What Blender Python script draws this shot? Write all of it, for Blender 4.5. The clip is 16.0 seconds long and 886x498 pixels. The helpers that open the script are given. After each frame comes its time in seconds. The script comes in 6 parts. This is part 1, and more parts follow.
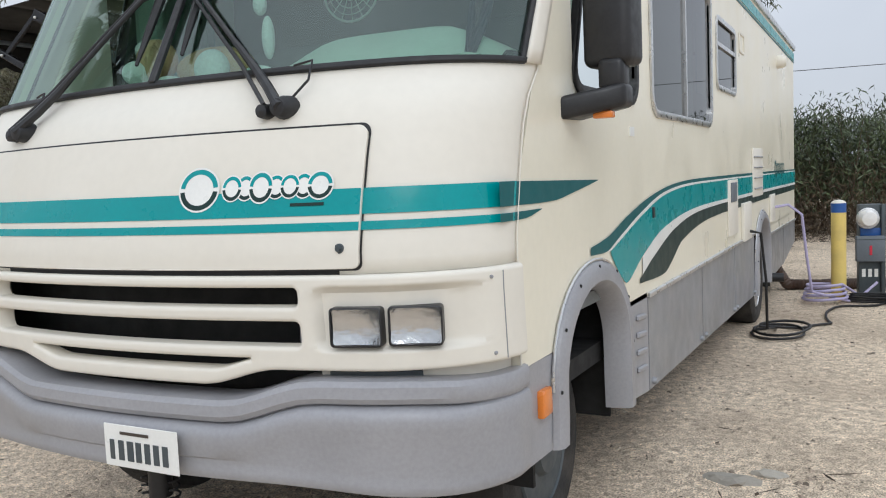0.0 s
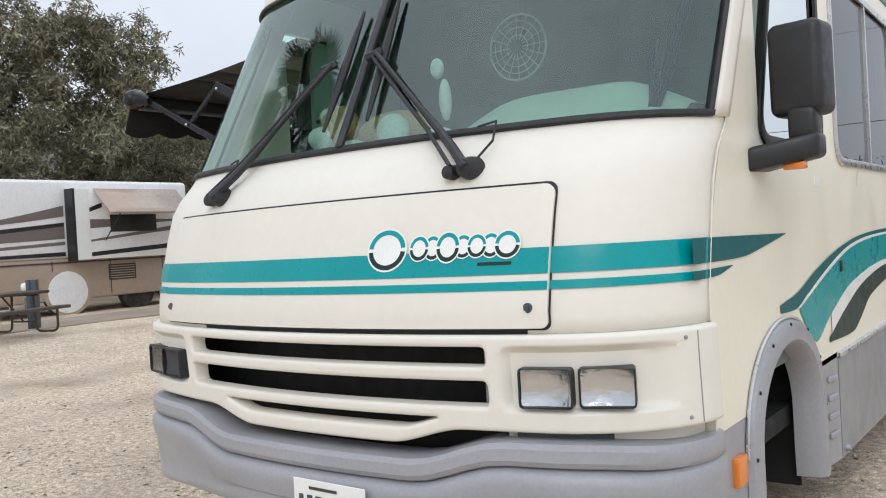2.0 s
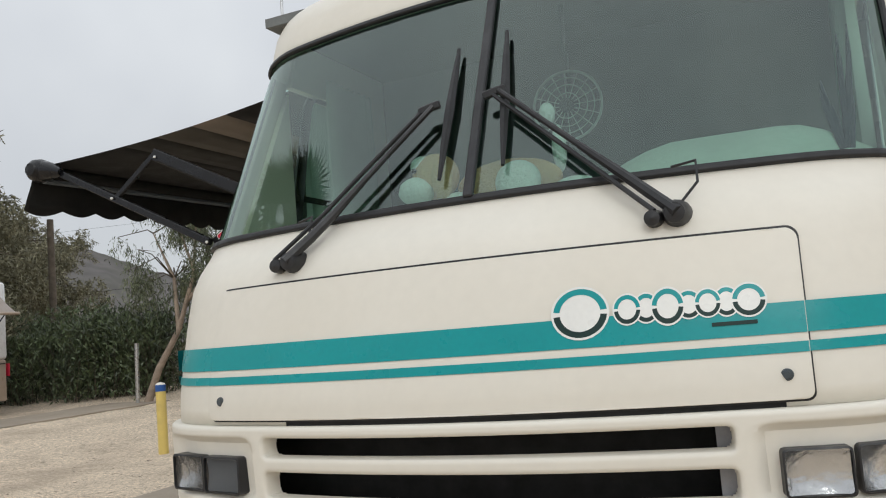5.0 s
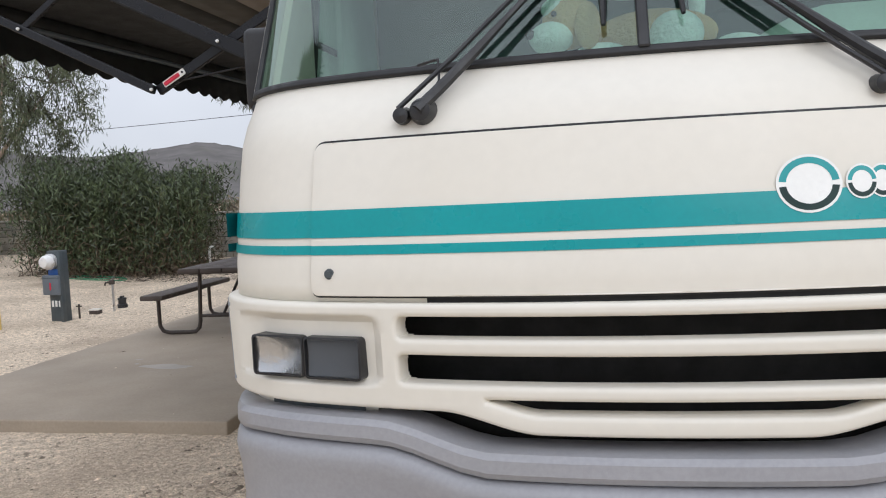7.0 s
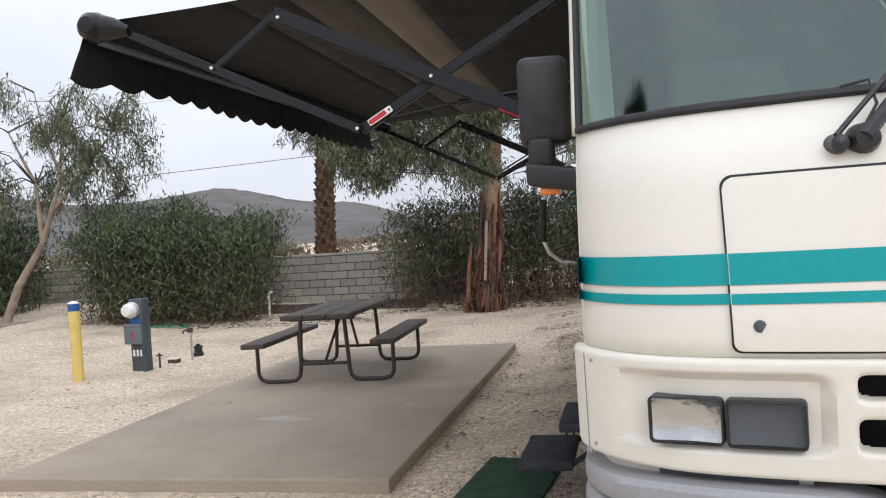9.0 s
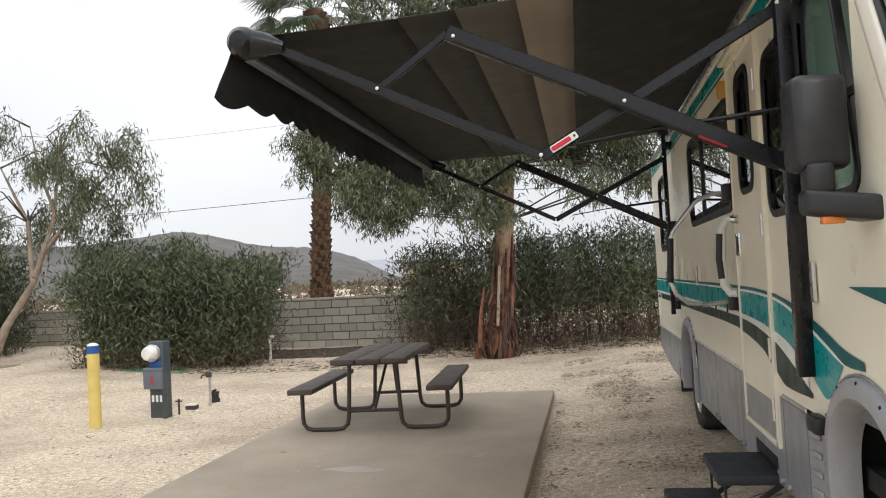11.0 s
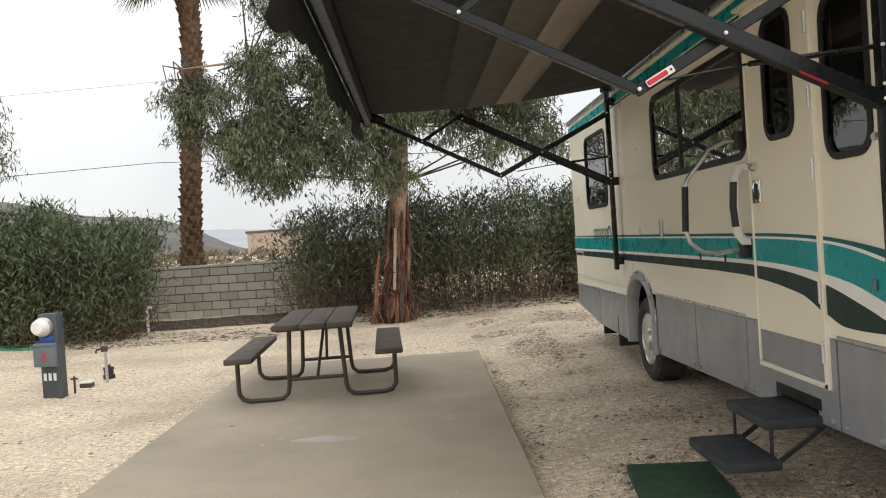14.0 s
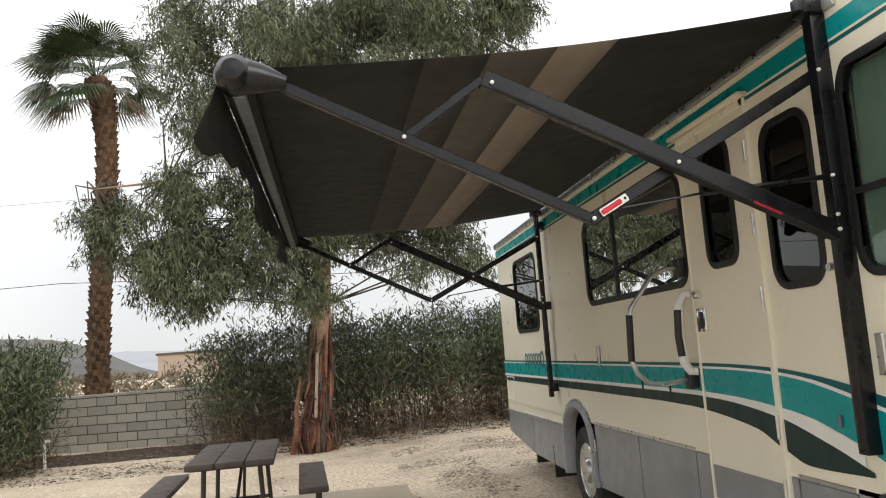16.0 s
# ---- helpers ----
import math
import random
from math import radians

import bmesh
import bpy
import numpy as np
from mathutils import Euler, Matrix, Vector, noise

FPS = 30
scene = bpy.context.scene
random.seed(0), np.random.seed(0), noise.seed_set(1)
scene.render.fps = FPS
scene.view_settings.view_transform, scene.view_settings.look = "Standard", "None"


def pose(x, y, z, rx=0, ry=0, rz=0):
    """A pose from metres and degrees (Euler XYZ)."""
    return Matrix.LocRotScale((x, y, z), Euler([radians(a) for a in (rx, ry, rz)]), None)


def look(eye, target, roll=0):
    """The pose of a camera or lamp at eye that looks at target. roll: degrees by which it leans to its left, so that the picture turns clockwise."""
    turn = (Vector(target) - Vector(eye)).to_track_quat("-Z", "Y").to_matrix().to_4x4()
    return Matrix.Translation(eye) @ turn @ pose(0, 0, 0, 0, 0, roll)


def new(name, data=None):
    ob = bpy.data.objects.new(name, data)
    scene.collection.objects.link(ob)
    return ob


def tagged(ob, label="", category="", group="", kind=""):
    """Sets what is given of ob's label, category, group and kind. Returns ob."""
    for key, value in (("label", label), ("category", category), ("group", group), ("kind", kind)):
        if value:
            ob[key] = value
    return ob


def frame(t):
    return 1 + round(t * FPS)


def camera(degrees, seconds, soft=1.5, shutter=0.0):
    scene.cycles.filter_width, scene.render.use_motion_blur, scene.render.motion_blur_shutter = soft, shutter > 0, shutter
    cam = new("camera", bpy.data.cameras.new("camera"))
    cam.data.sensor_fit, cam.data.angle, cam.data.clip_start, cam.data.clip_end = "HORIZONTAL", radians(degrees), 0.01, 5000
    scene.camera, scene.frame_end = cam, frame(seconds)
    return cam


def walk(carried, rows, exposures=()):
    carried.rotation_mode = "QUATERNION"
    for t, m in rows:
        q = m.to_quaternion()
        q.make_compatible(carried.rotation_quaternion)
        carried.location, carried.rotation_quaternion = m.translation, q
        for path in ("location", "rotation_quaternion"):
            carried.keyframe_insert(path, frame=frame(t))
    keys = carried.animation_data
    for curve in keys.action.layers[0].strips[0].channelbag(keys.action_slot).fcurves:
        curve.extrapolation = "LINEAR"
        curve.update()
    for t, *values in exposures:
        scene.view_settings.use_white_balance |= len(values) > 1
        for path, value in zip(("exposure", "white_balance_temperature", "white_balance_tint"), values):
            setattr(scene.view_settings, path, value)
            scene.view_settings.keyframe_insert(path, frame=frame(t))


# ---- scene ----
cam = camera(56.0, 16.0, soft=1.1)
PATH = [
    (0, (-0.113, 0.192, 1.513), (-1.044, 1.954, 1.347), -2.5),
    (0.5, (-0.132, 0.195, 1.499), (-1.189, 1.88, 1.289), -1.7),
    (1, (-0.138, 0.177, 1.509), (-1.314, 1.783, 1.308), -2.3),
    (1.5, (-0.156, 0.181, 1.518), (-1.406, 1.736, 1.374), -2.8),
    (2, (-0.237, 0.134, 1.54), (-1.445, 1.728, 1.514), -3.3),
    (2.5, (-0.364, 0.053, 1.582), (-1.392, 1.765, 1.692), -4.1),
    (3, (-0.491, 0.069, 1.602), (-1.411, 1.833, 1.807), -4.6),
    (3.5, (-0.681, 0.079, 1.587), (-1.602, 1.829, 1.886), -4.0),
    (4, (-0.905, -0.016, 1.578), (-1.808, 1.746, 1.859), -4.7),
    (4.5, (-1.109, -0.028, 1.551), (-1.974, 1.764, 1.757), -5.1),
    (4.7, (-1.203, 0.003, 1.511), (-2.059, 1.799, 1.716), -5.0),
    (6.8, (-2.201, 0.058, 1.528), (-2.604, 2.012, 1.39), -2.5),
    (7, (-2.329, 0.033, 1.537), (-2.733, 1.987, 1.397), -2.8),
    (7.5, (-2.579, 0.062, 1.549), (-2.998, 2.012, 1.397), -4.5),
    (8, (-2.815, 0.189, 1.564), (-3.289, 2.128, 1.451), -4.7),
    (8.5, (-3.054, 0.161, 1.574), (-3.546, 2.099, 1.515), -3.7),
    (9, (-3.329, 0.104, 1.59), (-3.767, 2.055, 1.552), -3.7),
    (9.5, (-3.559, 0.158, 1.596), (-3.969, 2.115, 1.602), -4.3),
    (9.7, (-3.669, 0.176, 1.61), (-4.078, 2.133, 1.639), -4.2),
    (11.8, (-4.73, 0.198, 1.568), (-4.918, 2.188, 1.634), -1.5),
    (12, (-4.812, 0.186, 1.562), (-4.943, 2.181, 1.603), -1.4),
    (12.5, (-4.953, 0.25, 1.553), (-5.005, 2.249, 1.567), -2.7),
    (13, (-5.075, 0.364, 1.569), (-5.153, 2.362, 1.604), -4.0),
    (13.5, (-5.251, 0.409, 1.557), (-5.313, 2.408, 1.566), -3.7),
    (14, (-5.427, 0.442, 1.556), (-5.391, 2.441, 1.527), -3.8),
    (14.5, (-5.45, 0.524, 1.549), (-5.336, 2.521, 1.51), -4.0),
    (15, (-5.413, 0.692, 1.585), (-5.298, 2.688, 1.644), -4.2),
    (15.5, (-5.462, 0.738, 1.6), (-5.3, 2.727, 1.731), -3.7),
    (16, (-5.513, 0.724, 1.64), (-5.265, 2.694, 1.881), -4.4),
]
LIGHT = [(0.0, -0.12, 5950, 8), (1.5, 0.0, 5980, 9), (2.0, 0.0, 5980, 9), (3.5, -0.32, 6300, 7), (4.7, -0.32, 6300, 7), (7.0, -0.06, 6000, 11), (9.7, 0.22, 6080, 11), (12.0, 0.29, 6580, 7), (16.0, 0.35, 6580, 7)]
walk(cam, [(t, look(eye, target, roll)) for t, eye, target, roll in PATH], LIGHT)

# ---- light ----
world = bpy.data.worlds.new("overcast_sky")
scene.world = world
world.use_nodes = True
wn, wl = world.node_tree.nodes, world.node_tree.links
sky = wn.new("ShaderNodeTexSky")
sky.sky_type, sky.sun_disc = "NISHITA", False
sky.sun_elevation, sky.sun_rotation = radians(37), radians(150)
geo = wn.new("ShaderNodeTexCoord")
cn = wn.new("ShaderNodeTexNoise")
cn.inputs["Scale"].default_value, cn.inputs["Detail"].default_value = 2.2, 4
cr = wn.new("ShaderNodeValToRGB")
cr.color_ramp.elements[0].position, cr.color_ramp.elements[0].color = 0.35, (0.74, 0.745, 0.78, 1)
cr.color_ramp.elements[1].position, cr.color_ramp.elements[1].color = 0.65, (0.94, 0.94, 0.95, 1)
sx = wn.new("ShaderNodeSeparateXYZ")
up = wn.new("ShaderNodeMapRange")
up.inputs["From Min"].default_value, up.inputs["From Max"].default_value = 0.0, 1.0
up.inputs["To Min"].default_value, up.inputs["To Max"].default_value = 0.80, 1.68
mul = wn.new("ShaderNodeVectorMath")
mul.operation = "SCALE"
hs = wn.new("ShaderNodeHueSaturation")
hs.inputs["Saturation"].default_value = 0.5
bsky, bcl, mixs = wn.new("ShaderNodeBackground"), wn.new("ShaderNodeBackground"), wn.new("ShaderNodeMixShader")
bsky.inputs["Strength"].default_value, bcl.inputs["Strength"].default_value = 0.10, 1.06
mixs.inputs[0].default_value = 0.88
wl.new(sky.outputs[0], hs.inputs["Color"]), wl.new(hs.outputs[0], bsky.inputs["Color"])
wl.new(geo.outputs["Generated"], cn.inputs["Vector"]), wl.new(cn.outputs["Fac"], cr.inputs[0])
wl.new(geo.outputs["Generated"], sx.inputs[0]), wl.new(sx.outputs[2], up.inputs["Value"])
wl.new(cr.outputs[0], mul.inputs[0]), wl.new(up.outputs[0], mul.inputs["Scale"])
wl.new(mul.outputs[0], bcl.inputs["Color"])
wl.new(bsky.outputs[0], mixs.inputs[1]), wl.new(bcl.outputs[0], mixs.inputs[2])
wl.new(mixs.outputs[0], wn["World Output"].inputs["Surface"])
sl = bpy.data.lights.new("sun", "SUN")
sl.energy, sl.angle, sl.color = 0.8, radians(30), (1.0, 0.97, 0.92)
sun = new("sun", sl)
sun.matrix_world = look((16, -28, 24), (0, 0, 0))


# ---- materials ----
def mat(name, color, rough=0.6, metal=0.0, var=0.12, scale=6.0, fine=80.0, bump=0.0, bumpscale=None, dirt=None, dirtfac=0.35, dirtscale=1.3,
        island=0.0, coat=0.0, spec=0.5, trans=0.0, rvar=0.1, fvar=None):
    """A surface with colour that varies at two scales, blotches of dirt, fine relief and uneven gloss."""
    m = bpy.data.materials.new(name)
    m.use_nodes = True
    n, l = m.node_tree.nodes, m.node_tree.links
    b = n["Principled BSDF"]
    b.inputs["Metallic"].default_value = metal
    b.inputs["Specular IOR Level"].default_value = spec
    b.inputs["Coat Weight"].default_value = coat
    b.inputs["Transmission Weight"].default_value = trans
    tc = n.new("ShaderNodeTexCoord")

    def noise_tex(s, detail=4):
        t = n.new("ShaderNodeTexNoise")
        t.inputs["Scale"].default_value, t.inputs["Detail"].default_value = s, detail
        l.new(tc.outputs["Object"], t.inputs["Vector"])
        return t.outputs["Fac"]

    def mapped(v, a, c):
        r = n.new("ShaderNodeMapRange")
        r.inputs["From Min"].default_value, r.inputs["From Max"].default_value = 0.3, 0.7
        r.inputs["To Min"].default_value, r.inputs["To Max"].default_value = a, c
        l.new(v, r.inputs["Value"])
        return r.outputs[0]

    def scaled(col, fac):
        v = n.new("ShaderNodeVectorMath")
        v.operation = "SCALE"
        l.new(col, v.inputs[0]), l.new(fac, v.inputs["Scale"])
        return v.outputs[0]

    rgb = n.new("ShaderNodeRGB")
    rgb.outputs[0].default_value = (*color, 1)
    c = scaled(rgb.outputs[0], mapped(noise_tex(scale), 1 - var, 1 + var))
    fvar = var * 0.7 if fvar is None else fvar
    c = scaled(c, mapped(noise_tex(fine, 2), 1 - fvar, 1 + fvar))
    if dirt:
        mx = n.new("ShaderNodeMix")
        mx.data_type = "RGBA"
        r = n.new("ShaderNodeMapRange")
        r.inputs["From Min"].default_value, r.inputs["From Max"].default_value = 0.45, 0.75
        r.inputs["To Min"].default_value, r.inputs["To Max"].default_value = 0.0, dirtfac
        l.new(noise_tex(dirtscale, 8), r.inputs["Value"])
        l.new(r.outputs[0], mx.inputs["Factor"]), l.new(c, mx.inputs["A"])
        mx.inputs["B"].default_value = (*dirt, 1)
        c = mx.outputs["Result"]
    if island:
        g = n.new("ShaderNodeNewGeometry")
        r = n.new("ShaderNodeMapRange")
        r.inputs["To Min"].default_value, r.inputs["To Max"].default_value = 1 - island, 1 + island
        l.new(g.outputs["Random Per Island"], r.inputs["Value"])
        c = scaled(c, r.outputs[0])
    l.new(c, b.inputs["Base Color"])
    l.new(mapped(noise_tex(scale * 2.5), max(0.02, rough - rvar), min(1, rough + rvar)), b.inputs["Roughness"])
    if bump:
        bp = n.new("ShaderNodeBump")
        bp.inputs["Strength"].default_value, bp.inputs["Distance"].default_value = min(1.0, bump), 0.02
        l.new(noise_tex(bumpscale or fine, 5), bp.inputs["Height"]), l.new(bp.outputs[0], b.inputs["Normal"])
    return m


def piece_mat(m, amount):
    """Lets each separate object of this material differ a little in brightness."""
    n, l = m.node_tree.nodes, m.node_tree.links
    b = n["Principled BSDF"]
    src = b.inputs["Base Color"].links[0].from_socket
    oi, r, v = n.new("ShaderNodeObjectInfo"), n.new("ShaderNodeMapRange"), n.new("ShaderNodeVectorMath")
    r.inputs["To Min"].default_value, r.inputs["To Max"].default_value = 1 - amount, 1 + amount
    v.operation = "SCALE"
    l.new(oi.outputs["Random"], r.inputs["Value"]), l.new(src, v.inputs[0]), l.new(r.outputs[0], v.inputs["Scale"])
    l.new(v.outputs[0], b.inputs["Base Color"])
    return m


CREAM = mat("cream_gelcoat", (0.76, 0.725, 0.645), 0.52, var=0.02, scale=1.5, fine=30, dirt=(0.62, 0.57, 0.47), dirtfac=0.25, dirtscale=1.4, spec=0.35)
SIDE = mat("cream_side_paint", (0.84, 0.795, 0.655), 0.36, var=0.02, scale=1.2, fine=25, dirt=(0.68, 0.63, 0.50), dirtfac=0.2, dirtscale=0.9, coat=0.1)
TEAL = mat("teal_vinyl", (0.003, 0.285, 0.30), 0.30, var=0.05, scale=3, spec=0.4)
TEALD = mat("dark_teal_vinyl", (0.006, 0.105, 0.115), 0.42, var=0.05, scale=3, spec=0.25)
GREEND = mat("dark_green_vinyl", (0.014, 0.036, 0.033), 0.42, var=0.1, scale=3, spec=0.25)
WHITE = mat("white_vinyl", (0.80, 0.80, 0.77), 0.35, var=0.03)
GREY = mat("grey_bumper_plastic", (0.325, 0.325, 0.345), 0.38, var=0.07, scale=4, dirt=(0.22, 0.22, 0.22), dirtfac=0.4, dirtscale=2.0, bump=0.05, bumpscale=300)
SKIRT = mat("grey_skirt_metal", (0.30, 0.31, 0.33), 0.40, 0.25, var=0.08, scale=3, dirt=(0.2, 0.19, 0.18), dirtfac=0.5, dirtscale=2.5)
ALU = mat("aluminium", (0.62, 0.62, 0.62), 0.32, 0.9, var=0.08)
CHROME = mat("chrome", (0.8, 0.8, 0.8), 0.12, 1.0, var=0.04)
BLACK = mat("black_plastic", (0.014, 0.014, 0.016), 0.45, var=0.2, scale=10, dirt=(0.05, 0.05, 0.05), dirtfac=0.4, dirtscale=6)
RUBBER = mat("black_rubber", (0.010, 0.010, 0.011), 0.5, var=0.15, scale=10)
TYRE = mat("tyre_rubber", (0.022, 0.021, 0.020), 0.8, var=0.2, dirt=(0.14, 0.12, 0.10), dirtfac=0.4, dirtscale=5, bump=0.3, bumpscale=60)
# near-black for black parts, and for shade put into recesses as colour
DARK = mat("near_black_parts_and_shade", (0.008, 0.008, 0.008), 0.8, var=0.2)
ORANGE = mat("amber_plastic", (0.75, 0.22, 0.03), 0.25, var=0.05, coat=0.4)
AMBERD = mat("faded_amber_plastic", (0.62, 0.33, 0.06), 0.35, var=0.08)
LENS = mat("headlamp_reflector", (0.72, 0.73, 0.74), 0.12, 0.95, var=0.06, scale=12, fine=60, bump=0.12, bumpscale=45)
FABRIC = mat("awning_dark_fabric", (0.015, 0.0147, 0.0145), 0.9, var=0.08, scale=3, fine=400, bump=0.15, bumpscale=500)
FABRIC2 = mat("awning_brown_fabric", (0.085, 0.077, 0.066), 0.9, var=0.08, scale=3, fine=400)
FABRIC4 = mat("awning_charcoal_fabric", (0.030, 0.0285, 0.0265), 0.9, var=0.08, scale=3, fine=400)
FABRIC3 = mat("awning_tan_fabric", (0.22, 0.185, 0.155), 0.9, var=0.08, scale=3, fine=400)
ARM = mat("black_painted_aluminium", (0.006, 0.006, 0.008), 0.28, 0.0, var=0.15, dirt=(0.015, 0.015, 0.015), dirtfac=0.4, dirtscale=8, spec=0.4)
RED = mat("red_sticker", (0.55, 0.02, 0.05), 0.4)
SAND = mat("sandy_gravel", (0.62, 0.51, 0.385), 0.95, var=0.36, scale=20, fine=120, bump=1.0, bumpscale=30, dirt=(0.30, 0.23, 0.165), dirtfac=0.75, dirtscale=0.8, fvar=0.62)
STONE = mat("gravel_stones", (0.50, 0.415, 0.32), 0.9, var=0.2, island=0.6)
CLOD = mat("damp_sand_clods", (0.30, 0.24, 0.185), 0.95, var=0.25, scale=30, island=0.5)
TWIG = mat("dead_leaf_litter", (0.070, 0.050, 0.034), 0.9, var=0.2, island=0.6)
CONC = mat("pad_concrete", (0.37, 0.305, 0.232), 0.72, var=0.09, scale=0.8, fine=60, dirt=(0.22, 0.185, 0.145), dirtfac=0.6, dirtscale=0.5, bump=0.15, bumpscale=120)
CONC2 = mat("scuffed_pale_concrete", (0.42, 0.38, 0.34), 0.8, var=0.1)
BLOCK = piece_mat(mat("grey_block", (0.44, 0.41, 0.355), 0.9, var=0.1, scale=4, fine=60, bump=0.4, bumpscale=70, dirt=(0.25, 0.22, 0.18), dirtfac=0.5, dirtscale=2), 0.16)
MORTAR = mat("mortar", (0.11, 0.10, 0.085), 0.95, var=0.12)
YELLOW = mat("yellow_bollard_paint", (0.72, 0.55, 0.16), 0.5, var=0.06, dirt=(0.4, 0.3, 0.15), dirtfac=0.35, dirtscale=5)
BLUE = mat("blue_paint", (0.02, 0.09, 0.32), 0.5, var=0.1)
PEDEST = mat("dark_grey_pedestal_paint", (0.055, 0.07, 0.08), 0.5, var=0.12, dirt=(0.12, 0.12, 0.11), dirtfac=0.4, dirtscale=5)
PEDLITE = mat("grey_box_paint", (0.13, 0.15, 0.175), 0.5, var=0.08)
BROWN = mat("brown_coated_steel", (0.055, 0.042, 0.034), 0.5, var=0.15)
PLANK = mat("weathered_brown_planks", (0.075, 0.058, 0.048), 0.65, var=0.2, scale=5, fine=90, bump=0.25)
STEP = mat("grey_step_rubber", (0.035, 0.038, 0.045), 0.75, var=0.15, bump=0.2, bumpscale=200)
TURF = mat("green_turf_mat", (0.030, 0.085, 0.040), 0.95, var=0.25, scale=12, fine=250, bump=0.8, bumpscale=300)
BARK = mat("peeling_red_bark", (0.060, 0.020, 0.013), 0.85, var=0.45, scale=7, fine=40, bump=0.9, bumpscale=16, dirt=(0.26, 0.13, 0.085), dirtfac=0.45, dirtscale=5)
PINKBARK = mat("smooth_pinkish_bark", (0.36, 0.235, 0.165), 0.8, var=0.18, scale=5, fine=30, bump=0.35, bumpscale=14, dirt=(0.16, 0.085, 0.055), dirtfac=0.6, dirtscale=3.0)
BARKP = mat("pale_bark", (0.33, 0.26, 0.20), 0.85, var=0.25, scale=6, bump=0.5, bumpscale=20)
BARKD = mat("dark_stem_bark", (0.10, 0.08, 0.06), 0.9, var=0.3, scale=6)
PALMB = mat("palm_fibre", (0.125, 0.074, 0.044), 0.9, var=0.35, scale=8, bump=0.7, bumpscale=24, island=0.35)
LEAF_E = mat("eucalyptus_leaf", (0.105, 0.120, 0.064), 0.5, var=0.3, scale=1.2, island=0.65)
LEAF_O = mat("oleander_leaf", (0.075, 0.098, 0.046), 0.45, var=0.3, scale=1.0, island=0.7)
LEAF_D = mat("dry_oleander_leaf", (0.12, 0.088, 0.056), 0.7, var=0.2, island=0.5)
LEAF_F = mat("far_tree_leaf", (0.185, 0.175, 0.11), 0.7, var=0.2, island=0.5)
LEAF_S = mat("desert_scrub", (0.15, 0.125, 0.085), 0.9, var=0.3, scale=0.05, island=0.45)
BARKS = mat("dry_brown_stems", (0.115, 0.082, 0.056), 0.9, var=0.3, scale=6)
LEAF_P = mat("palm_leaf", (0.055, 0.085, 0.035), 0.5, var=0.2, island=0.35)
HILL = mat("scrub_hill", (0.115, 0.105, 0.10), 1.0, var=0.25, scale=0.008, fine=0.06, dirt=(0.08, 0.08, 0.06), dirtfac=0.7, dirtscale=0.02)
# pale bluish grey: the haze of distance is mixed into this colour
HILLFAR = mat("haze_tinted_far_hill", (0.36, 0.37, 0.40), 1.0, var=0.08, scale=0.004, fine=0.02)
CURTAIN = mat("pale_mint_curtain", (0.55, 0.66, 0.58), 0.9, var=0.05)
VINYLG = mat("pale_green_dash", (0.60, 0.66, 0.58), 0.6, var=0.06)
SEATF = mat("grey_seat_cloth", (0.16, 0.17, 0.17), 0.9, var=0.1)
ROSE = mat("orange_bark", (0.22, 0.095, 0.055), 0.85, var=0.3, scale=8, bump=0.5, bumpscale=20)
STALK = mat("dark_blue_dried_stalk", (0.012, 0.022, 0.035), 0.7, var=0.2)
TAN = mat("tan_plush", (0.66, 0.42, 0.24), 0.95, var=0.12, bump=0.5, bumpscale=90)
MINT = mat("white_plush", (0.82, 0.84, 0.80), 0.95, var=0.08, bump=0.5, bumpscale=90)
HOSE = mat("lilac_hose", (0.42, 0.38, 0.56), 0.45, var=0.06)
HOSEG = mat("green_hose", (0.03, 0.22, 0.11), 0.45)
SEWER = mat("brown_sewer_hose", (0.085, 0.055, 0.042), 0.6, var=0.2)
RVTAN = mat("beige_lower_paint", (0.40, 0.31, 0.24), 0.35, var=0.04, coat=0.3)
SWOOSH = mat("taupe_stripe_vinyl", (0.17, 0.14, 0.125), 0.4, var=0.05)
RVWHITE = mat("white_motorhome_paint", (0.80, 0.79, 0.78), 0.3, var=0.03, coat=0.3)


def glass_mat(name, color, rough, alpha):
    """Thin tinted glass: part clear, part mirror."""
    m = bpy.data.materials.new(name)
    m.use_nodes = True
    n, l = m.node_tree.nodes, m.node_tree.links
    n.remove(n["Principled BSDF"])
    tr, gl, mx, fr = n.new("ShaderNodeBsdfTransparent"), n.new("ShaderNodeBsdfGlossy"), n.new("ShaderNodeMixShader"), n.new("ShaderNodeFresnel")
    tr.inputs[0].default_value, gl.inputs["Roughness"].default_value = (*color, 1), rough
    gl.inputs["Color"].default_value = (*(c ** 0.35 for c in color), 1) if color[0] > 0.5 else (0.9, 0.9, 0.9, 1)
    fr.inputs["IOR"].default_value = alpha
    l.new(fr.outputs[0], mx.inputs[0]), l.new(tr.outputs[0], mx.inputs[1]), l.new(gl.outputs[0], mx.inputs[2])
    l.new(mx.outputs[0], n["Material Output"].inputs["Surface"])
    return m


WSGLASS = glass_mat("green_tinted_windscreen", (0.58, 0.84, 0.75), 0.01, 2.0)
CABGLASS = glass_mat("clear_cab_glass", (0.70, 0.78, 0.74), 0.01, 1.6)
TINT = glass_mat("dark_tinted_glass", (0.14, 0.14, 0.14), 0.01, 1.55)
LAMPGLASS = glass_mat("clear_lamp_glass", (0.9, 0.9, 0.9), 0.03, 1.45)


# ---- mesh helpers ----
def thing(name, label, category, loc=(0, 0, 0), group="", kind="", rz=0):
    e = new(name)
    e.matrix_basis = pose(*loc, 0, 0, rz)
    e.empty_display_size = 0.1
    return tagged(e, label, category, group, kind)


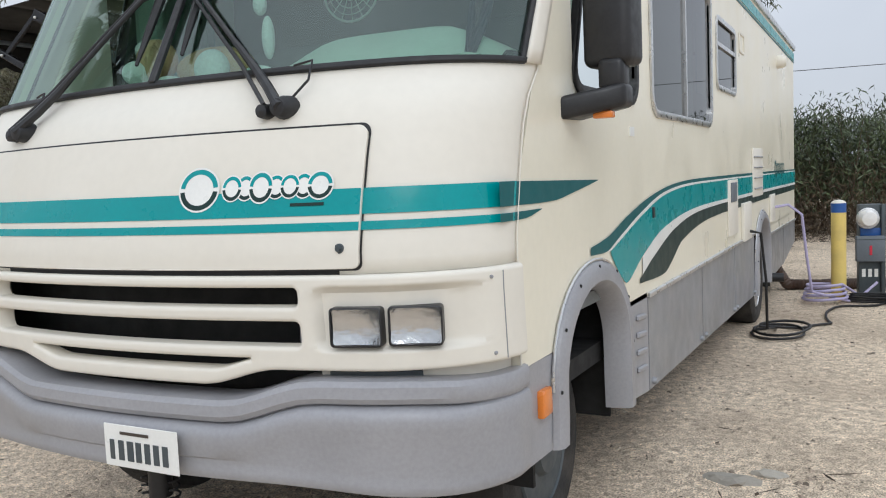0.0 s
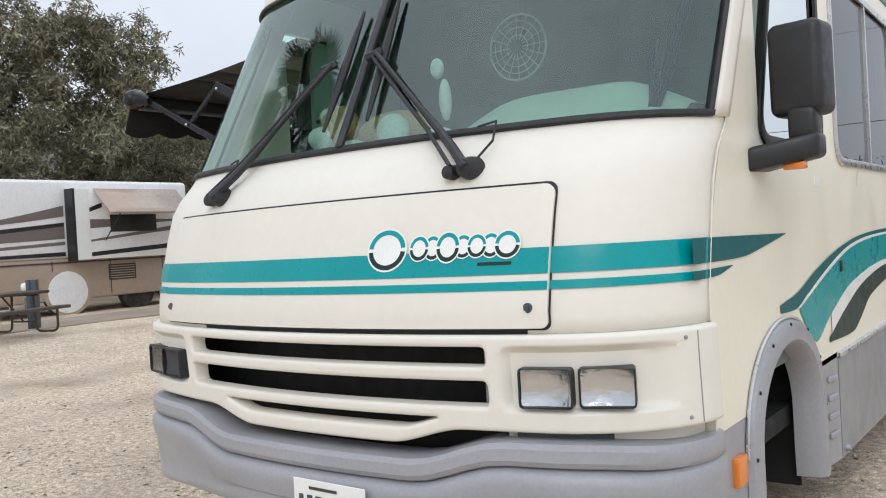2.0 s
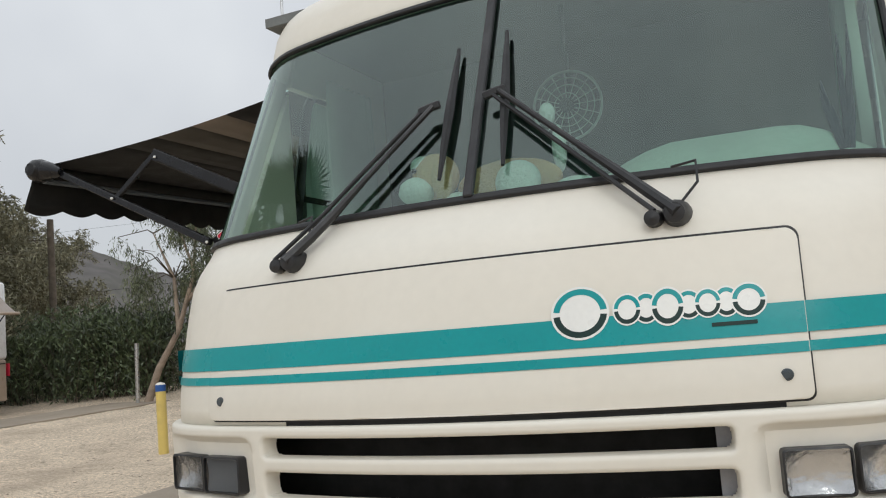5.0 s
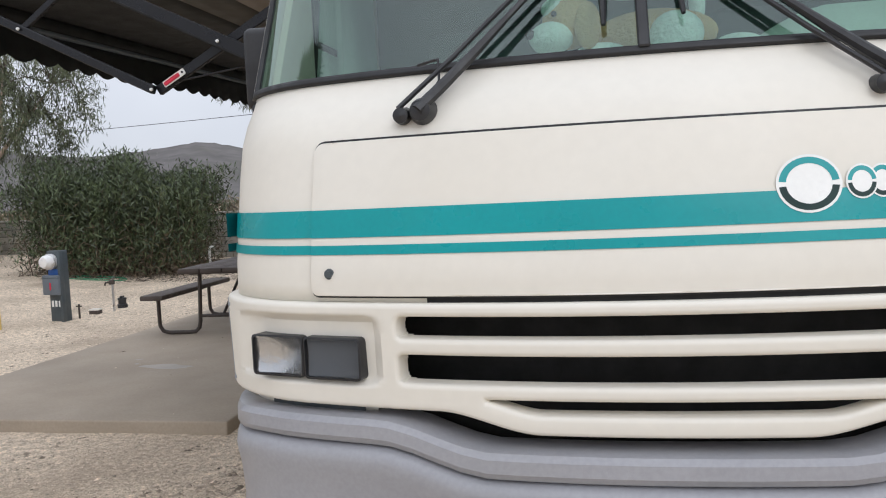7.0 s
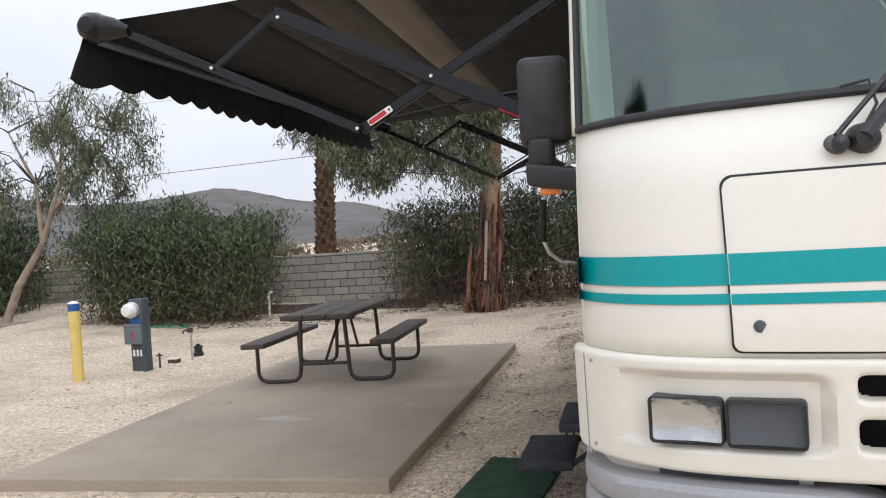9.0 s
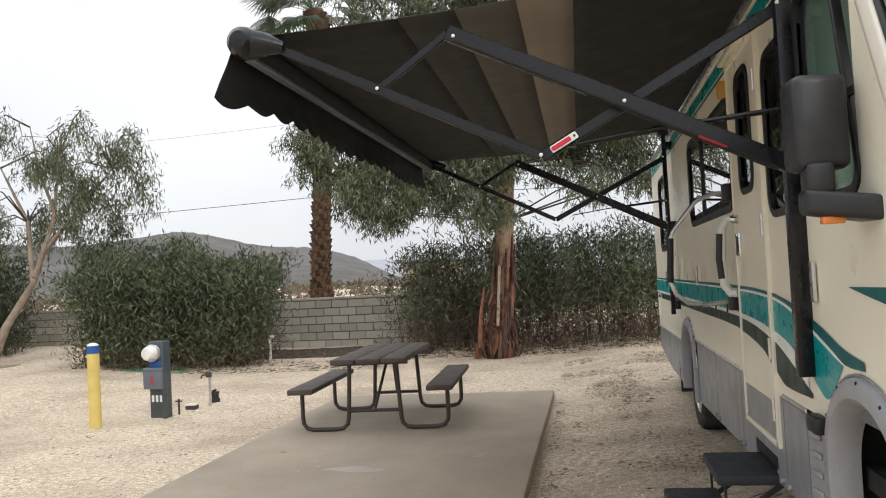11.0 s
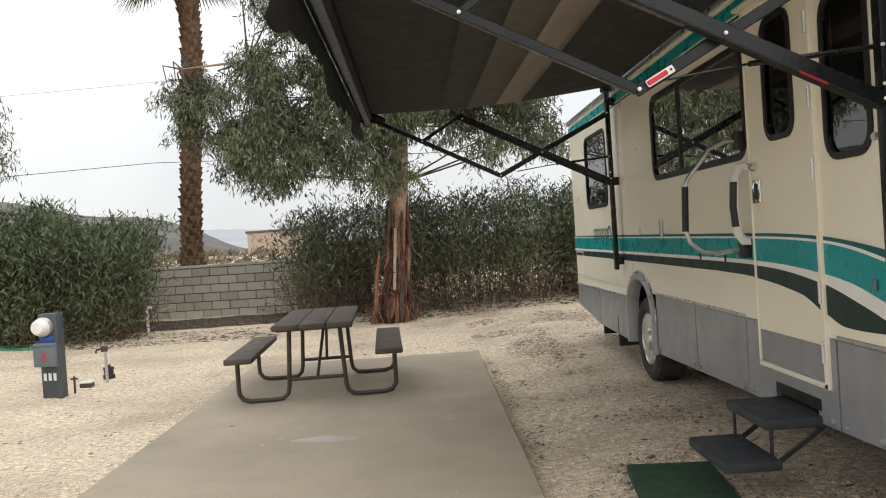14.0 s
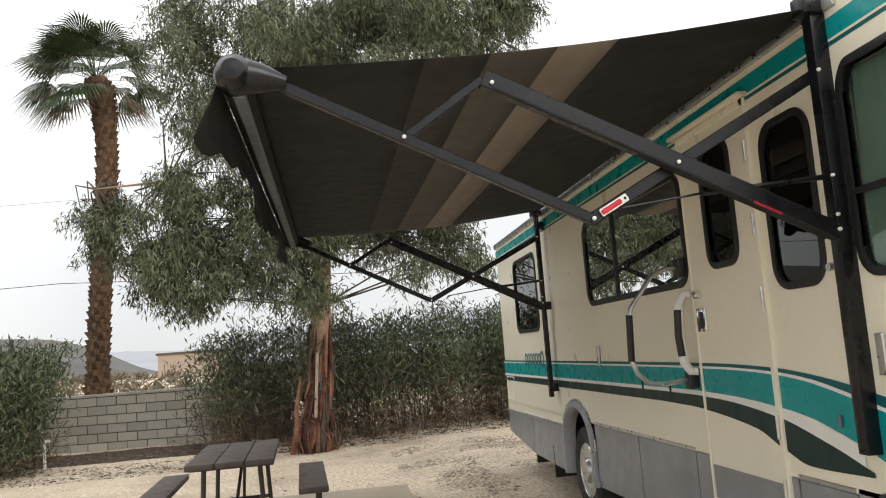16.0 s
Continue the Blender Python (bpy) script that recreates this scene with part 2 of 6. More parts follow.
def link_mesh(name, bm, material, smooth=False, fix=True):
    me = bpy.data.meshes.new(name)
    if fix:
        bmesh.ops.recalc_face_normals(bm, faces=bm.faces)
    bm.to_mesh(me)
    bm.free()
    me.materials.append(material)
    if smooth:
        for p in me.polygons:
            p.use_smooth = True
        me.set_sharp_from_angle(angle=radians(35))
    return new(name, me)


def part(name, bm, material, parent, label="", smooth=True, fix=True):
    ob = link_mesh(name, bm, material, smooth, fix)
    ob.parent = parent
    return tagged(ob, label)


def solo(name, bm, material, label, category, kind="", group="", smooth=True):
    return tagged(link_mesh(name, bm, material, smooth), label, category, group, kind)


def raw(name, verts, faces, material, parent=None):
    me = bpy.data.meshes.new(name)
    me.from_pydata([tuple(map(float, v)) for v in verts], [], faces)
    me.materials.append(material)
    ob = new(name, me)
    ob.parent = parent
    return ob


def box(bm, x0, x1, y0, y1, z0, z1, bev=0.0, seg=2, m=None):
    r = bmesh.ops.create_cube(bm, size=1, matrix=Matrix.Translation(((x0 + x1) / 2, (y0 + y1) / 2, (z0 + z1) / 2)) @ Matrix.Diagonal((x1 - x0, y1 - y0, z1 - z0, 1)))
    vs = r["verts"]
    if bev:
        es = list({e for v in vs for e in v.link_edges})
        rb = bmesh.ops.bevel(bm, geom=es, offset=bev, segments=seg, profile=0.5, affect="EDGES")
        vs = list({v for f in rb["faces"] for v in f.verts} | {v for v in vs if v.is_valid})
    if m is not None:
        bmesh.ops.transform(bm, matrix=m, verts=vs)
    return bm


def tube(bm, pts, r, n=10, closed=False, caps=True):
    """A round bar along the points; r: one radius or one for each point."""
    pts = [Vector(p) for p in pts]
    rs = r if isinstance(r, (list, tuple)) else [r] * len(pts)
    rings, side = [], None
    for i, p in enumerate(pts):
        a, b = pts[max(0, i - 1)], pts[min(len(pts) - 1, i + 1)]
        if closed:
            a, b = pts[i - 1], pts[(i + 1) % len(pts)]
        d = (b - a).normalized()
        if side is None:
            side = d.orthogonal().normalized()
        side = (side - d * side.dot(d)).normalized()
        up_ = d.cross(side)
        rings.append([bm.verts.new(p + (side * math.cos(k * 2 * math.pi / n) + up_ * math.sin(k * 2 * math.pi / n)) * rs[i]) for k in range(n)])
    for i in range(len(rings) - (0 if closed else 1)):
        A, B = rings[i], rings[(i + 1) % len(rings)]
        for k in range(n):
            bm.faces.new((A[k], A[(k + 1) % n], B[(k + 1) % n], B[k]))
    if caps and not closed:
        bm.faces.new(rings[0][::-1]), bm.faces.new(rings[-1])
    return bm


def bar(bm, p, q, w, h, upv=(0, 0, 1), bev=0.004):
    """A flat bar of width w and height h from p to q."""
    p, q = Vector(p), Vector(q)
    d = (q - p).normalized()
    s = d.cross(Vector(upv)).normalized()
    u = s.cross(d)
    m = Matrix((s, d, u)).transposed().to_4x4()
    m.translation = (p + q) / 2
    return box(bm, -w / 2, w / 2, -(q - p).length / 2, (q - p).length / 2, -h / 2, h / 2, bev, 1, m)


def lathe(bm, prof, centre=(0, 0, 0), axis="z", n=24):
    """Turns (radius, height) pairs round an axis."""
    rings = []
    for r, h in prof:
        ring = []
        for k in range(n):
            a = 2 * math.pi * k / n
            v = {"z": (r * math.cos(a), r * math.sin(a), h), "x": (h, r * math.cos(a), r * math.sin(a)), "y": (r * math.cos(a), h, r * math.sin(a))}[axis]
            ring.append(bm.verts.new(Vector(v) + Vector(centre)))
        rings.append(ring)
    for A, B in zip(rings, rings[1:]):
        for k in range(n):
            bm.faces.new((A[k], A[(k + 1) % n], B[(k + 1) % n], B[k]))
    for R in (rings[0], rings[-1]):
        if (R[0].co - R[n // 2].co).length > 1e-5:
            bm.faces.new(R)
    return bm


def grid(bm, rows):
    """Quads over a table of points."""
    vs = [[bm.verts.new(p) for p in row] for row in rows]
    for A, B in zip(vs, vs[1:]):
        for i in range(len(A) - 1):
            bm.faces.new((A[i], A[i + 1], B[i + 1], B[i]))
    return bm


def thicken(ob, t, off=-1):
    md = ob.modifiers.new("thickness", "SOLIDIFY")
    md.thickness, md.offset = t, off
    return ob


def rbox_outline(a0, a1, b0, b1, r, n=5):
    """Corner-rounded rectangle in two coordinates, anticlockwise."""
    out = []
    for ca, cb, s in ((a1 - r, b1 - r, 0), (a0 + r, b1 - r, 90), (a0 + r, b0 + r, 180), (a1 - r, b0 + r, 270)):
        for k in range(n + 1):
            t = radians(s + 90 * k / n)
            out.append((ca + r * math.cos(t), cb + r * math.sin(t)))
    return out


def smooth01(t):
    t = max(0.0, min(1.0, t))
    return t * t * (3 - 2 * t)


# ---- ground ----
def ground_z(x, y):
    """The lie of the land: a little higher under the motorhome, rising far to the west."""
    z = 0.09 * smooth01((x + 4.7) / 0.9) * smooth01((2.5 - x) / 2.0) * smooth01((y - 1.0) / 5.0)
    z += 0.22 * smooth01((-11.0 - x) / 4)
    z += 0.16 * smooth01((y - 15.5) / 3)
    z += 0.015 * noise.noise((x * 0.8, y * 0.8, 0)) + 0.012 * noise.noise((x * 2.7, y * 2.7, 3))
    if -8.1 < x < -4.6 and 4.7 < y < 11.3:
        z = min(z, 0.05)
    return z


def build_ground():
    def axis_steps(lo, hi, fine0, fine1, step):
        out = [lo, lo * 0.4, lo * 0.15, lo * 0.06]
        out = [v for v in out if v < fine0 - 3]
        v = fine0 - 8
        while v < fine0:
            out.append(v)
            v += 1.0
        while v < fine1:
            out.append(v)
            v += step
        while v < fine1 + 10:
            out.append(v)
            v += 1.0
        out += [w for w in (hi * 0.06, hi * 0.15, hi * 0.4, hi) if w > fine1 + 12]
        return sorted(out)
    xs, ys = axis_steps(-2500, 2500, -22, 5, 0.16), axis_steps(-2500, 2500, -4, 19, 0.16)
    verts = [(x, y, ground_z(x, y)) for y in ys for x in xs]
    n = len(xs)
    faces = [(j * n + i, j * n + i + 1, j * n + n + i + 1, j * n + n + i) for j in range(len(ys) - 1) for i in range(n - 1)]
    ob = raw("ground", verts, faces, SAND)
    for p in ob.data.polygons:
        p.use_smooth = True
    tagged(ob, "pale sandy gravel ground with scattered litter", "ground", kind="structure")


build_ground()


def scatter(name, n, area, size, material, label, flat=0.5, seed=1, thin=1.0, kind_word="gravel", clump=0.0):
    """Small stones or litter lying on the ground."""
    rnd = np.random.RandomState(seed)
    verts, faces = [], []
    for i in range(n):
        x, y = rnd.uniform(area[0], area[1]), rnd.uniform(area[2], area[3])
        if -7.8 < x < -4.8 and 5.0 < y < 11.0 and rnd.rand() < 0.994:
            continue
        if clump and noise.noise((x * clump, y * clump, seed)) < rnd.uniform(-0.05, 0.45):
            continue
        z = ground_z(x, y) if not (-7.8 < x < -4.8 and 5.0 < y < 11.0) else 0.09
        s = size * rnd.uniform(0.4, 1.0) * (1 + 1.5 * (rnd.rand() > 0.96))
        a = rnd.uniform(0, 6.28)
        k = len(verts)
        l, w = s * rnd.uniform(0.8, 1.3), s * rnd.uniform(0.5, 0.9)
        l, w = l * thin, w / thin
        c, sn = math.cos(a), math.sin(a)
        for u, v, h in ((l, 0, 0), (0, w, 0), (-l, 0, 0), (0, -w, 0), (0.2 * l, 0.1 * w, s * flat)):
            verts.append((x + u * c - v * sn, y + u * sn + v * c, z - 0.002 + h))
        faces += [(k, k + 1, k + 4), (k + 1, k + 2, k + 4), (k + 2, k + 3, k + 4), (k + 3, k, k + 4)]
    tagged(raw(name, verts, faces, material), label, kind_word, kind="stuff")


scatter("gravel", 110000, (-9.5, 3.0, 2.2, 11), 0.0095, STONE, "small pale gravel stones scattered over sand", 0.6, 1)
scatter("leaf_litter", 42000, (-13, 3.5, 2.0, 17.5), 0.0125, TWIG, "dark dry leaf litter scattered over sand", 0.25, 2, 1.3, "litter")
scatter("twig_litter", 6000, (-12, 3.2, 1.8, 17.0), 0.018, TWIG, "thin dark twigs lying on sandy ground", 0.15, 3, 2.9, "litter")
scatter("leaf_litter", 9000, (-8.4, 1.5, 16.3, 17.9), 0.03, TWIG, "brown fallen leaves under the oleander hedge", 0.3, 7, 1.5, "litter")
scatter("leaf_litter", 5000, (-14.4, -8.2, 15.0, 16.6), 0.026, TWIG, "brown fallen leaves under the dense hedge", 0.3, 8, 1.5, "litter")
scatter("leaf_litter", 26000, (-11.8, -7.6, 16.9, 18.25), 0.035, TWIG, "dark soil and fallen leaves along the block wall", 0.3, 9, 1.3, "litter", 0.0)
scatter("sand_clods", 60000, (-4.85, -2.6, 3.5, 15.5), 0.018, CLOD, "damp disturbed sand clods beside the slab", 0.5, 4, 1.0, "soil", 1.1)
scatter("sand_clods", 50000, (-9.5, 3.0, 1.2, 4.9), 0.012, CLOD, "damp clods and crumbs on the sandy ground", 0.5, 6, 1.0, "soil", 1.6)


def build_pad():
    bm = bmesh.new()
    box(bm, -7.72, -4.87, 5.02, 10.95, -0.05, 0.09, 0.012)
    ob = solo("concrete_pad", bm, CONC, "stained brown-grey concrete patio slab", "patio", kind="structure", smooth=False)
    return ob


build_pad()


# ---- motorhome ----
RV = (-2.27, 2.0, 0.0)
HALF, LEN, ROOF = 1.197, 9.5, 2.97
PROFILE = [(0.50, 0.02), (0.90, 0.02), (1.20, 0.0), (1.33, 0.0), (1.47, 0.03), (1.60, 0.062), (1.70, 0.095), (1.76, 0.135), (1.83, 0.205),
           (1.86, 0.225), (2.66, 0.665), (2.72, 0.682), (2.80, 0.715), (2.87, 0.77), (2.92, 0.84), (2.96, 0.95), (2.985, 1.08), (3.0, 1.22)]


def front_y0(z):
    for (za, ya), (zb, yb) in zip(PROFILE, PROFILE[1:]):
        if z <= zb:
            return ya + (yb - ya) * max(0, (z - za)) / (zb - za)
    return PROFILE[-1][1]


CORNER_W, CORNER_D = 0.32, 0.235


def front_y(x, z):
    """The depth of the motorhome's bowed front at a place across it and a height."""
    a = min(abs(x), HALF)
    y = front_y0(z) + 0.15 * a * a
    if a > HALF - CORNER_W:
        t = (a - HALF + CORNER_W) / CORNER_W
        y += CORNER_D * (1 - math.sqrt(max(0.0, 1 - t * t)))
    return y


def seam_y(z):
    return front_y(HALF, z) + 0.025


def plan_xs(n=28, r=CORNER_W):
    """Places across the front, closer together round the corners."""
    mid = [(-HALF + r) + (2 * HALF - 2 * r) * k / n for k in range(n + 1)]
    arc = [HALF - r + r * math.sin(radians(a)) for a in (10, 20, 30, 40, 49, 57, 64, 70, 75, 80, 84, 87, 90)]
    return [-v for v in arc[::-1]] + mid + arc


def front_point(x, z, out=0.0):
    y = front_y(x, z)
    e = 0.004
    if abs(x) > HALF - 0.004:
        nx, ny = math.copysign(1, x), 0.0
    else:
        g = (front_y(x + e, z) - front_y(x - e, z)) / (2 * e)
        ln = math.hypot(g, 1)
        nx, ny = g / ln, -1 / ln
    return (x + nx * out, y + ny * out, z)


def front_sheet(zlist, xs=None, out=0.0, side=True):
    """A sheet over the front between heights, carried round the corners to the seams."""
    xs = xs or plan_xs()
    rows = []
    for z in zlist:
        row = [front_point(x, z, out) for x in xs]
        if side:
            row = [(-HALF - out, seam_y(z), z)] + row + [(HALF + out, seam_y(z), z)]
        rows.append(row)
    return grid(bmesh.new(), rows)


rv = thing("motorhome", "cream class A motorhome with teal stripes and grey skirts", "motorhome", RV)


def zsteps(a, b, n):
    return [a + (b - a) * k / n for k in range(n + 1)]


def front_band(zlo, zhi, x0=-1.3, x1=1.3, out=0.004, n=60):
    """A stripe laid on the front between two heights."""
    xs = [x for x in sorted(set(plan_xs(n) + [x0, x1])) if max(x0, -HALF) - 1e-6 <= x <= min(x1, HALF) + 1e-6]
    return front_sheet(zsteps(zlo, zhi, 6), xs, out, False)


# shells of the front: below the windscreen and above it
def lower_cap():
    zl = zsteps(1.262, 1.70, 10) + [1.73, 1.76, 1.79, 1.82, 1.845, 1.865]
    thicken(part("front_cap", front_sheet(zl), CREAM, rv, fix=False), 0.02, -1)
    thicken(part("roof_cap", front_sheet([2.655, 2.69, 2.72, 2.735, 2.75, 2.78, 2.80, 2.83, 2.86, 2.885, 2.91, 2.93, 2.945, 2.96, 2.975, 2.985, 2.993, 3.0]), CREAM, rv, fix=False), 0.02, -1)


lower_cap()
DOOR = (2.57, 3.38, 0.70, 2.74)
WIN_P = {"cab_window": (1.10, 1.76, 1.83, 2.64), "narrow_window": (2.05, 2.42, 1.83, 2.56), "lounge_window": (3.47, 5.46, 1.95, 2.57), "rear_window": (7.35, 8.42, 1.80, 2.58)}
WIN_D = {"cab_window": (1.04, 1.88, 1.83, 2.62), "lounge_window": (2.19, 3.72, 1.80, 2.62), "galley_window": (3.97, 4.72, 2.06, 2.48)}
ARCH_F, ARCH_R = (1.20, 0.47, 1.185), (6.20, 0.50, 1.11)


def side_wall(sgn, holes, z0=0.93, z1=2.93):
    """A side of the body, with openings cut through it."""
    holes = holes + [(ARCH_F[0] - 0.40, ARCH_F[0] + 0.40, z0, 1.0), (ARCH_F[0] - 0.30, ARCH_F[0] + 0.30, z0, 1.09), (ARCH_R[0] - 0.40, ARCH_R[0] + 0.40, z0, 0.945), (ARCH_R[0] - 0.30, ARCH_R[0] + 0.30, z0, 1.02)]
    ys = sorted({round(v, 3) for h in holes for v in h[:2]} | {0.66, 5.6, 6.8, LEN - 0.06})
    zs = sorted({round(v, 3) for h in holes for v in h[2:4]} | {z0, 1.262, 1.5, 1.83, 1.9, 2.0, 2.1, 2.2, 2.3, 2.4, 2.5, 2.6, 2.66, 2.72, 2.8, 2.86, 2.9, z1})
    bm = bmesh.new()

    def clip(y, z):
        return max(y, seam_y(max(z, 1.262)))

    def v(y, z):
        return bm.verts.new((sgn * HALF, y, z))
    for za, zb in zip(zs, zs[1:]):
        for ya, yb in zip([0.0] + ys, ys):
            if yb <= min(clip(0, za), clip(0, zb)) + 0.002:
                continue
            c = ((ya + yb) / 2, (za + zb) / 2)
            if any(h[0] <= c[0] <= h[1] and h[2] <= c[1] <= h[3] for h in holes):
                continue
            q = [(clip(ya, za), za), (max(yb, clip(yb, za)), za), (max(yb, clip(yb, zb)), zb), (clip(ya, zb), zb)]
            if abs(q[0][0] - q[1][0]) < 1e-4 and abs(q[2][0] - q[3][0]) < 1e-4:
                continue
            f = [v(*p) for p in q]
            bm.faces.new(f if sgn > 0 else f[::-1])
    bmesh.ops.remove_doubles(bm, verts=bm.verts, dist=0.0005)
    return thicken(part("side_wall", bm, SIDE, rv, smooth=False, fix=False), 0.04, -1)


side_wall(-1, list(WIN_P.values()) + [(DOOR[0], DOOR[1], 0.93, DOOR[3])])
side_wall(1, list(WIN_D.values()))


def ring_mesh(X, sgn, y0, y1, z0, z1, r, width, proud, depth=0.03, slant=0.0):
    """A rounded frame round an opening in a side, overlapping the wall and filling the corners."""
    bm = bmesh.new()
    o0, o1 = rbox_outline(y0 - width, y1 + width, z0 - width, z1 + width, r + width), rbox_outline(y0, y1, z0, z1, r)

    def sl(y, z):
        return y + slant * (z - z0) / (z1 - z0) * max(0, (y1 - y) / (y1 - y0))
    rings = []
    for o, dx in ((o0, 0.001), (o0, proud * 0.7), ([(a * 0.75 + c * 0.25, b * 0.75 + d * 0.25) for (a, b), (c, d) in zip(o0, o1)], proud), (o1, proud * 0.8), (o1, -depth)):
        rings.append([bm.verts.new((X + sgn * dx, sl(y, z), z)) for y, z in o])
    n = len(rings[0])
    for A, B in zip(rings, rings[1:]):
        for k in range(n):
            bm.faces.new((A[k], A[(k + 1) % n], B[(k + 1) % n], B[k]))
    return bm


def side_window(sgn, y0, y1, z0, z1, dividers=(), bars=(), r=0.09, frame_mat=RUBBER, width=0.035, parent=None, X=None, slant=0.0, glass=TINT):
    """A framed window set in a side of the body."""
    X = sgn * HALF if X is None else X
    w = part("window", ring_mesh(X, sgn, y0, y1, z0, z1, r, width, 0.014, slant=slant), frame_mat, parent or rv)
    bm = bmesh.new()
    pts = [(y + slant * (z - z0) / (z1 - z0) * (y1 - y) / (y1 - y0), z) for y, z in rbox_outline(y0 - 0.004, y1 + 0.004, z0 - 0.004, z1 + 0.004, r)]
    bm.faces.new([bm.verts.new((X - sgn * 0.006, y, z)) for y, z in pts])
    if parent is None:
        part("pane", bm, glass, w, smooth=False).visible_shadow = False
        for y in dividers:
            part("divider", box(bmesh.new(), X - 0.008, X + 0.008, y - 0.014, y + 0.014, z0, z1), frame_mat, w)
        for z in bars:
            part("bar", box(bmesh.new(), X - 0.008, X + 0.008, y0, y1, z - 0.014, z + 0.014), frame_mat, w)
    else:
        bm.free()
    return w


def tint_pane(sgn, X, y0, y1, z0, z1, r, parent):
    bm = bmesh.new()
    bm.faces.new([bm.verts.new((X, y, z)) for y, z in rbox_outline(y0, y1, z0, z1, r)])
    ob = part("pane", bm, TINT, parent, smooth=False)
    ob.visible_shadow = False
    return ob


side_window(-1, *WIN_P["cab_window"], bars=(2.14,), slant=0.22, glass=CABGLASS)
side_window(-1, *WIN_P["narrow_window"])
side_window(-1, *WIN_P["lounge_window"], dividers=(4.75,), width=0.045)
side_window(-1, *WIN_P["rear_window"])
side_window(1, *WIN_D["cab_window"], slant=0.28, glass=CABGLASS)
side_window(1, *WIN_D["lounge_window"], dividers=(2.97,), frame_mat=ALU)
side_window(1, *WIN_D["galley_window"], bars=(2.33,), frame_mat=ALU, r=0.04)


def roof_and_back():
    rows = []
    for y in [0.72, 0.85, 1.0, 1.15, 1.3, 1.45, 1.6, 3, 5, 7, 9, LEN - 0.03]:
        row = []
        for k in range(25):
            x = -HALF + 2 * HALF * k / 24
            yy = max(y, front_y(x, 2.99) - 0.02)
            row.append((x, yy, 2.985 + 0.03 * smooth01((yy - 1.2) / 1.2) * (1 - (x / HALF) ** 4) - 0.03 * smooth01((yy - 1.6) / 1.5) * (x / HALF) ** 8))
        rows.append(row)
    part("roof", grid(bmesh.new(), rows), WHITE, rv)
    part("back_wall", box(bmesh.new(), -HALF + 0.01, HALF - 0.01, LEN - 0.06, LEN, 0.80, 2.98, 0.02), SIDE, rv)
    for s in (-1, 1):
        part("roof_edge", box(bmesh.new(), s * HALF - 0.02, s * HALF + 0.022, 1.72, LEN, 2.90, 2.965, 0.012), ALU, rv)
        part("roof_stripe", box(bmesh.new(), s * HALF - 0.002, s * HALF + 0.005, 1.34, LEN - 0.01, 2.785, 2.87), TEAL, rv)
        part("roof_pinstripe", box(bmesh.new(), s * HALF - 0.002, s * HALF + 0.005, 1.36, LEN - 0.01, 2.755, 2.772), TEALD, rv)
    # plain box in the chassis space, added to block light under the body
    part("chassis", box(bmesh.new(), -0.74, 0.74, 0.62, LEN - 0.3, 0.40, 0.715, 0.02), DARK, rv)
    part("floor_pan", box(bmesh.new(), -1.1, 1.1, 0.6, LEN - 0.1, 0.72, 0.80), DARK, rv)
    part("air_conditioner", box(bmesh.new(), -0.4, 0.4, 3.4, 4.3, 3.0, 3.25, 0.08, 3), WHITE, rv)


roof_and_back()


def windscreen():
    zs = zsteps(1.86, 2.66, 16)
    xs = [x for x in plan_xs() if abs(x) < HALF - 0.012]
    w = part("windscreen", front_sheet(zs, xs, -0.004, False), WSGLASS, rv, fix=False)
    w.visible_shadow = False
    for s in (-1, 1):
        rows = []
        for z in zs:
            xp = sorted([x for x in plan_xs() if x * s > 0 and abs(x) >= HALF - 0.013], key=abs)
            rows.append([front_point(x, z) for x in xp] + [(s * HALF, seam_y(z), z)])
        thicken(part("pillar", grid(bmesh.new(), rows), CREAM, rv), 0.03, 0)
        part("seal", tube(bmesh.new(), [front_point(s * (HALF - 0.014), z, 0.003) for z in zs], 0.011, 8), RUBBER, w)
    for a, b in ((1.856, 1.874), (2.648, 2.664)):
        thicken(part("seal", front_sheet(zsteps(a, b, 3), [x for x in plan_xs() if abs(x) < HALF - 0.005], 0.006, False), RUBBER, w, fix=False), 0.016, 0)
    bm = bmesh.new()
    bar(bm, (0.03, front_y(0, 1.87) - 0.012, 1.87), (0.018, front_y(0, 2.66) - 0.012, 2.66), 0.030, 0.02, (0, -1, 0.5))
    part("mullion", bm, BLACK, w)


windscreen()


# ---- stripes ----
def interp(table, u):
    for (a, p), (b, q) in zip(table, table[1:]):
        if u <= b:
            t = (u - a) / (b - a)
            t = max(0.0, t)
            return p + (q - p) * t
    return table[-1][1]


def curve_y(table, u):
    """A smooth curve through the given pairs."""
    n = len(table)
    for i in range(n - 1):
        if u <= table[i + 1][0] or i == n - 2:
            (x0, y0_), (x1, y1_) = table[i], table[i + 1]
            m0 = (y1_ - (table[i - 1][1] if i else y0_)) / (x1 - (table[i - 1][0] if i else x0))
            m1 = ((table[i + 2][1] if i + 2 < n else y1_) - y0_) / ((table[i + 2][0] if i + 2 < n else x1) - x0)
            h = x1 - x0
            t = max(0.0, min(1.0, (u - x0) / h))
            return (2 * t**3 - 3 * t**2 + 1) * y0_ + (t**3 - 2 * t**2 + t) * h * m0 + (-2 * t**3 + 3 * t**2) * y1_ + (t**3 - t**2) * h * m1


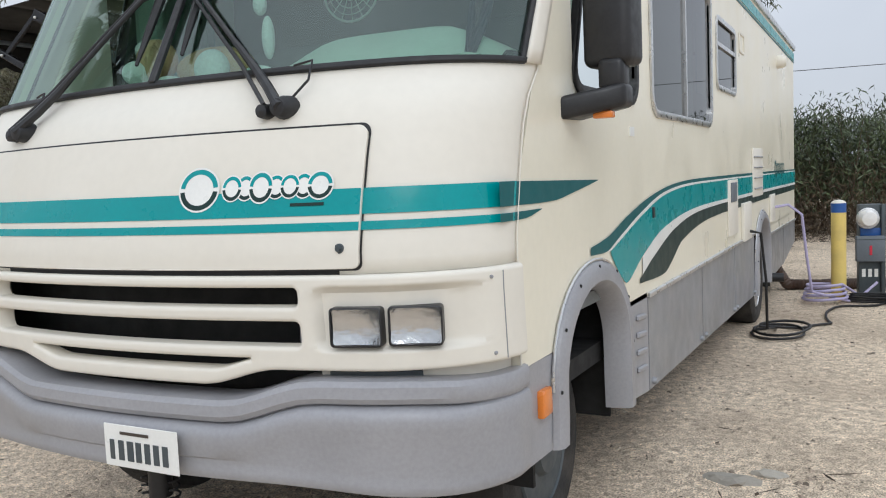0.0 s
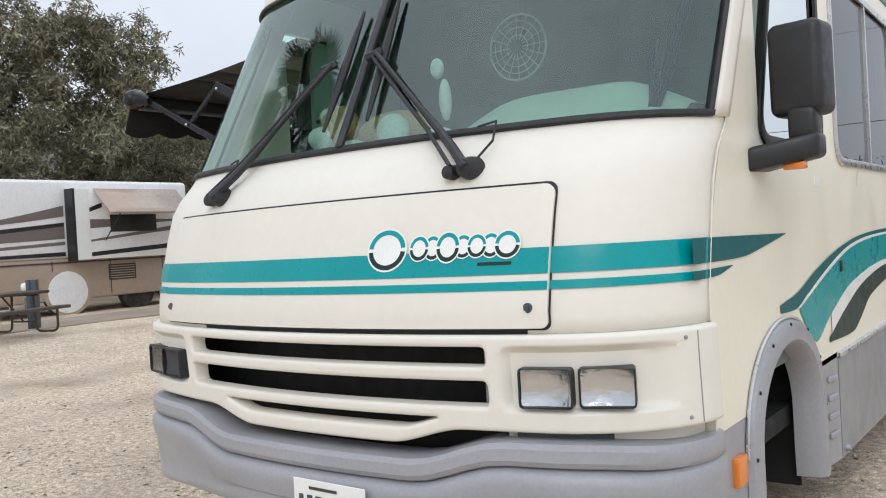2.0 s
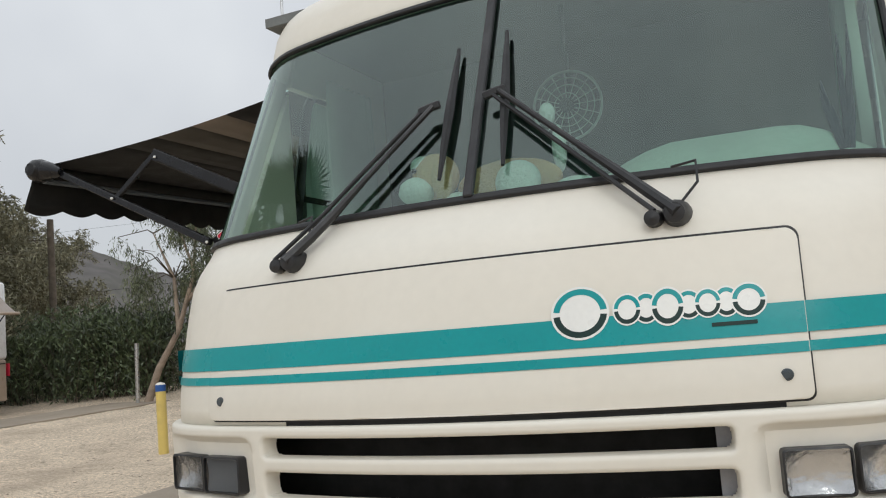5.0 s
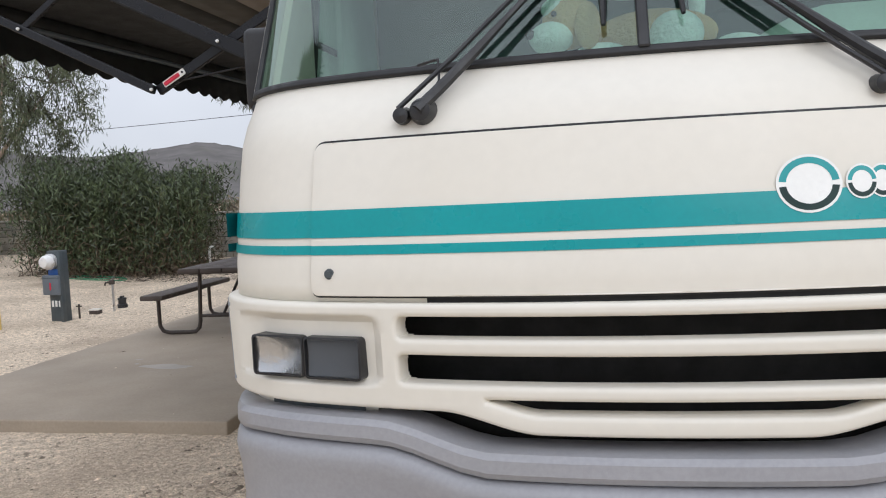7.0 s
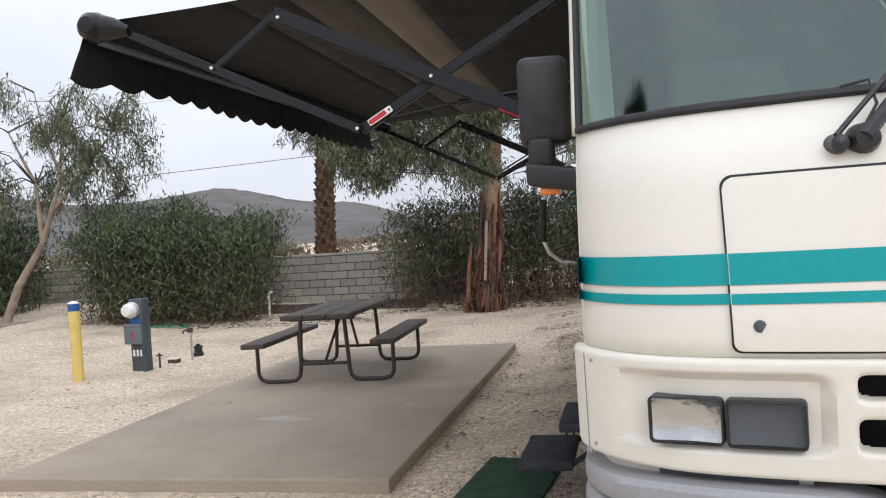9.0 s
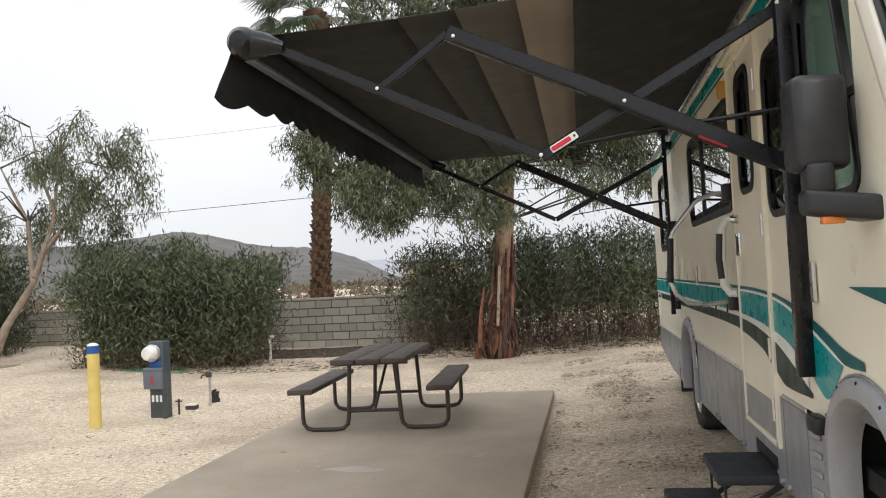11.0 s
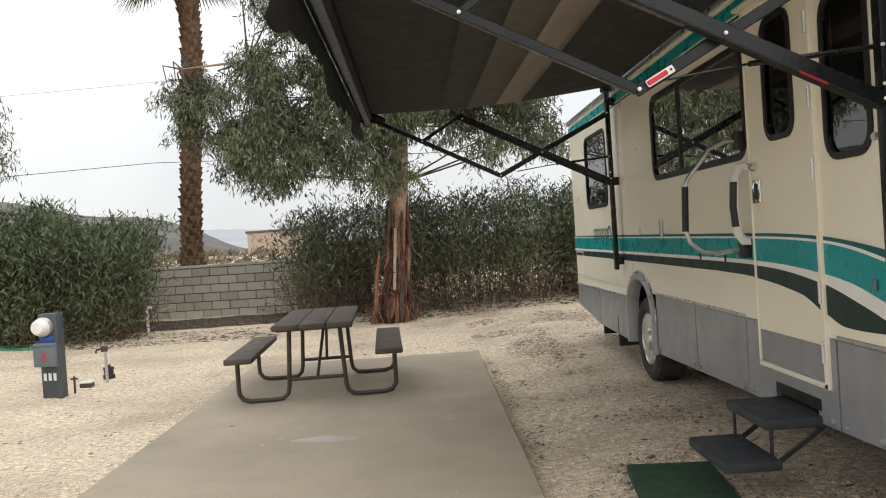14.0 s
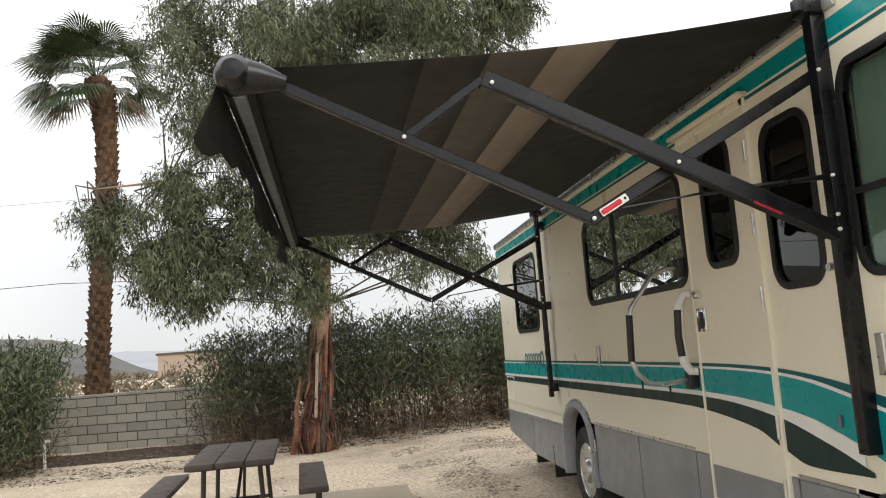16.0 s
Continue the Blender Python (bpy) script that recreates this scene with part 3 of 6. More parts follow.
A_UP = [(1.18, 1.235), (1.42, 1.262), (1.70, 1.325), (2.10, 1.392), (2.60, 1.438), (3.4, 1.455), (LEN - 0.01, 1.452)]
A_LO = [(1.18, 1.205), (1.40, 1.203), (1.55, 1.240), (1.90, 1.322), (2.30, 1.394), (2.80, 1.428), (3.6, 1.436), (LEN - 0.01, 1.436)]
B_UP = [(1.44, 1.200), (1.60, 1.236), (1.95, 1.315), (2.35, 1.384), (2.85, 1.416), (3.7, 1.424), (LEN - 0.01, 1.424)]
B_LO = [(1.44, 1.185), (1.52, 1.120), (1.64, 1.046), (1.70, 1.046), (1.93, 1.127), (2.33, 1.222), (3.04, 1.282), (4.2, 1.294), (LEN - 0.01, 1.290)]
C_UP = [(1.88, 1.030), (2.14, 1.105), (2.59, 1.203), (3.21, 1.258), (4.5, 1.270), (LEN - 0.01, 1.262)]
C_LO = [(1.88, 1.010), (2.36, 1.000), (2.52, 1.040), (2.80, 1.130), (3.57, 1.196), (4.75, 1.203), (LEN - 0.01, 1.202)]


def side_band(sgn, up_t, lo_t, material, name="stripe"):
    """A stripe laid along a side; it steps out where it crosses the door."""
    y0, y1 = up_t[0][0], up_t[-1][0]
    ys = [y0 + (3.6 - y0) * k / 60 for k in range(60)] + [3.6 + (y1 - 3.6) * k / 12 for k in range(13)]
    spans = [(y0, y1, 0.0035)]
    if sgn < 0:
        spans = [(y0, DOOR[0] - 0.035, 0.0035), (DOOR[0] + 0.008, DOOR[1] - 0.008, 0.0105), (DOOR[1] + 0.012, y1, 0.0035)]
    for a, b, out in spans:
        if b <= a:
            continue
        yy = sorted({y for y in ys if a < y < b} | {max(a, y0), min(b, y1)})
        rows = [[(sgn * (HALF + out), y, curve_y(lo_t, y) + (curve_y(up_t, y) - curve_y(lo_t, y)) * f) for y in yy] for f in (0, 0.5, 1)]
        part(name, grid(bmesh.new(), rows), material, rv)


for s in (-1, 1):
    side_band(s, A_UP, A_LO, TEALD)
    side_band(s, B_UP, B_LO, TEAL)
    side_band(s, C_UP, C_LO, GREEND)
    side_band(s, [(y, z) for y, z in A_LO if y > 1.3], [(y, z) for y, z in B_UP], WHITE, "pinstripe")
    side_band(s, [(y, z) for y, z in B_LO if y > 1.8], C_UP, WHITE, "pinstripe")
    # side ends of the front stripes: weaker reflection put into a darker teal
    for up_t, lo_t in (([(0.36, 1.50), (0.6, 1.497), (1.29, 1.487)], [(0.36, 1.428), (0.80, 1.428), (1.0, 1.448), (1.29, 1.484)]), ([(0.36, 1.408), (0.69, 1.408)], [(0.36, 1.384), (0.56, 1.386), (0.69, 1.406)])):
        rows = [[(s * (HALF + 0.0035), y, (curve_y(lo_t, y) * (1 - f) + curve_y(up_t, y) * f)) for y in [up_t[0][0] + (up_t[-1][0] - up_t[0][0]) * k / 20 for k in range(21)]] for f in (0, 1)]
        part("stripe", grid(bmesh.new(), rows), TEALD, rv)
for a, b in ((1.428, 1.50), (1.384, 1.408)):
    part("stripe", front_band(a, b), TEAL, rv)


# ---- hood with its lettering replaced by plain shapes ----
def front_disc(x, z, rx, rz, out, n=28, hole=0.0):
    """A flat oval, or a ring where there is a hole, laid on the front."""
    bm = bmesh.new()
    rings = []
    for f in ((hole, 1.0) if hole else (0.001, 1.0)):
        rings.append([bm.verts.new(front_point(x + rx * f * math.cos(2 * math.pi * k / n), z + rz * f * math.sin(2 * math.pi * k / n), out)) for k in range(n)])
    for k in range(n):
        bm.faces.new((rings[0][k], rings[0][(k + 1) % n], rings[1][(k + 1) % n], rings[1][k]))
    return bm


def hood():
    x0, x1, z0, z1 = -0.838, 0.880, 1.278, 1.678
    n = 44

    def sheet(grow, out):
        rows = []
        tall = z1 - z0 + 2 * grow
        ends = [0.0, 0.0015, 0.005, 0.011, 0.019, 0.03]
        for v in ends + [tall * k / 8 for k in range(1, 8)] + [tall - v for v in ends[::-1]]:
            z = z0 - grow + v
            low, high = max(0, 0.02 - v), max(0, 0.03 - tall + v)
            inset = 0.02 - math.sqrt(0.0004 - low * low) + 0.03 - math.sqrt(max(0, 0.0009 - high * high))
            row = []
            for i in range(n + 1):
                x = x0 - grow + inset + (x1 - x0 + 2 * grow - 2 * inset) * i / n
                zz = z
                row.append(front_point(x, zz, out))
            rows.append(row)
        return grid(bmesh.new(), rows)
    # black sheet a little larger than the hood paints the gap's shade
    part("hood_gap", sheet(0.006, 0.003), RUBBER, rv, fix=False)
    h = part("hood", sheet(0.0, 0.016), CREAM, rv, fix=False)
    thicken(h, 0.015, -1)
    b = h.modifiers.new("edge", "BEVEL")
    b.width, b.segments, b.limit_method, b.angle_limit = 0.005, 2, "ANGLE", radians(50)
    for a, c in ((1.428, 1.50), (1.384, 1.408)):
        part("stripe", front_band(a, c, x0 + 0.002, x1 - 0.002, 0.0185), TEAL, h)
    for x in (-0.785, 0.83):
        bm = bmesh.new()
        lathe(bm, [(0.0, -0.009), (0.008, -0.009), (0.009, -0.003), (0.014, -0.002), (0.015, 0.012)], (x, front_y(x, 1.335) - 0.016, 1.335), "y", 18)
        part("knob", bm, PEDEST, h)
    # the badge: overlapping plain rings, teal above and dark below, edged in white
    forms = [(0.372, 1.513, 0.066, 0.060)]
    x = 0.459
    for w, hgt in ((0.031, 0.035), (0.028, 0.034), (0.036, 0.042), (0.028, 0.032), (0.028, 0.032), (0.027, 0.033), (0.036, 0.037)):
        forms.append((x + w * 0.85, 1.513, w, hgt))
        x += w * 1.52
    badge = part("badge", front_disc(forms[0][0], 1.513, 0.072, 0.066, 0.0200), WHITE, h, "teal and white badge of plain overlapping rings")
    for k, (cx, cz, rx, rz) in enumerate(forms):
        o = 0.0205 + 0.0005 * (k % 2)
        if k:
            part("badge_edge", front_disc(cx, cz, rx * 1.12, rz * 1.12, o - 0.0004), WHITE, badge)
        for a0, m in ((0, TEAL), (180, GREEND)):
            bm = bmesh.new()
            rows = []
            for f in (0.70 if k else 0.76, 1.0):
                rows.append([front_point(cx + rx * f * math.cos(radians(a0 + 6 + 168 * i / 16)), cz + rz * f * math.sin(radians(a0 + 6 + 168 * i / 16)), o) for i in range(17)])
            part("badge_arc", grid(bm, rows), m, badge)
    part("badge_bar", front_band(1.456, 1.465, 0.675, 0.775, 0.0205), GREEND, badge)


hood()


# ---- grille, lamps and bumper ----
def fascia_low(x):
    return 0.988 - 0.052 * smooth01((0.56 - abs(x - 0.06)) / 0.26)


def smile_low(x):
    return 1.022 - 0.036 * smooth01((0.49 - abs(x - 0.08)) / 0.17)


def span(a, b, n):
    return [a + (b - a) * k / n for k in range(n + 1)]


SLOT_X = (-0.597, 0.70)
SLOTS = ((1.058, 1.131), (1.172, 1.228))
LAMP_BAYS = ((0.738, 1.150, 1.118), (-1.075, -0.640, 1.038))


def rounded_gap(x, z, x0, x1, z0, z1, r):
    """How far a place lies outside a rounded opening; negative inside."""
    ax, az = abs(x - (x0 + x1) / 2) - (x1 - x0) / 2 + r, abs(z - (z0 + z1) / 2) - (z1 - z0) / 2 + r
    return math.hypot(max(ax, 0), max(az, 0)) + min(max(ax, az), 0) - r


def fascia_gap(x, z):
    """Distance to the nearest slot of the grille."""
    d = max(smile_low(x) - z, z - 1.022, abs(x - 0.08) - 0.455)
    for z0, z1 in SLOTS:
        d = min(d, rounded_gap(x, z, SLOT_X[0], SLOT_X[1], z0, z1, 0.018))
    return d


def fascia_out(x, z, r=0.013):
    d = fascia_gap(x, z)
    if d < -0.0004:
        return -0.028
    e = min(max(d, 0), z - fascia_low(x), 1.261 - z)
    out = 0.03
    for x0, x1, end in LAMP_BAYS:
        if x * x0 > 0:
            deep = smooth01(-rounded_gap(x, z, x0, x1, 1.040, 1.236, 0.045) / 0.026)
            out -= 0.027 * deep * (1 - smooth01((abs(x) - end) / 0.07))
    if e < r:
        out += math.sqrt(max(0, r * r - (r - e) ** 2)) - r
    return out


def grille():
    near = (0.013, 0.008, 0.004, 0.0015, 0.0)
    xs = set(plan_xs(110))
    for x0 in SLOT_X + (-0.375, 0.535):
        xs |= {x0 + v for v in near} | {x0 - v for v in near}
    xs = sorted(xs)
    rows = [lambda x, v=v: fascia_low(x) + v for v in near[::-1]]
    rows += [lambda x, v=v: smile_low(x) - v for v in near] + [lambda x: smile_low(x) * 0.92 + 1.022 * 0.08, lambda x: smile_low(x) * 0.08 + 1.022 * 0.92]
    edges = [1.022]
    for z0, z1 in SLOTS:
        edges += [z0, z1]
    for k, e in enumerate(edges):
        if k % 2 == 0:
            hi = edges[k + 1] if k + 1 < len(edges) else 1.261
            flat = zsteps(e + 0.013, hi - 0.013, 3)[1:-1]
            rows += [lambda x, z=z: z for z in [e + v for v in near[::-1]] + flat + [hi - v for v in near]]
        else:
            hi = edges[k + 1]
            inner = [e + 0.001, e + 0.004, e + 0.009, e + 0.018, hi - 0.018, hi - 0.009, hi - 0.004, hi - 0.001]
            rows += [lambda x, z=z: z for z in inner]
    bm = bmesh.new()
    net, deep = [], []
    zs = [[f(x) for x in xs] for f in rows]
    for row in zs:
        line = [bm.verts.new(front_point(x, z, fascia_out(x, z))) for x, z in zip(xs, row)]
        net.append([bm.verts.new(front_point(xs[0], row[0], -0.07))] + line + [bm.verts.new(front_point(xs[-1], row[-1], -0.07))])
        deep.append([False] + [fascia_gap(x, z) < -0.0004 for x, z in zip(xs, row)] + [False])
    for end, row in ((0, zs[0]), (1, zs[-1])):
        lip = [bm.verts.new(front_point(x, z, -0.07)) for x, z in zip([xs[0]] + xs + [xs[-1]], [row[0]] + row + [row[-1]])]
        if end:
            net, deep = net + [lip], deep + [[False] * len(lip)]
        else:
            net, deep = [lip] + net, [[False] * len(lip)] + deep
    for a in range(len(net) - 1):
        for c in range(len(net[0]) - 1):
            if deep[a][c] and deep[a + 1][c] and deep[a][c + 1] and deep[a + 1][c + 1]:
                continue
            bm.faces.new((net[a][c], net[a][c + 1], net[a + 1][c + 1], net[a + 1][c]))
    g = part("grille", bm, CREAM, rv)
    # near-black sheet gives the grille slots their shade by colour
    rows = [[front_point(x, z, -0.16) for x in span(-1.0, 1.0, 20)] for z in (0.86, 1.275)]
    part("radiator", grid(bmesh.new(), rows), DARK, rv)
    for s in (-1, 1):
        xs_ = 1.178 if s > 0 else -1.168
        seam = part("panel_seam", tube(bmesh.new(), [front_point(xs_, z, 0.030) for z in zsteps(0.995, 1.25, 6)], 0.0022, 5), SKIRT, g)
        for z in (1.015, 1.235):
            part("screw", lathe(bmesh.new(), [(0.0, -0.005), (0.005, -0.004), (0.006, 0.003)], front_point(xs_ - 0.018 * s, z, 0.030), "y", 8), SKIRT, seam)
        part("cap_seam", tube(bmesh.new(), [(s * (HALF + 0.002), seam_y(max(z, 1.262)), z) for z in zsteps(0.94, 2.9, 24)], 0.0035, 6), CREAM, rv)
    part("radiator_bracket", box(bmesh.new(), 0.655, 0.71, 0.12, 0.16, 1.04, 1.25), GREY, rv)
    # flat dark strip paints the shade of the slot below the hood
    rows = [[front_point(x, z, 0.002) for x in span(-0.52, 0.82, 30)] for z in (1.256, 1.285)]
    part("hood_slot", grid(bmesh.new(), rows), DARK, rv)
    for s in (-1, 1):
        for cx in ((-0.952, -0.782) if s < 0 else (0.868, 1.018)):
            rot = Matrix.Translation((cx, front_y(cx, 1.12) - 0.014, 1.116)) @ Matrix.Rotation(math.atan(0.30 * cx + (0.10 if cx > 0.9 else 0.0)), 4, "Z") @ Matrix.Diagonal((1.0 if s < 0 else 0.88, 1, 0.96, 1))
            lamp = part("headlamp", ring_lamp(rot), BLACK, rv, "rectangular sealed-beam headlamp")
            rows = []
            for k in range(9):
                z = -0.053 + 0.106 * k / 8
                rows.append([rot @ Vector((-0.081 + 0.162 * i / 12, 0.004 - 0.010 * ((i / 6 - 1) ** 2) - 0.008 * ((k / 4 - 1) ** 2), z)) for i in range(13)])
            part("reflector", grid(bmesh.new(), rows), PEDLITE if cx == -0.782 else LENS, lamp)
            rows = [[rot @ Vector((-0.081 + 0.162 * i / 20, -0.018 - 0.0016 * (i % 2), -0.053 + 0.106 * k / 2)) for i in range(21)] for k in range(3)]
            part("lens", grid(bmesh.new(), rows), LAMPGLASS, lamp).visible_shadow = False
        x0, x1 = (0.76, 1.02) if s > 0 else (-1.03, -0.72)
        rows = [[front_point(x, z, o) for x in span(x0, x1, 8)] for z, o in ((0.945, -0.03), (0.948, -0.016), (0.978, -0.016), (0.981, -0.03))]
        part("marker_lamp", grid(bmesh.new(), rows), PEDEST, rv)
        rows = [[front_point(x, z, o) for x in span(max(x0 - 0.18, -1.2) if s < 0 else x0 - 0.03, x1 + (0.18 if s > 0 else 0.03), 14)] for z, o in ((0.90, -0.03), (0.99, -0.03))]
        part("lower_valance", grid(bmesh.new(), rows), CREAM, rv)


def ring_lamp(m):
    bm = bmesh.new()
    o0, o1 = rbox_outline(-0.086, 0.086, -0.058, 0.058, 0.012, 3), rbox_outline(-0.081, 0.081, -0.053, 0.053, 0.010, 3)
    rings = [[bm.verts.new(m @ Vector((x, y, z))) for x, z in o] for o, y in ((o0, 0.03), (o0, -0.022), (o1, -0.024), (o1, 0.03))]
    n = len(rings[0])
    for A, B in zip(rings, rings[1:]):
        for k in range(n):
            bm.faces.new((A[k], A[(k + 1) % n], B[(k + 1) % n], B[k]))
    return bm


grille()


def bumper():
    xs = plan_xs()
    rows = []

    def dip(x):
        return smooth01((0.70 - abs(x - 0.04)) / 0.30)

    def top(x):
        return 0.968 - 0.068 * dip(x) - 0.02 * smooth01((abs(x) - 0.95) / 0.27)

    def bottom(x):
        return 0.648 - 0.03 * smooth01((abs(x) - 0.55) / 0.6)
    spec = [(lambda x: bottom(x) + 0.007, -0.12), (lambda x: bottom(x), -0.03), (lambda x: bottom(x) + 0.002, 0.014), (lambda x: bottom(x) + 0.009, 0.030), (lambda x: bottom(x) + 0.022, 0.037), (lambda x: bottom(x) + 0.038, 0.038), (lambda x: bottom(x) + 0.052, 0.036), (lambda x: bottom(x) + 0.07, 0.037), (lambda x: top(x) - 0.175, 0.046), (lambda x: top(x) - 0.14, 0.055), (lambda x: top(x) - 0.115, 0.058), (lambda x: top(x) - 0.095, 0.055),
            (lambda x: top(x) - 0.080, 0.042), (lambda x: top(x) - 0.074, 0.020), (lambda x: top(x) - 0.066, 0.040), (lambda x: top(x) - 0.05, 0.050), (lambda x: top(x) - 0.018, 0.048), (lambda x: top(x) - 0.004, 0.034), (lambda x: top(x), 0.005), (lambda x: top(x) - 0.004, -0.10)]
    for zf, o in spec:
        row = []
        for x in xs:
            p = front_point(x, 0.9, o * (1 - 0.6 * smooth01((abs(x) - HALF + 0.12) / 0.12)))
            row.append((p[0], p[1] - 0.015, zf(x)))
        row = [(-HALF - max(o, -0.01) * 0.4, 0.50, row[0][2])] + row + [(HALF + max(o, -0.01) * 0.4, 0.50, row[-1][2])]
        rows.append(row)
    b = part("bumper", grid(bmesh.new(), rows), GREY, rv)
    y = front_y(0.14, 0.75) - 0.082
    part("number_plate", box(bmesh.new(), 0.012, 0.322, y - 0.004, y, 0.672, 0.806, 0.002, 1), WHITE, b, "white number plate with plain bars")
    for k, w in enumerate((0.018, 0.022, 0.026, 0.022, 0.022, 0.022, 0.022)):
        part("plate_bar", box(bmesh.new(), 0.038 + 0.037 * k, 0.038 + 0.037 * k + w, y - 0.0065, y - 0.003, 0.695, 0.757), PEDEST, b)
    part("plate_bar", box(bmesh.new(), 0.085, 0.205, y - 0.0065, y - 0.003, 0.776, 0.785), BROWN, b)


bumper()


def jack(x):
    j = thing("levelling_jack", "black hydraulic levelling jack with coil springs on the gravel", "jack", (RV[0] + x, RV[1] + 0.45, 0.04), "levelling jacks")
    part("cylinder", tube(bmesh.new(), [(0, 0, 0.30), (0, 0, 0.72)], 0.045, 16), BLACK, j)
    part("ram", tube(bmesh.new(), [(0, 0, 0.03), (0, 0, 0.32)], 0.028, 14), CHROME, j)
    part("foot", box(bmesh.new(), -0.1, 0.1, -0.1, 0.1, 0.0, 0.03, 0.006), BLACK, j)
    for s in (-1, 1):
        pts = [(s * 0.075 + 0.02 * math.cos(k * 0.9), 0.02 * math.sin(k * 0.9), 0.06 + 0.0045 * k) for k in range(140)]
        part("spring", tube(bmesh.new(), pts, 0.005, 5), BLACK, j)


jack(-0.32), jack(0.85)


# ---- wheels, arches and skirts ----
def wheel(x, y, sgn, r=0.395, z=0.475, dished=False):
    w = part("wheel", lathe(bmesh.new(), [(r * 0.60, 0.0), (r * 0.70, 0.028 * sgn), (r * 0.88, 0.03 * sgn), (r * 0.97, 0.008 * sgn), (r, -0.03 * sgn), (r, -0.20 * sgn), (r * 0.95, -0.24 * sgn), (r * 0.58, -0.22 * sgn)], (x, y, z), "x", 44), TYRE, rv, "black road tyre")
    prof = [(r * 0.62, 0.012 * sgn), (r * 0.60, 0.02 * sgn), (r * 0.57, 0.0), (r * 0.52, -0.09 * sgn if dished else -0.03 * sgn), (r * 0.34, -0.11 * sgn if dished else -0.02 * sgn), (r * 0.31, 0.0), (r * 0.25, 0.04 * sgn), (0.0, 0.05 * sgn)]
    rim = part("rim", lathe(bmesh.new(), prof, (x, y, z), "x", 36), ALU if dished else PEDEST, w)
    for k in range(8):
        a = k * math.pi / 4
        p = Vector((x + (-0.03 if not dished else -0.10) * sgn, y + r * 0.42 * math.cos(a), z + r * 0.42 * math.sin(a)))
        part("nut", tube(bmesh.new(), [p, p + Vector((0.035 * sgn, 0, 0))], 0.014, 6), CHROME, rim)


for s in (-1, 1):
    wheel(s * 0.99, 1.13, s)
    wheel(s * 1.13, 6.2, s, dished=True)


def arch_line(c, hw, top_, zb, n=18, zf=None):
    """Up one side of a wheel arch, over it and down the other."""
    zc = top_ - hw * 0.82
    zf = zb if zf is None else zf
    out = [(c - hw * 1.02, zf), (c - hw, (zf + zc) / 2)]
    out += [(c - hw * math.cos(math.pi * k / n), zc + (top_ - zc) * math.sin(math.pi * k / n) ** 0.9) for k in range(n + 1)]
    return out + [(c + hw, (zb + zc) / 2), (c + hw * 1.02, zb)]


def arches():
    for s in (-1, 1):
        for (c, hw, tp), zb, inner in ((ARCH_F, 0.52, 0.095), (ARCH_R, 0.40, 0.085)):
            lines = [(hw, tp, 0.002), (hw - 0.008, tp - 0.008, 0.022), (hw - 0.03, tp - 0.03, 0.034), (hw - inner + 0.02, tp - inner + 0.02, 0.034), (hw - inner, tp - inner, 0.012), (hw - inner - 0.012, tp - inner - 0.01, -0.05), (hw - inner - 0.014, tp - inner - 0.01, -0.075)]
            rows = [[(s * (HALF + o), y, z) for y, z in arch_line(c, w, t, zb, 18, 0.607 if zb > 0.5 else zb)] for w, t, o in lines]
            a = part("wheel_arch", grid(bmesh.new(), rows), GREY, rv)
            edge = [(s * (HALF + 0.008), y, z) for y, z in arch_line(c, hw + 0.004, tp + 0.004, 0.90)]
            part("arch_trim", tube(bmesh.new(), edge[1:-1], 0.006, 6), ALU, a)
            # near-black panels line the well, so its shade is in their colour
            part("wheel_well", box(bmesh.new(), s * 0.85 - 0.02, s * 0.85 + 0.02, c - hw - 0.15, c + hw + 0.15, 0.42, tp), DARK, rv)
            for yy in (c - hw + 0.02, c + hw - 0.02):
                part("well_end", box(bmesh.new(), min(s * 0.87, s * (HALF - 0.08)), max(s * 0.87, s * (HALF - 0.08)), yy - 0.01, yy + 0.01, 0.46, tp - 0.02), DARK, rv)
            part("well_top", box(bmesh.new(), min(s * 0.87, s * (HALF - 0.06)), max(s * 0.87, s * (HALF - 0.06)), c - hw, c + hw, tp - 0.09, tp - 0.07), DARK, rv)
            for y, z in arch_line(c, hw - 0.02, tp - 0.02, 0.7)[2:-2:3]:
                part("screw", lathe(bmesh.new(), [(0.0, s * 0.033), (0.006, s * 0.032), (0.007, s * 0.028)], (s * (HALF + 0.0), y, z), "x", 8), DARK, a)


arches()


def panel(s, pts, name, material, thick=0.03, out=0.0, bev=0.004):
    """A flat panel on a side with the given outline (y, z), with thickness."""
    bm = bmesh.new()
    X = s * (HALF + out)
    vs = [[bm.verts.new((X - s * d, y, z)) for y, z in pts] for d in (0, thick)]
    n = len(pts)
    bm.faces.new(vs[0]), bm.faces.new(vs[1][::-1])
    for k in range(n):
        bm.faces.new((vs[0][k], vs[1][k], vs[1][(k + 1) % n], vs[0][(k + 1) % n]))
    if bev:
        bmesh.ops.bevel(bm, geom=[e for e in bm.edges if abs(e.verts[0].co.x - X) < 1e-6 and abs(e.verts[1].co.x - X) < 1e-6], offset=bev, segments=2, affect="EDGES")
    return part(name, bm, material, rv, smooth=False)


def skirt_low(y):
    return interp([(0.4, 0.54), (1.7, 0.52), (2.0, 0.485), (5.6, 0.41), (6.7, 0.40), (8.2, 0.42), (9.5, 0.56)], y)


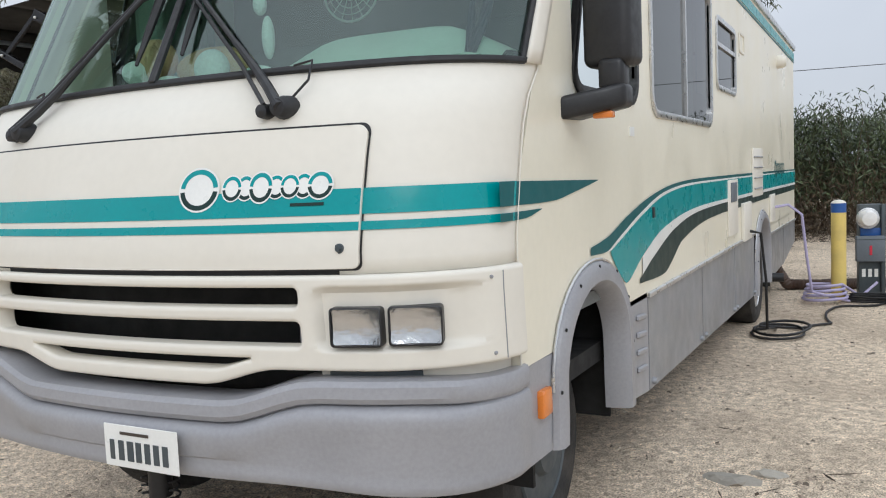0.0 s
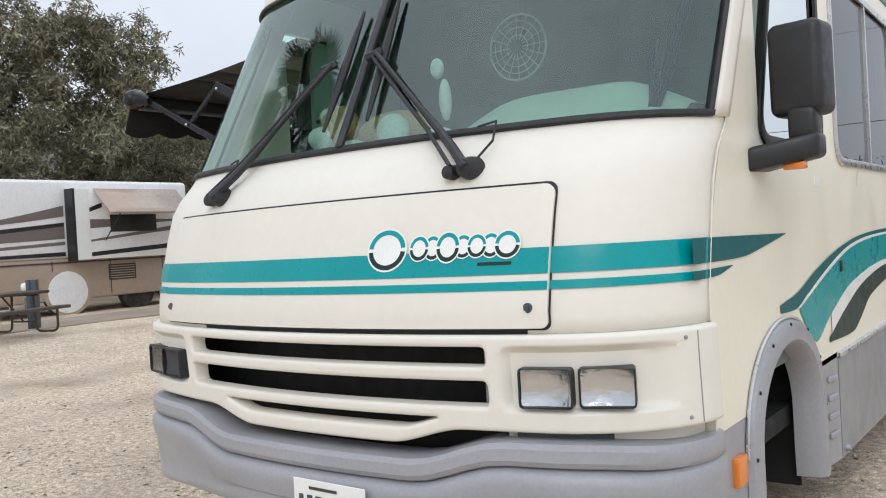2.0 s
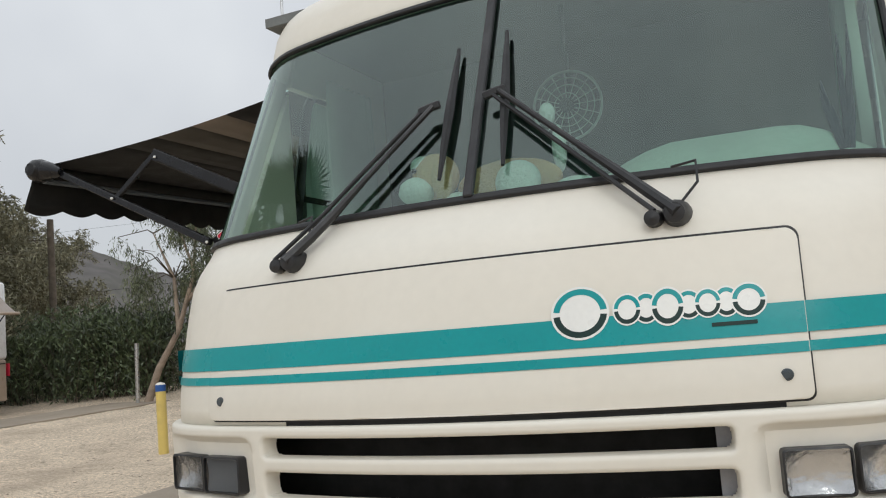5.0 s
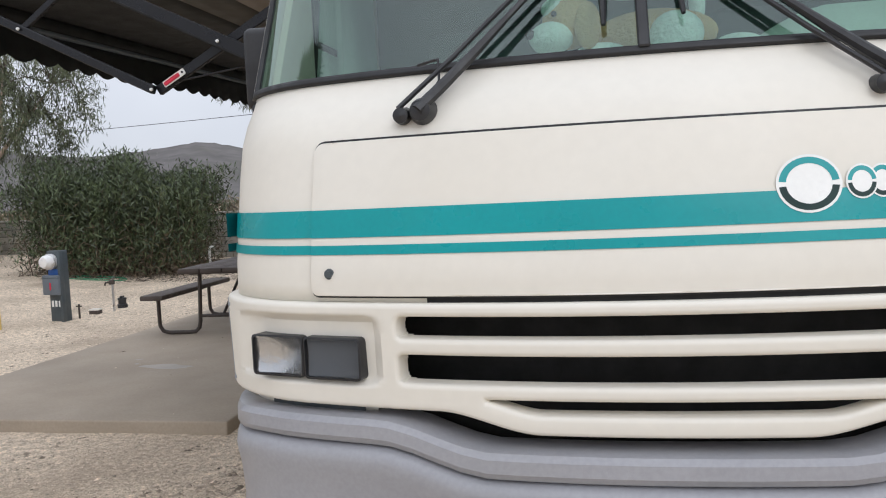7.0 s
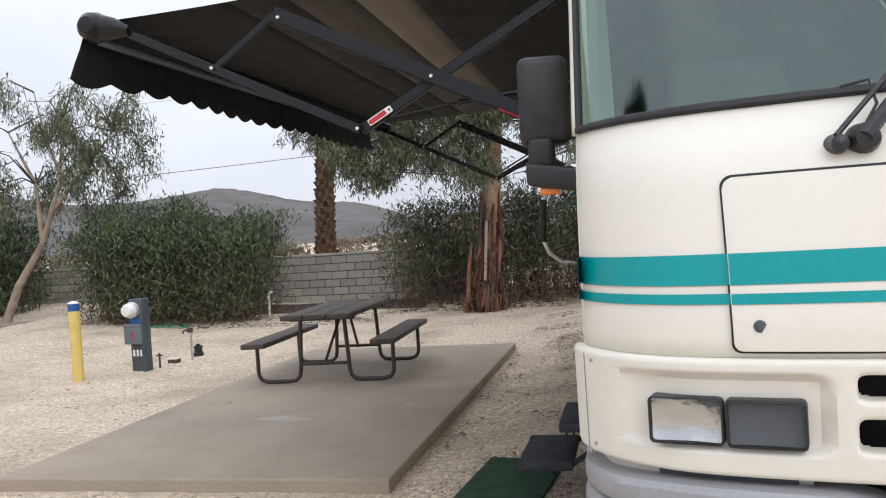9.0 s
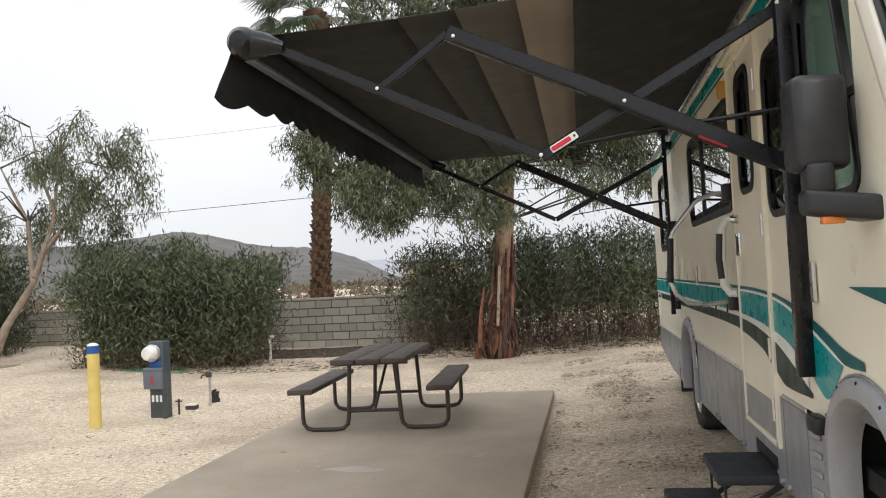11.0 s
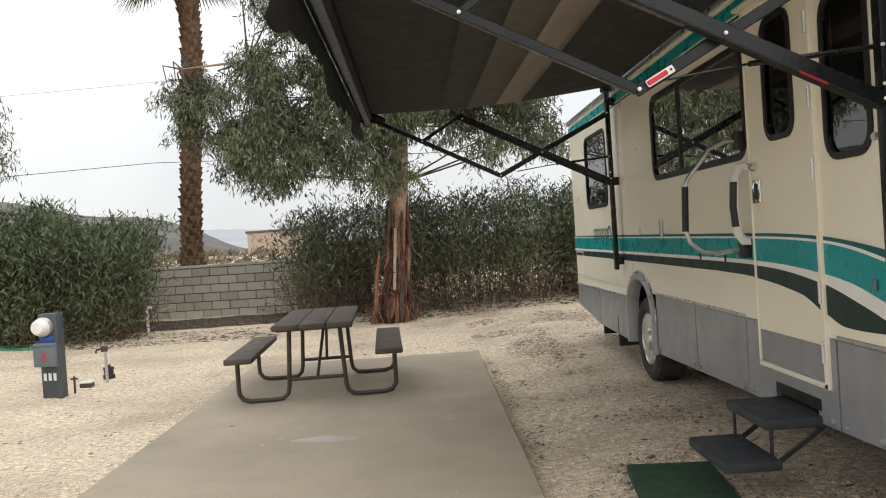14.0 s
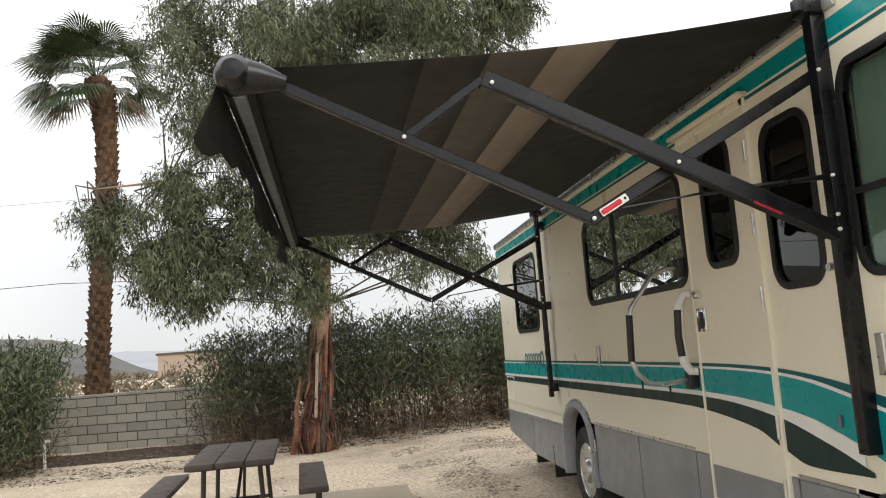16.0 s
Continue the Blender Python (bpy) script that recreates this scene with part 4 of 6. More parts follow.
def skirts():
    for s in (-1, 1):
        # fender ahead of the front wheel, and the louvred one behind it
        f = panel(s, [(0.503, 0.612), (0.74, 0.605), (0.735, 0.78), (0.76, 0.93), (0.60, 0.93), (0.503, 0.93)], "fender", GREY)
        part("side_marker", box(bmesh.new(), s * HALF - 0.005, s * HALF + 0.022, 0.60, 0.685, 0.745, 0.835, 0.008), ORANGE, f, "amber side marker lamp")
        f2 = panel(s, [(1.66, 0.52), (2.015, 0.485), (2.015, 0.955), (1.64, 0.955), (1.66, 0.80)], "fender", GREY)
        for k in range(4):
            part("louvre", bar(bmesh.new(), (s * (HALF + 0.006), 1.80, 0.865 - 0.078 * k), (s * (HALF + 0.006), 1.95, 0.852 - 0.078 * k), 0.016, 0.026, (0, 0, 1), 0.006), GREY, f2)
        edges = [2.02, 2.47, 3.62, 4.62, 5.70] if s < 0 else [2.02, 3.35, 4.62, 5.70]
        for a, b in zip(edges, edges[1:]):
            tp = 0.945
            if s < 0 and a == 2.47:
                pts = [(a + 0.006, skirt_low(a)), (b - 0.006, skirt_low(b)), (b - 0.006, tp - 0.02), (3.41, tp - 0.02), (3.41, 0.665), (2.54, 0.665), (2.54, tp - 0.02), (a + 0.006, tp - 0.02)]
                pts = [(a + 0.006, skirt_low(a)), (2.70, skirt_low(2.7)), (2.70, 0.58), (3.22, 0.58), (3.22, skirt_low(3.22))] + pts[1:]
                panel(s, pts, "skirt_panel", SKIRT, bev=0.0)
            else:
                panel(s, [(a + 0.006, skirt_low(a)), (b - 0.006, skirt_low(b)), (b - 0.006, tp - 0.02), (a + 0.006, tp - 0.02)], "skirt_panel", SKIRT)
            for y in (a + 0.07, b - 0.07):
                lt = part("latch", lathe(bmesh.new(), [(0.0, s * 0.022), (0.014, s * 0.020), (0.018, s * 0.006), (0.018, 0.0)], (s * HALF, y, skirt_low(y) + 0.035), "x", 12), SKIRT, rv)
            if not (s < 0 and a == 2.47):
                part("skirt_rail", box(bmesh.new(), s * HALF - 0.004, s * HALF + 0.016, a, b, 0.925, 0.95, 0.005, 1), ALU, rv)
        for a, b in ((6.70, 8.10), (8.10, 9.46)):
            panel(s, [(a + 0.006, skirt_low(a)), (b - 0.006, skirt_low(b)), (b - 0.006, 0.825), (a + 0.006, 0.845)], "skirt_panel", SKIRT)
        panel(s, [(6.70, 0.85), (9.46, 0.83), (9.46, 0.935), (6.70, 0.935)], "lower_wall", SIDE, bev=0.0)
        part("skirt_rail", bar(bmesh.new(), (s * (HALF + 0.006), 6.70, 0.85), (s * (HALF + 0.006), 9.46, 0.83), 0.018, 0.022), ALU, rv)
        fl = part("mud_flap", box(bmesh.new(), s * 0.95 - 0.25, s * 0.95 + 0.2, 7.2, 7.22, 0.28, 0.6, 0.003), RUBBER, rv)
        part("rear_leg", box(bmesh.new(), s * 0.9 - 0.1, s * 0.9 + 0.1, 8.9, 8.95, 0.2, 0.6, 0.004), BLACK, rv)


skirts()
part("exhaust_pipe", tube(bmesh.new(), [(0.6, 6.9, 0.42), (1.12, 7.0, 0.40), (1.30, 7.02, 0.40)], 0.045, 14), BLACK, rv)
part("rear_bumper", box(bmesh.new(), -1.15, 1.15, 9.42, 9.58, 0.55, 0.75, 0.03), GREY, rv)


# ---- entry door ----
def door():
    a, b, z0, z1 = DOOR
    X = -HALF
    bm = bmesh.new()
    wy0, wy1, wz0, wz1 = 2.79, 3.10, 2.0, 2.62
    ys, zs = [a + 0.006, wy0, wy1, b - 0.006], [0.885, wz0, wz1, z1 - 0.006]
    for i in range(3):
        for j in range(3):
            if i == 1 and j == 1:
                continue
            bm.faces.new([bm.verts.new((X - 0.008, y, z)) for y, z in ((ys[i], zs[j]), (ys[i], zs[j + 1]), (ys[i + 1], zs[j + 1]), (ys[i + 1], zs[j]))])
    bmesh.ops.remove_doubles(bm, verts=bm.verts, dist=0.0005)
    d = part("door", bm, SIDE, rv, "cream entry door with a tall tinted window", smooth=False, fix=False)
    thicken(d, 0.04, -1)
    part("kick_panel", box(bmesh.new(), X - 0.008, X + 0.03, a + 0.006, b - 0.006, z0, 0.884), SKIRT, d)
    part("window_frame", ring_mesh(X - 0.008, -1, wy0, wy1, wz0, wz1, 0.07, 0.035, 0.014), RUBBER, d)
    tint_pane(-1, X + 0.002, wy0 - 0.002, wy1 + 0.002, wz0 - 0.002, wz1 + 0.002, 0.07, d)
    for nm, args in (("frame_post", (a - 0.035, a + 0.004, z0 - 0.035, z1 + 0.035)), ("frame_post", (b - 0.004, b + 0.012, z0 - 0.035, z1 + 0.035)), ("frame_rail", (a - 0.034, b + 0.011, z1 - 0.004, z1 + 0.034)), ("frame_rail", (a - 0.034, b + 0.011, z0 - 0.034, z0 - 0.004))):
        part(nm, box(bmesh.new(), X - 0.020, X + 0.02, *args, 0.004, 1), SIDE, d)
    for z in (0.80, 1.10, 1.72, 2.08, 2.45):
        part("hinge", tube(bmesh.new(), [(X - 0.026, a - 0.012, z), (X - 0.026, a - 0.012, z + 0.11)], 0.008, 8), ALU, d)
    part("latch_plate", box(bmesh.new(), X - 0.024, X - 0.006, 3.235, 3.345, 1.63, 1.765, 0.006), CHROME, d)
    part("latch_handle", box(bmesh.new(), X - 0.030, X - 0.018, 3.255, 3.30, 1.65, 1.745, 0.004), BLACK, d)
    part("lock", lathe(bmesh.new(), [(0.0, -0.05), (0.022, -0.045), (0.026, -0.02), (0.026, 0.0)], (X - 0.006, 3.30, 1.845), "x", 16), CHROME, d)
    part("drip_rail", box(bmesh.new(), X - 0.05, X, a - 0.06, b + 0.06, z1 + 0.036, z1 + 0.06, 0.006), SIDE, d)
    part("porch_lamp", box(bmesh.new(), X - 0.05, X - 0.001, 3.44, 3.53, 2.60, 2.70, 0.012), AMBERD, rv, "faded amber porch lamp")
    g = part("grab_bar", tube(bmesh.new(), [(X - 0.03, 3.50, 2.02), (X - 0.12, 3.49, 2.02), (X - 0.22, 3.48, 1.98), (X - 0.37, 3.46, 1.80), (X - 0.385, 3.46, 1.75), (X - 0.40, 3.45, 1.50), (X - 0.37, 3.46, 1.42), (X - 0.30, 3.47, 1.36), (X - 0.2, 3.48, 1.345), (X - 0.03, 3.50, 1.36)], 0.014, 10), ALU, rv, "bent aluminium grab bar with a black grip")
    part("grip", tube(bmesh.new(), [(X - 0.384, 3.46, 1.76), (X - 0.40, 3.45, 1.49)], 0.02, 12), RUBBER, g)
    for z in (2.02, 1.36):
        part("bracket", box(bmesh.new(), X - 0.06, X - 0.001, 3.45, 3.53, z - 0.055, z + 0.055, 0.008), BLACK, g)
    h = part("assist_handle", tube(bmesh.new(), [(X - 0.015, 3.43, 1.86), (X - 0.05, 3.44, 1.86), (X - 0.085, 3.44, 1.80), (X - 0.095, 3.44, 1.62), (X - 0.085, 3.44, 1.46), (X - 0.05, 3.44, 1.41), (X - 0.015, 3.43, 1.41)], 0.027, 12), WHITE, rv, "white assist handle with a dark grip")
    part("grip", tube(bmesh.new(), [(X - 0.094, 3.435, 1.77), (X - 0.104, 3.435, 1.62), (X - 0.095, 3.435, 1.50)], 0.0245, 12), BLACK, h)


door()


def small_side_fittings():
    X = -HALF
    part("cargo_hatch", ring_mesh(X, -1, 8.95, 9.38, 0.98, 1.24, 0.02, 0.012, 0.008), WHITE, rv)
    for y, z, w, h, m in ((5.35, 1.50, 0.05, 0.16, ALU), (1.72, 1.50, 0.05, 0.16, ALU), (2.06, 1.22, 0.025, 0.05, PEDLITE), (1.96, 1.86, 0.03, 0.03, ALU)):
        part("catch", box(bmesh.new(), X - 0.02, X - 0.004, y - w / 2, y + w / 2, z - h / 2, z + h / 2, 0.004, 1), m, rv)
    part("key_switch", tube(bmesh.new(), [(X, 1.94, 1.86), (X - 0.05, 1.94, 1.86)], 0.018, 12), ALU, rv)
    for y in (3.9, 4.4):
        part("clip", box(bmesh.new(), X - 0.012, X - 0.004, y - 0.008, y + 0.008, 1.27, 1.33), BLACK, rv)
    part("hose_clamp", box(bmesh.new(), X - 0.06, X, 1.66, 1.80, 0.90, 0.97, 0.015), BLACK, rv)
    # badge near the rear on both sides, and hatches on the driver's side
    for s in (-1, 1):
        o = s * (HALF + 0.0065)
        for k in range(7):
            y = 7.35 + 0.13 * k
            bm = bmesh.new()
            rr = 0.085 if k == 0 else 0.06
            rings = [[bm.verts.new((o, y + rr * f * math.cos(2 * math.pi * i / 20), 1.475 + rr * f * math.sin(2 * math.pi * i / 20))) for i in range(20)] for f in (0.66, 1)]
            for i in range(20):
                bm.faces.new((rings[0][i], rings[0][(i + 1) % 20], rings[1][(i + 1) % 20], rings[1][i]))
            part("badge_ring", bm, TEALD, rv)
    X = HALF
    v = part("refrigerator_vent", box(bmesh.new(), X, X + 0.012, 5.60, 6.24, 1.25, 1.665, 0.006), CREAM, rv)
    for k in range(4):
        part("slat", bar(bmesh.new(), (X + 0.014, 5.66, 1.32 + 0.09 * k), (X + 0.014, 6.18, 1.32 + 0.09 * k), 0.02, 0.012), SKIRT, v)
    part("cargo_hatch", box(bmesh.new(), X, X + 0.01, 4.32, 4.76, 1.02, 1.42, 0.004), CREAM, rv)
    part("hatch_vent", box(bmesh.new(), X + 0.008, X + 0.018, 4.42, 4.66, 1.26, 1.40, 0.003), PEDLITE, rv)
    part("power_inlet", box(bmesh.new(), X, X + 0.03, 4.95, 5.35, 0.93, 1.23, 0.008), CREAM, rv)
    part("water_inlet", box(bmesh.new(), X, X + 0.02, 6.78, 7.15, 0.96, 1.23, 0.008), CREAM, rv)
    part("range_vent", ring_mesh(X, 1, 4.98, 5.20, 2.40, 2.52, 0.01, 0.02, 0.01), CREAM, rv)
    part("side_lamp", lathe(bmesh.new(), [(0.0, 0.10), (0.05, 0.09), (0.07, 0.05), (0.07, 0.0)], (X, 7.62, 2.58), "x", 16), CREAM, rv)
    part("label_plate", box(bmesh.new(), X, X + 0.004, 1.77, 1.84, 1.665, 1.705), WHITE, rv)
    part("catch", box(bmesh.new(), X, X + 0.012, 2.13, 2.16, 1.29, 1.34, 0.003), BLACK, rv)


small_side_fittings()


# ---- mirrors, wipers, roof fittings ----
def mirror(s):
    Xw = s * HALF
    bm = bmesh.new()
    # a wedge that widens towards the wall and rises to the stalk
    lo = [bm.verts.new((Xw + s * x, y, z)) for x, y, z in ((-0.01, 0.90, 1.695), (-0.01, 1.12, 1.70), (0.20, 1.10, 1.735), (0.20, 0.99, 1.735))]
    hi = [bm.verts.new((Xw + s * x, y, z)) for x, y, z in ((-0.01, 0.90, 1.775), (-0.01, 1.12, 1.79), (0.20, 1.10, 1.815), (0.20, 0.99, 1.815))]
    bm.faces.new(lo), bm.faces.new(hi)
    for k in range(4):
        bm.faces.new((lo[k], lo[(k + 1) % 4], hi[(k + 1) % 4], hi[k]))
    bmesh.ops.bevel(bm, geom=list(bm.edges), offset=0.018, segments=3, profile=0.5, affect="EDGES")
    m = part("mirror_arm", bm, BLACK, rv)
    part("mirror_stalk", box(bmesh.new(), Xw + s * 0.145 - 0.045, Xw + s * 0.145 + 0.045, 1.0, 1.10, 1.79, 1.90, 0.02, 3), BLACK, m)
    rot = Matrix.Translation((Xw + s * 0.135, 1.10, 2.03)) @ Matrix.Rotation(radians(-8 * s), 4, "Z")
    hd = part("mirror_head", box(bmesh.new(), -0.088, 0.088, -0.085, 0.06, -0.155, 0.155, 0.032, 4, rot), BLACK, m, "large black mirror housing")
    part("mirror_glass", box(bmesh.new(), -0.072, 0.072, 0.055, 0.064, -0.135, 0.135, 0.003, 1, rot), CHROME, hd)
    part("turn_lamp", box(bmesh.new(), Xw + s * 0.12 - 0.035, Xw + s * 0.12 + 0.035, 0.985, 1.02, 1.698, 1.722, 0.005), ORANGE, m, "orange turn lamp")


mirror(-1), mirror(1)


def wiper(xb, zb, xt, zt, blade_top, blade_low):
    def P(x, z, o):
        return front_point(x, z, o)
    w = part("wiper", lathe(bmesh.new(), [(0.0, -0.05), (0.026, -0.045), (0.035, -0.015), (0.037, 0.02)], P(xb, zb, 0.01), "y", 16), BLACK, rv, "black pantograph wiper")
    part("pivot_cover", lathe(bmesh.new(), [(0.0, -0.04), (0.02, -0.035), (0.026, 0.02)], P(xb - 0.055, zb - 0.008, 0.01), "y", 14), BLACK, w)
    up_ = [P(xb + (xt - xb) * t, zb + (zt - zb) * t, 0.055) for t in (0, 0.15, 0.3, 0.5, 0.75, 1)]
    part("arm", tube(bmesh.new(), up_[:4], [0.017, 0.016, 0.014, 0.010], 8), BLACK, w)
    part("arm", tube(bmesh.new(), up_[2:], 0.009, 8), BLACK, w)
    part("link_arm", tube(bmesh.new(), [P(xb - 0.055 + (xt - 0.03 - xb + 0.055) * t, zb + 0.01 + (zt - 0.01 - zb) * t, 0.05) for t in (0, 0.3, 0.6, 1)], 0.007, 8), BLACK, w)
    part("head_link", bar(bmesh.new(), P(xt - 0.05, zt - 0.01, 0.05), P(xt + 0.02, zt + 0.005, 0.05), 0.02, 0.025), BLACK, w)
    bl = [P(blade_low[0] + (blade_top[0] - blade_low[0]) * t, blade_low[1] + (blade_top[1] - blade_low[1]) * t, 0.022) for t in (0, 0.25, 0.5, 0.75, 1)]
    part("blade", tube(bmesh.new(), bl, [0.006, 0.013, 0.017, 0.013, 0.006], 6), RUBBER, w)
    pts = [P(xb + 0.01, zb + 0.03, 0.02), P(xb + 0.045, zb + 0.08, 0.05), P(xb + 0.04, zb + 0.14, 0.06), P(xb - 0.02, zb + 0.13, 0.05)]
    part("washer_tube", tube(bmesh.new(), pts, 0.004, 6), BLACK, w)


wiper(0.612, 1.742, 0.10, 2.205, (0.092, 2.44), (0.13, 1.955))
wiper(-0.53, 1.742, -0.115, 2.195, (-0.072, 2.41), (-0.068, 1.94))


def roof_fittings():
    for x in (-1.08, -0.155, 0.0, 0.155, 1.08):
        y = front_y(x, 2.96) + 0.03
        part("clearance_lamp", lathe(bmesh.new(), [(0.045, -0.01), (0.045, 0.012), (0.036, 0.032), (0.018, 0.043), (0.0, 0.045)], (x, y, 2.968), "z", 16), AMBERD, rv, "faded amber clearance lamp")
    a = part("whip_antenna", tube(bmesh.new(), [(-1.08, 0.98, 2.86), (-1.08, 0.99, 3.72)], 0.006, 8), ALU, rv)
    part("antenna_tip", tube(bmesh.new(), [(-1.08, 0.99, 3.65), (-1.08, 0.99, 3.74)], 0.011, 8), BLACK, a)
    b = part("radio_antenna", tube(bmesh.new(), [(1.26, 4.4, 2.86), (1.26, 4.4, 3.75)], 0.008, 8), BLACK, rv)
    part("antenna_coil", tube(bmesh.new(), [(1.26, 4.4, 3.35), (1.26, 4.4, 3.62)], 0.028, 12), BLACK, b)
    part("antenna_bracket", box(bmesh.new(), 1.20, 1.30, 4.34, 4.46, 2.84, 2.88, 0.006), ALU, b)
    part("cap_bracket", box(bmesh.new(), 1.15, 1.24, 1.05, 1.14, 2.80, 2.88, 0.015), BLACK, rv)


roof_fittings()


# ---- inside the cab ----
def interior():
    rows = []
    for k in range(9):
        t = k / 8
        rows.append([(x, front_y(x, 1.86) + 0.02 + 0.75 * t - 0.3 * t * (x / HALF) ** 2, 1.845 + 0.02 * math.sin(t * 3) + 0.15 * smooth01((0.55 - abs(x - 0.72)) / 0.40) * smooth01((t - 0.1) / 0.35)) for x in span(-1.1, 1.1, 36)])
    part("dashboard", grid(bmesh.new(), rows), VINYLG, rv)
    part("dash_front", box(bmesh.new(), -1.1, 1.1, 0.80, 0.86, 1.1, 1.86, 0.02), VINYLG, rv)
    part("steering_wheel", tube(bmesh.new(), [(0.60 + 0.22 * math.cos(k * math.pi / 12), 1.02 - 0.10 * math.sin(k * math.pi / 12), 1.84 + 0.17 * math.sin(k * math.pi / 12)) for k in range(24)], 0.016, 8, closed=True), BLACK, rv)
    fan = part("round_fan", tube(bmesh.new(), [(0.02 + 0.15 * math.cos(k * math.pi / 16), 1.45, 2.40 + 0.15 * math.sin(k * math.pi / 16)) for k in range(32)], 0.006, 6, closed=True), WHITE, rv, "round pale fan guard behind the windscreen")
    for r in (0.055, 0.09, 0.12):
        part("guard_ring", tube(bmesh.new(), [(0.02 + r * math.cos(k * math.pi / 16), 1.445, 2.40 + r * math.sin(k * math.pi / 16)) for k in range(32)], 0.0025, 5, closed=True), WHITE, fan)
    for k in range(16):
        a = k * math.pi / 8
        part("guard_wire", tube(bmesh.new(), [(0.02 + 0.03 * math.cos(a), 1.445, 2.40 + 0.03 * math.sin(a)), (0.02 + 0.15 * math.cos(a), 1.45, 2.40 + 0.15 * math.sin(a))], 0.002, 5), WHITE, fan)
    for k in range(4):
        a = k * math.pi / 2 + 0.4
        part("fan_blade", grid(bmesh.new(), [[(0.02 + r * math.cos(a + w), 1.46 + 0.02 * w, 2.40 + r * math.sin(a + w)) for w in (-0.1, 0.25, 0.6)] for r in (0.03, 0.08, 0.13)]), SEATF, fan)
    part("fan_hub", lathe(bmesh.new(), [(0.0, -0.03), (0.03, -0.025), (0.035, 0.03), (0.0, 0.04)], (0.02, 1.45, 2.40), "y", 14), SEATF, fan)
    part("fan_bracket", tube(bmesh.new(), [(0.02, 1.48, 2.40), (0.02, 1.5, 2.6), (0.02, 1.5, 2.87)], 0.010, 8), SEATF, fan)
    part("lining", box(bmesh.new(), -1.15, 1.15, 2.0, 2.05, 0.8, 2.9, 0.0), SEATF, rv)
    part("headliner", box(bmesh.new(), -1.15, 1.15, 0.95, 2.0, 2.86, 2.90), SEATF, rv)
    part("cab_floor", box(bmesh.new(), -1.15, 1.15, 0.5, 2.0, 1.0, 1.05), SEATF, rv)
    for x in (-0.62, 0.62):
        st = part("seat", box(bmesh.new(), x - 0.25, x + 0.25, 1.35, 1.85, 1.45, 1.6, 0.05, 3), SEATF, rv)
        part("seat_back", box(bmesh.new(), x - 0.25, x + 0.25, 1.78, 1.92, 1.55, 2.25, 0.05, 3), SEATF, st)
    for x, y0, y1 in ((-1.13, 1.38, 1.80), (1.10, 1.16, 1.6)):
        rows = [[(x + (0.03 + 0.02 * t) * math.sin(i * 1.25), y0 + (y1 - y0) * i / 40, 2.72 - 0.95 * t) for i in range(41)] for t in (0, 0.5, 1)]
        part("curtain", grid(bmesh.new(), rows), CURTAIN, rv)
    for X, (a, b, c, d) in ((-1, WIN_P["narrow_window"]), (-1, WIN_P["rear_window"]), (-1, WIN_P["lounge_window"]), (1, WIN_D["galley_window"]), (1, WIN_D["lounge_window"])):
        part("blind", box(bmesh.new(), X * (HALF - 0.12) - 0.004, X * (HALF - 0.12) + 0.004, a - 0.05, b + 0.05, c - 0.05, d + 0.05), SEATF if X < 0 else CURTAIN, rv)
    part("door_well", box(bmesh.new(), -0.9, -0.88, 2.5, 3.45, 0.8, 2.8), SEATF, rv)


interior()


def ball(bm, c, r, sx=1, sy=1, sz=1, m=None):
    mm = Matrix.Translation(c) @ (m or Matrix()) @ Matrix.Diagonal((sx, sy, sz, 1))
    bmesh.ops.create_uvsphere(bm, u_segments=18, v_segments=12, radius=r, matrix=mm)
    return bm


def plush_dog():
    d = thing("plush_dog", "tan and white plush dog lying on the dashboard", "soft toy", (RV[0] + 0.05, RV[1] + 0.02, 1.872))
    d.scale = (0.92, 0.92, 0.92)
    bm = bmesh.new()
    ball(bm, (0.02, 0.50, 0.075), 0.10, 1.9, 0.8, 0.80)
    ball(bm, (-0.23, 0.45, 0.125), 0.085, 1.0, 0.9, 0.95)
    part("body", bm, TAN, d)
    bm = bmesh.new()
    ball(bm, (-0.285, 0.40, 0.075), 0.058, 1.15, 1, 0.85)
    ball(bm, (-0.27, 0.43, 0.165), 0.045, 1.0, 0.8, 0.8)
    part("muzzle", bm, MINT, d, "white plush muzzle")
    for c, r, k in (((0.08, 0.415, 0.06), 0.088, (0.9, 0.5, 0.8)), ((-0.14, 0.41, 0.025), 0.05, (1.5, 0.8, 0.55)), ((0.26, 0.46, 0.03), 0.045, (1.5, 0.8, 0.6)), ((-0.33, 0.42, 0.012), 0.03, (1.6, 0.9, 0.5))):
        part("paw", ball(bmesh.new(), c, r, *k), MINT, d)
    part("ear", ball(bmesh.new(), (-0.175, 0.375, 0.10), 0.052, 0.75, 0.5, 1.35), TAN, d)
    part("nose", ball(bmesh.new(), (-0.342, 0.375, 0.085), 0.015, 1.2, 1, 0.9), DARK, d)
    part("eye", ball(bmesh.new(), (-0.272, 0.365, 0.14), 0.009), DARK, d)
    t = thing("plush_toy", "small pale plush toy hanging inside the windscreen", "soft toy", (RV[0], RV[1], 1.95))
    bm = bmesh.new()
    ball(bm, (0.20, 0.62, 0.10), 0.03, 0.8, 0.8, 2.6)
    ball(bm, (0.17, 0.62, 0.22), 0.03, 0.9, 0.8, 1.3)
    part("body", bm, MINT, t)


plush_dog()


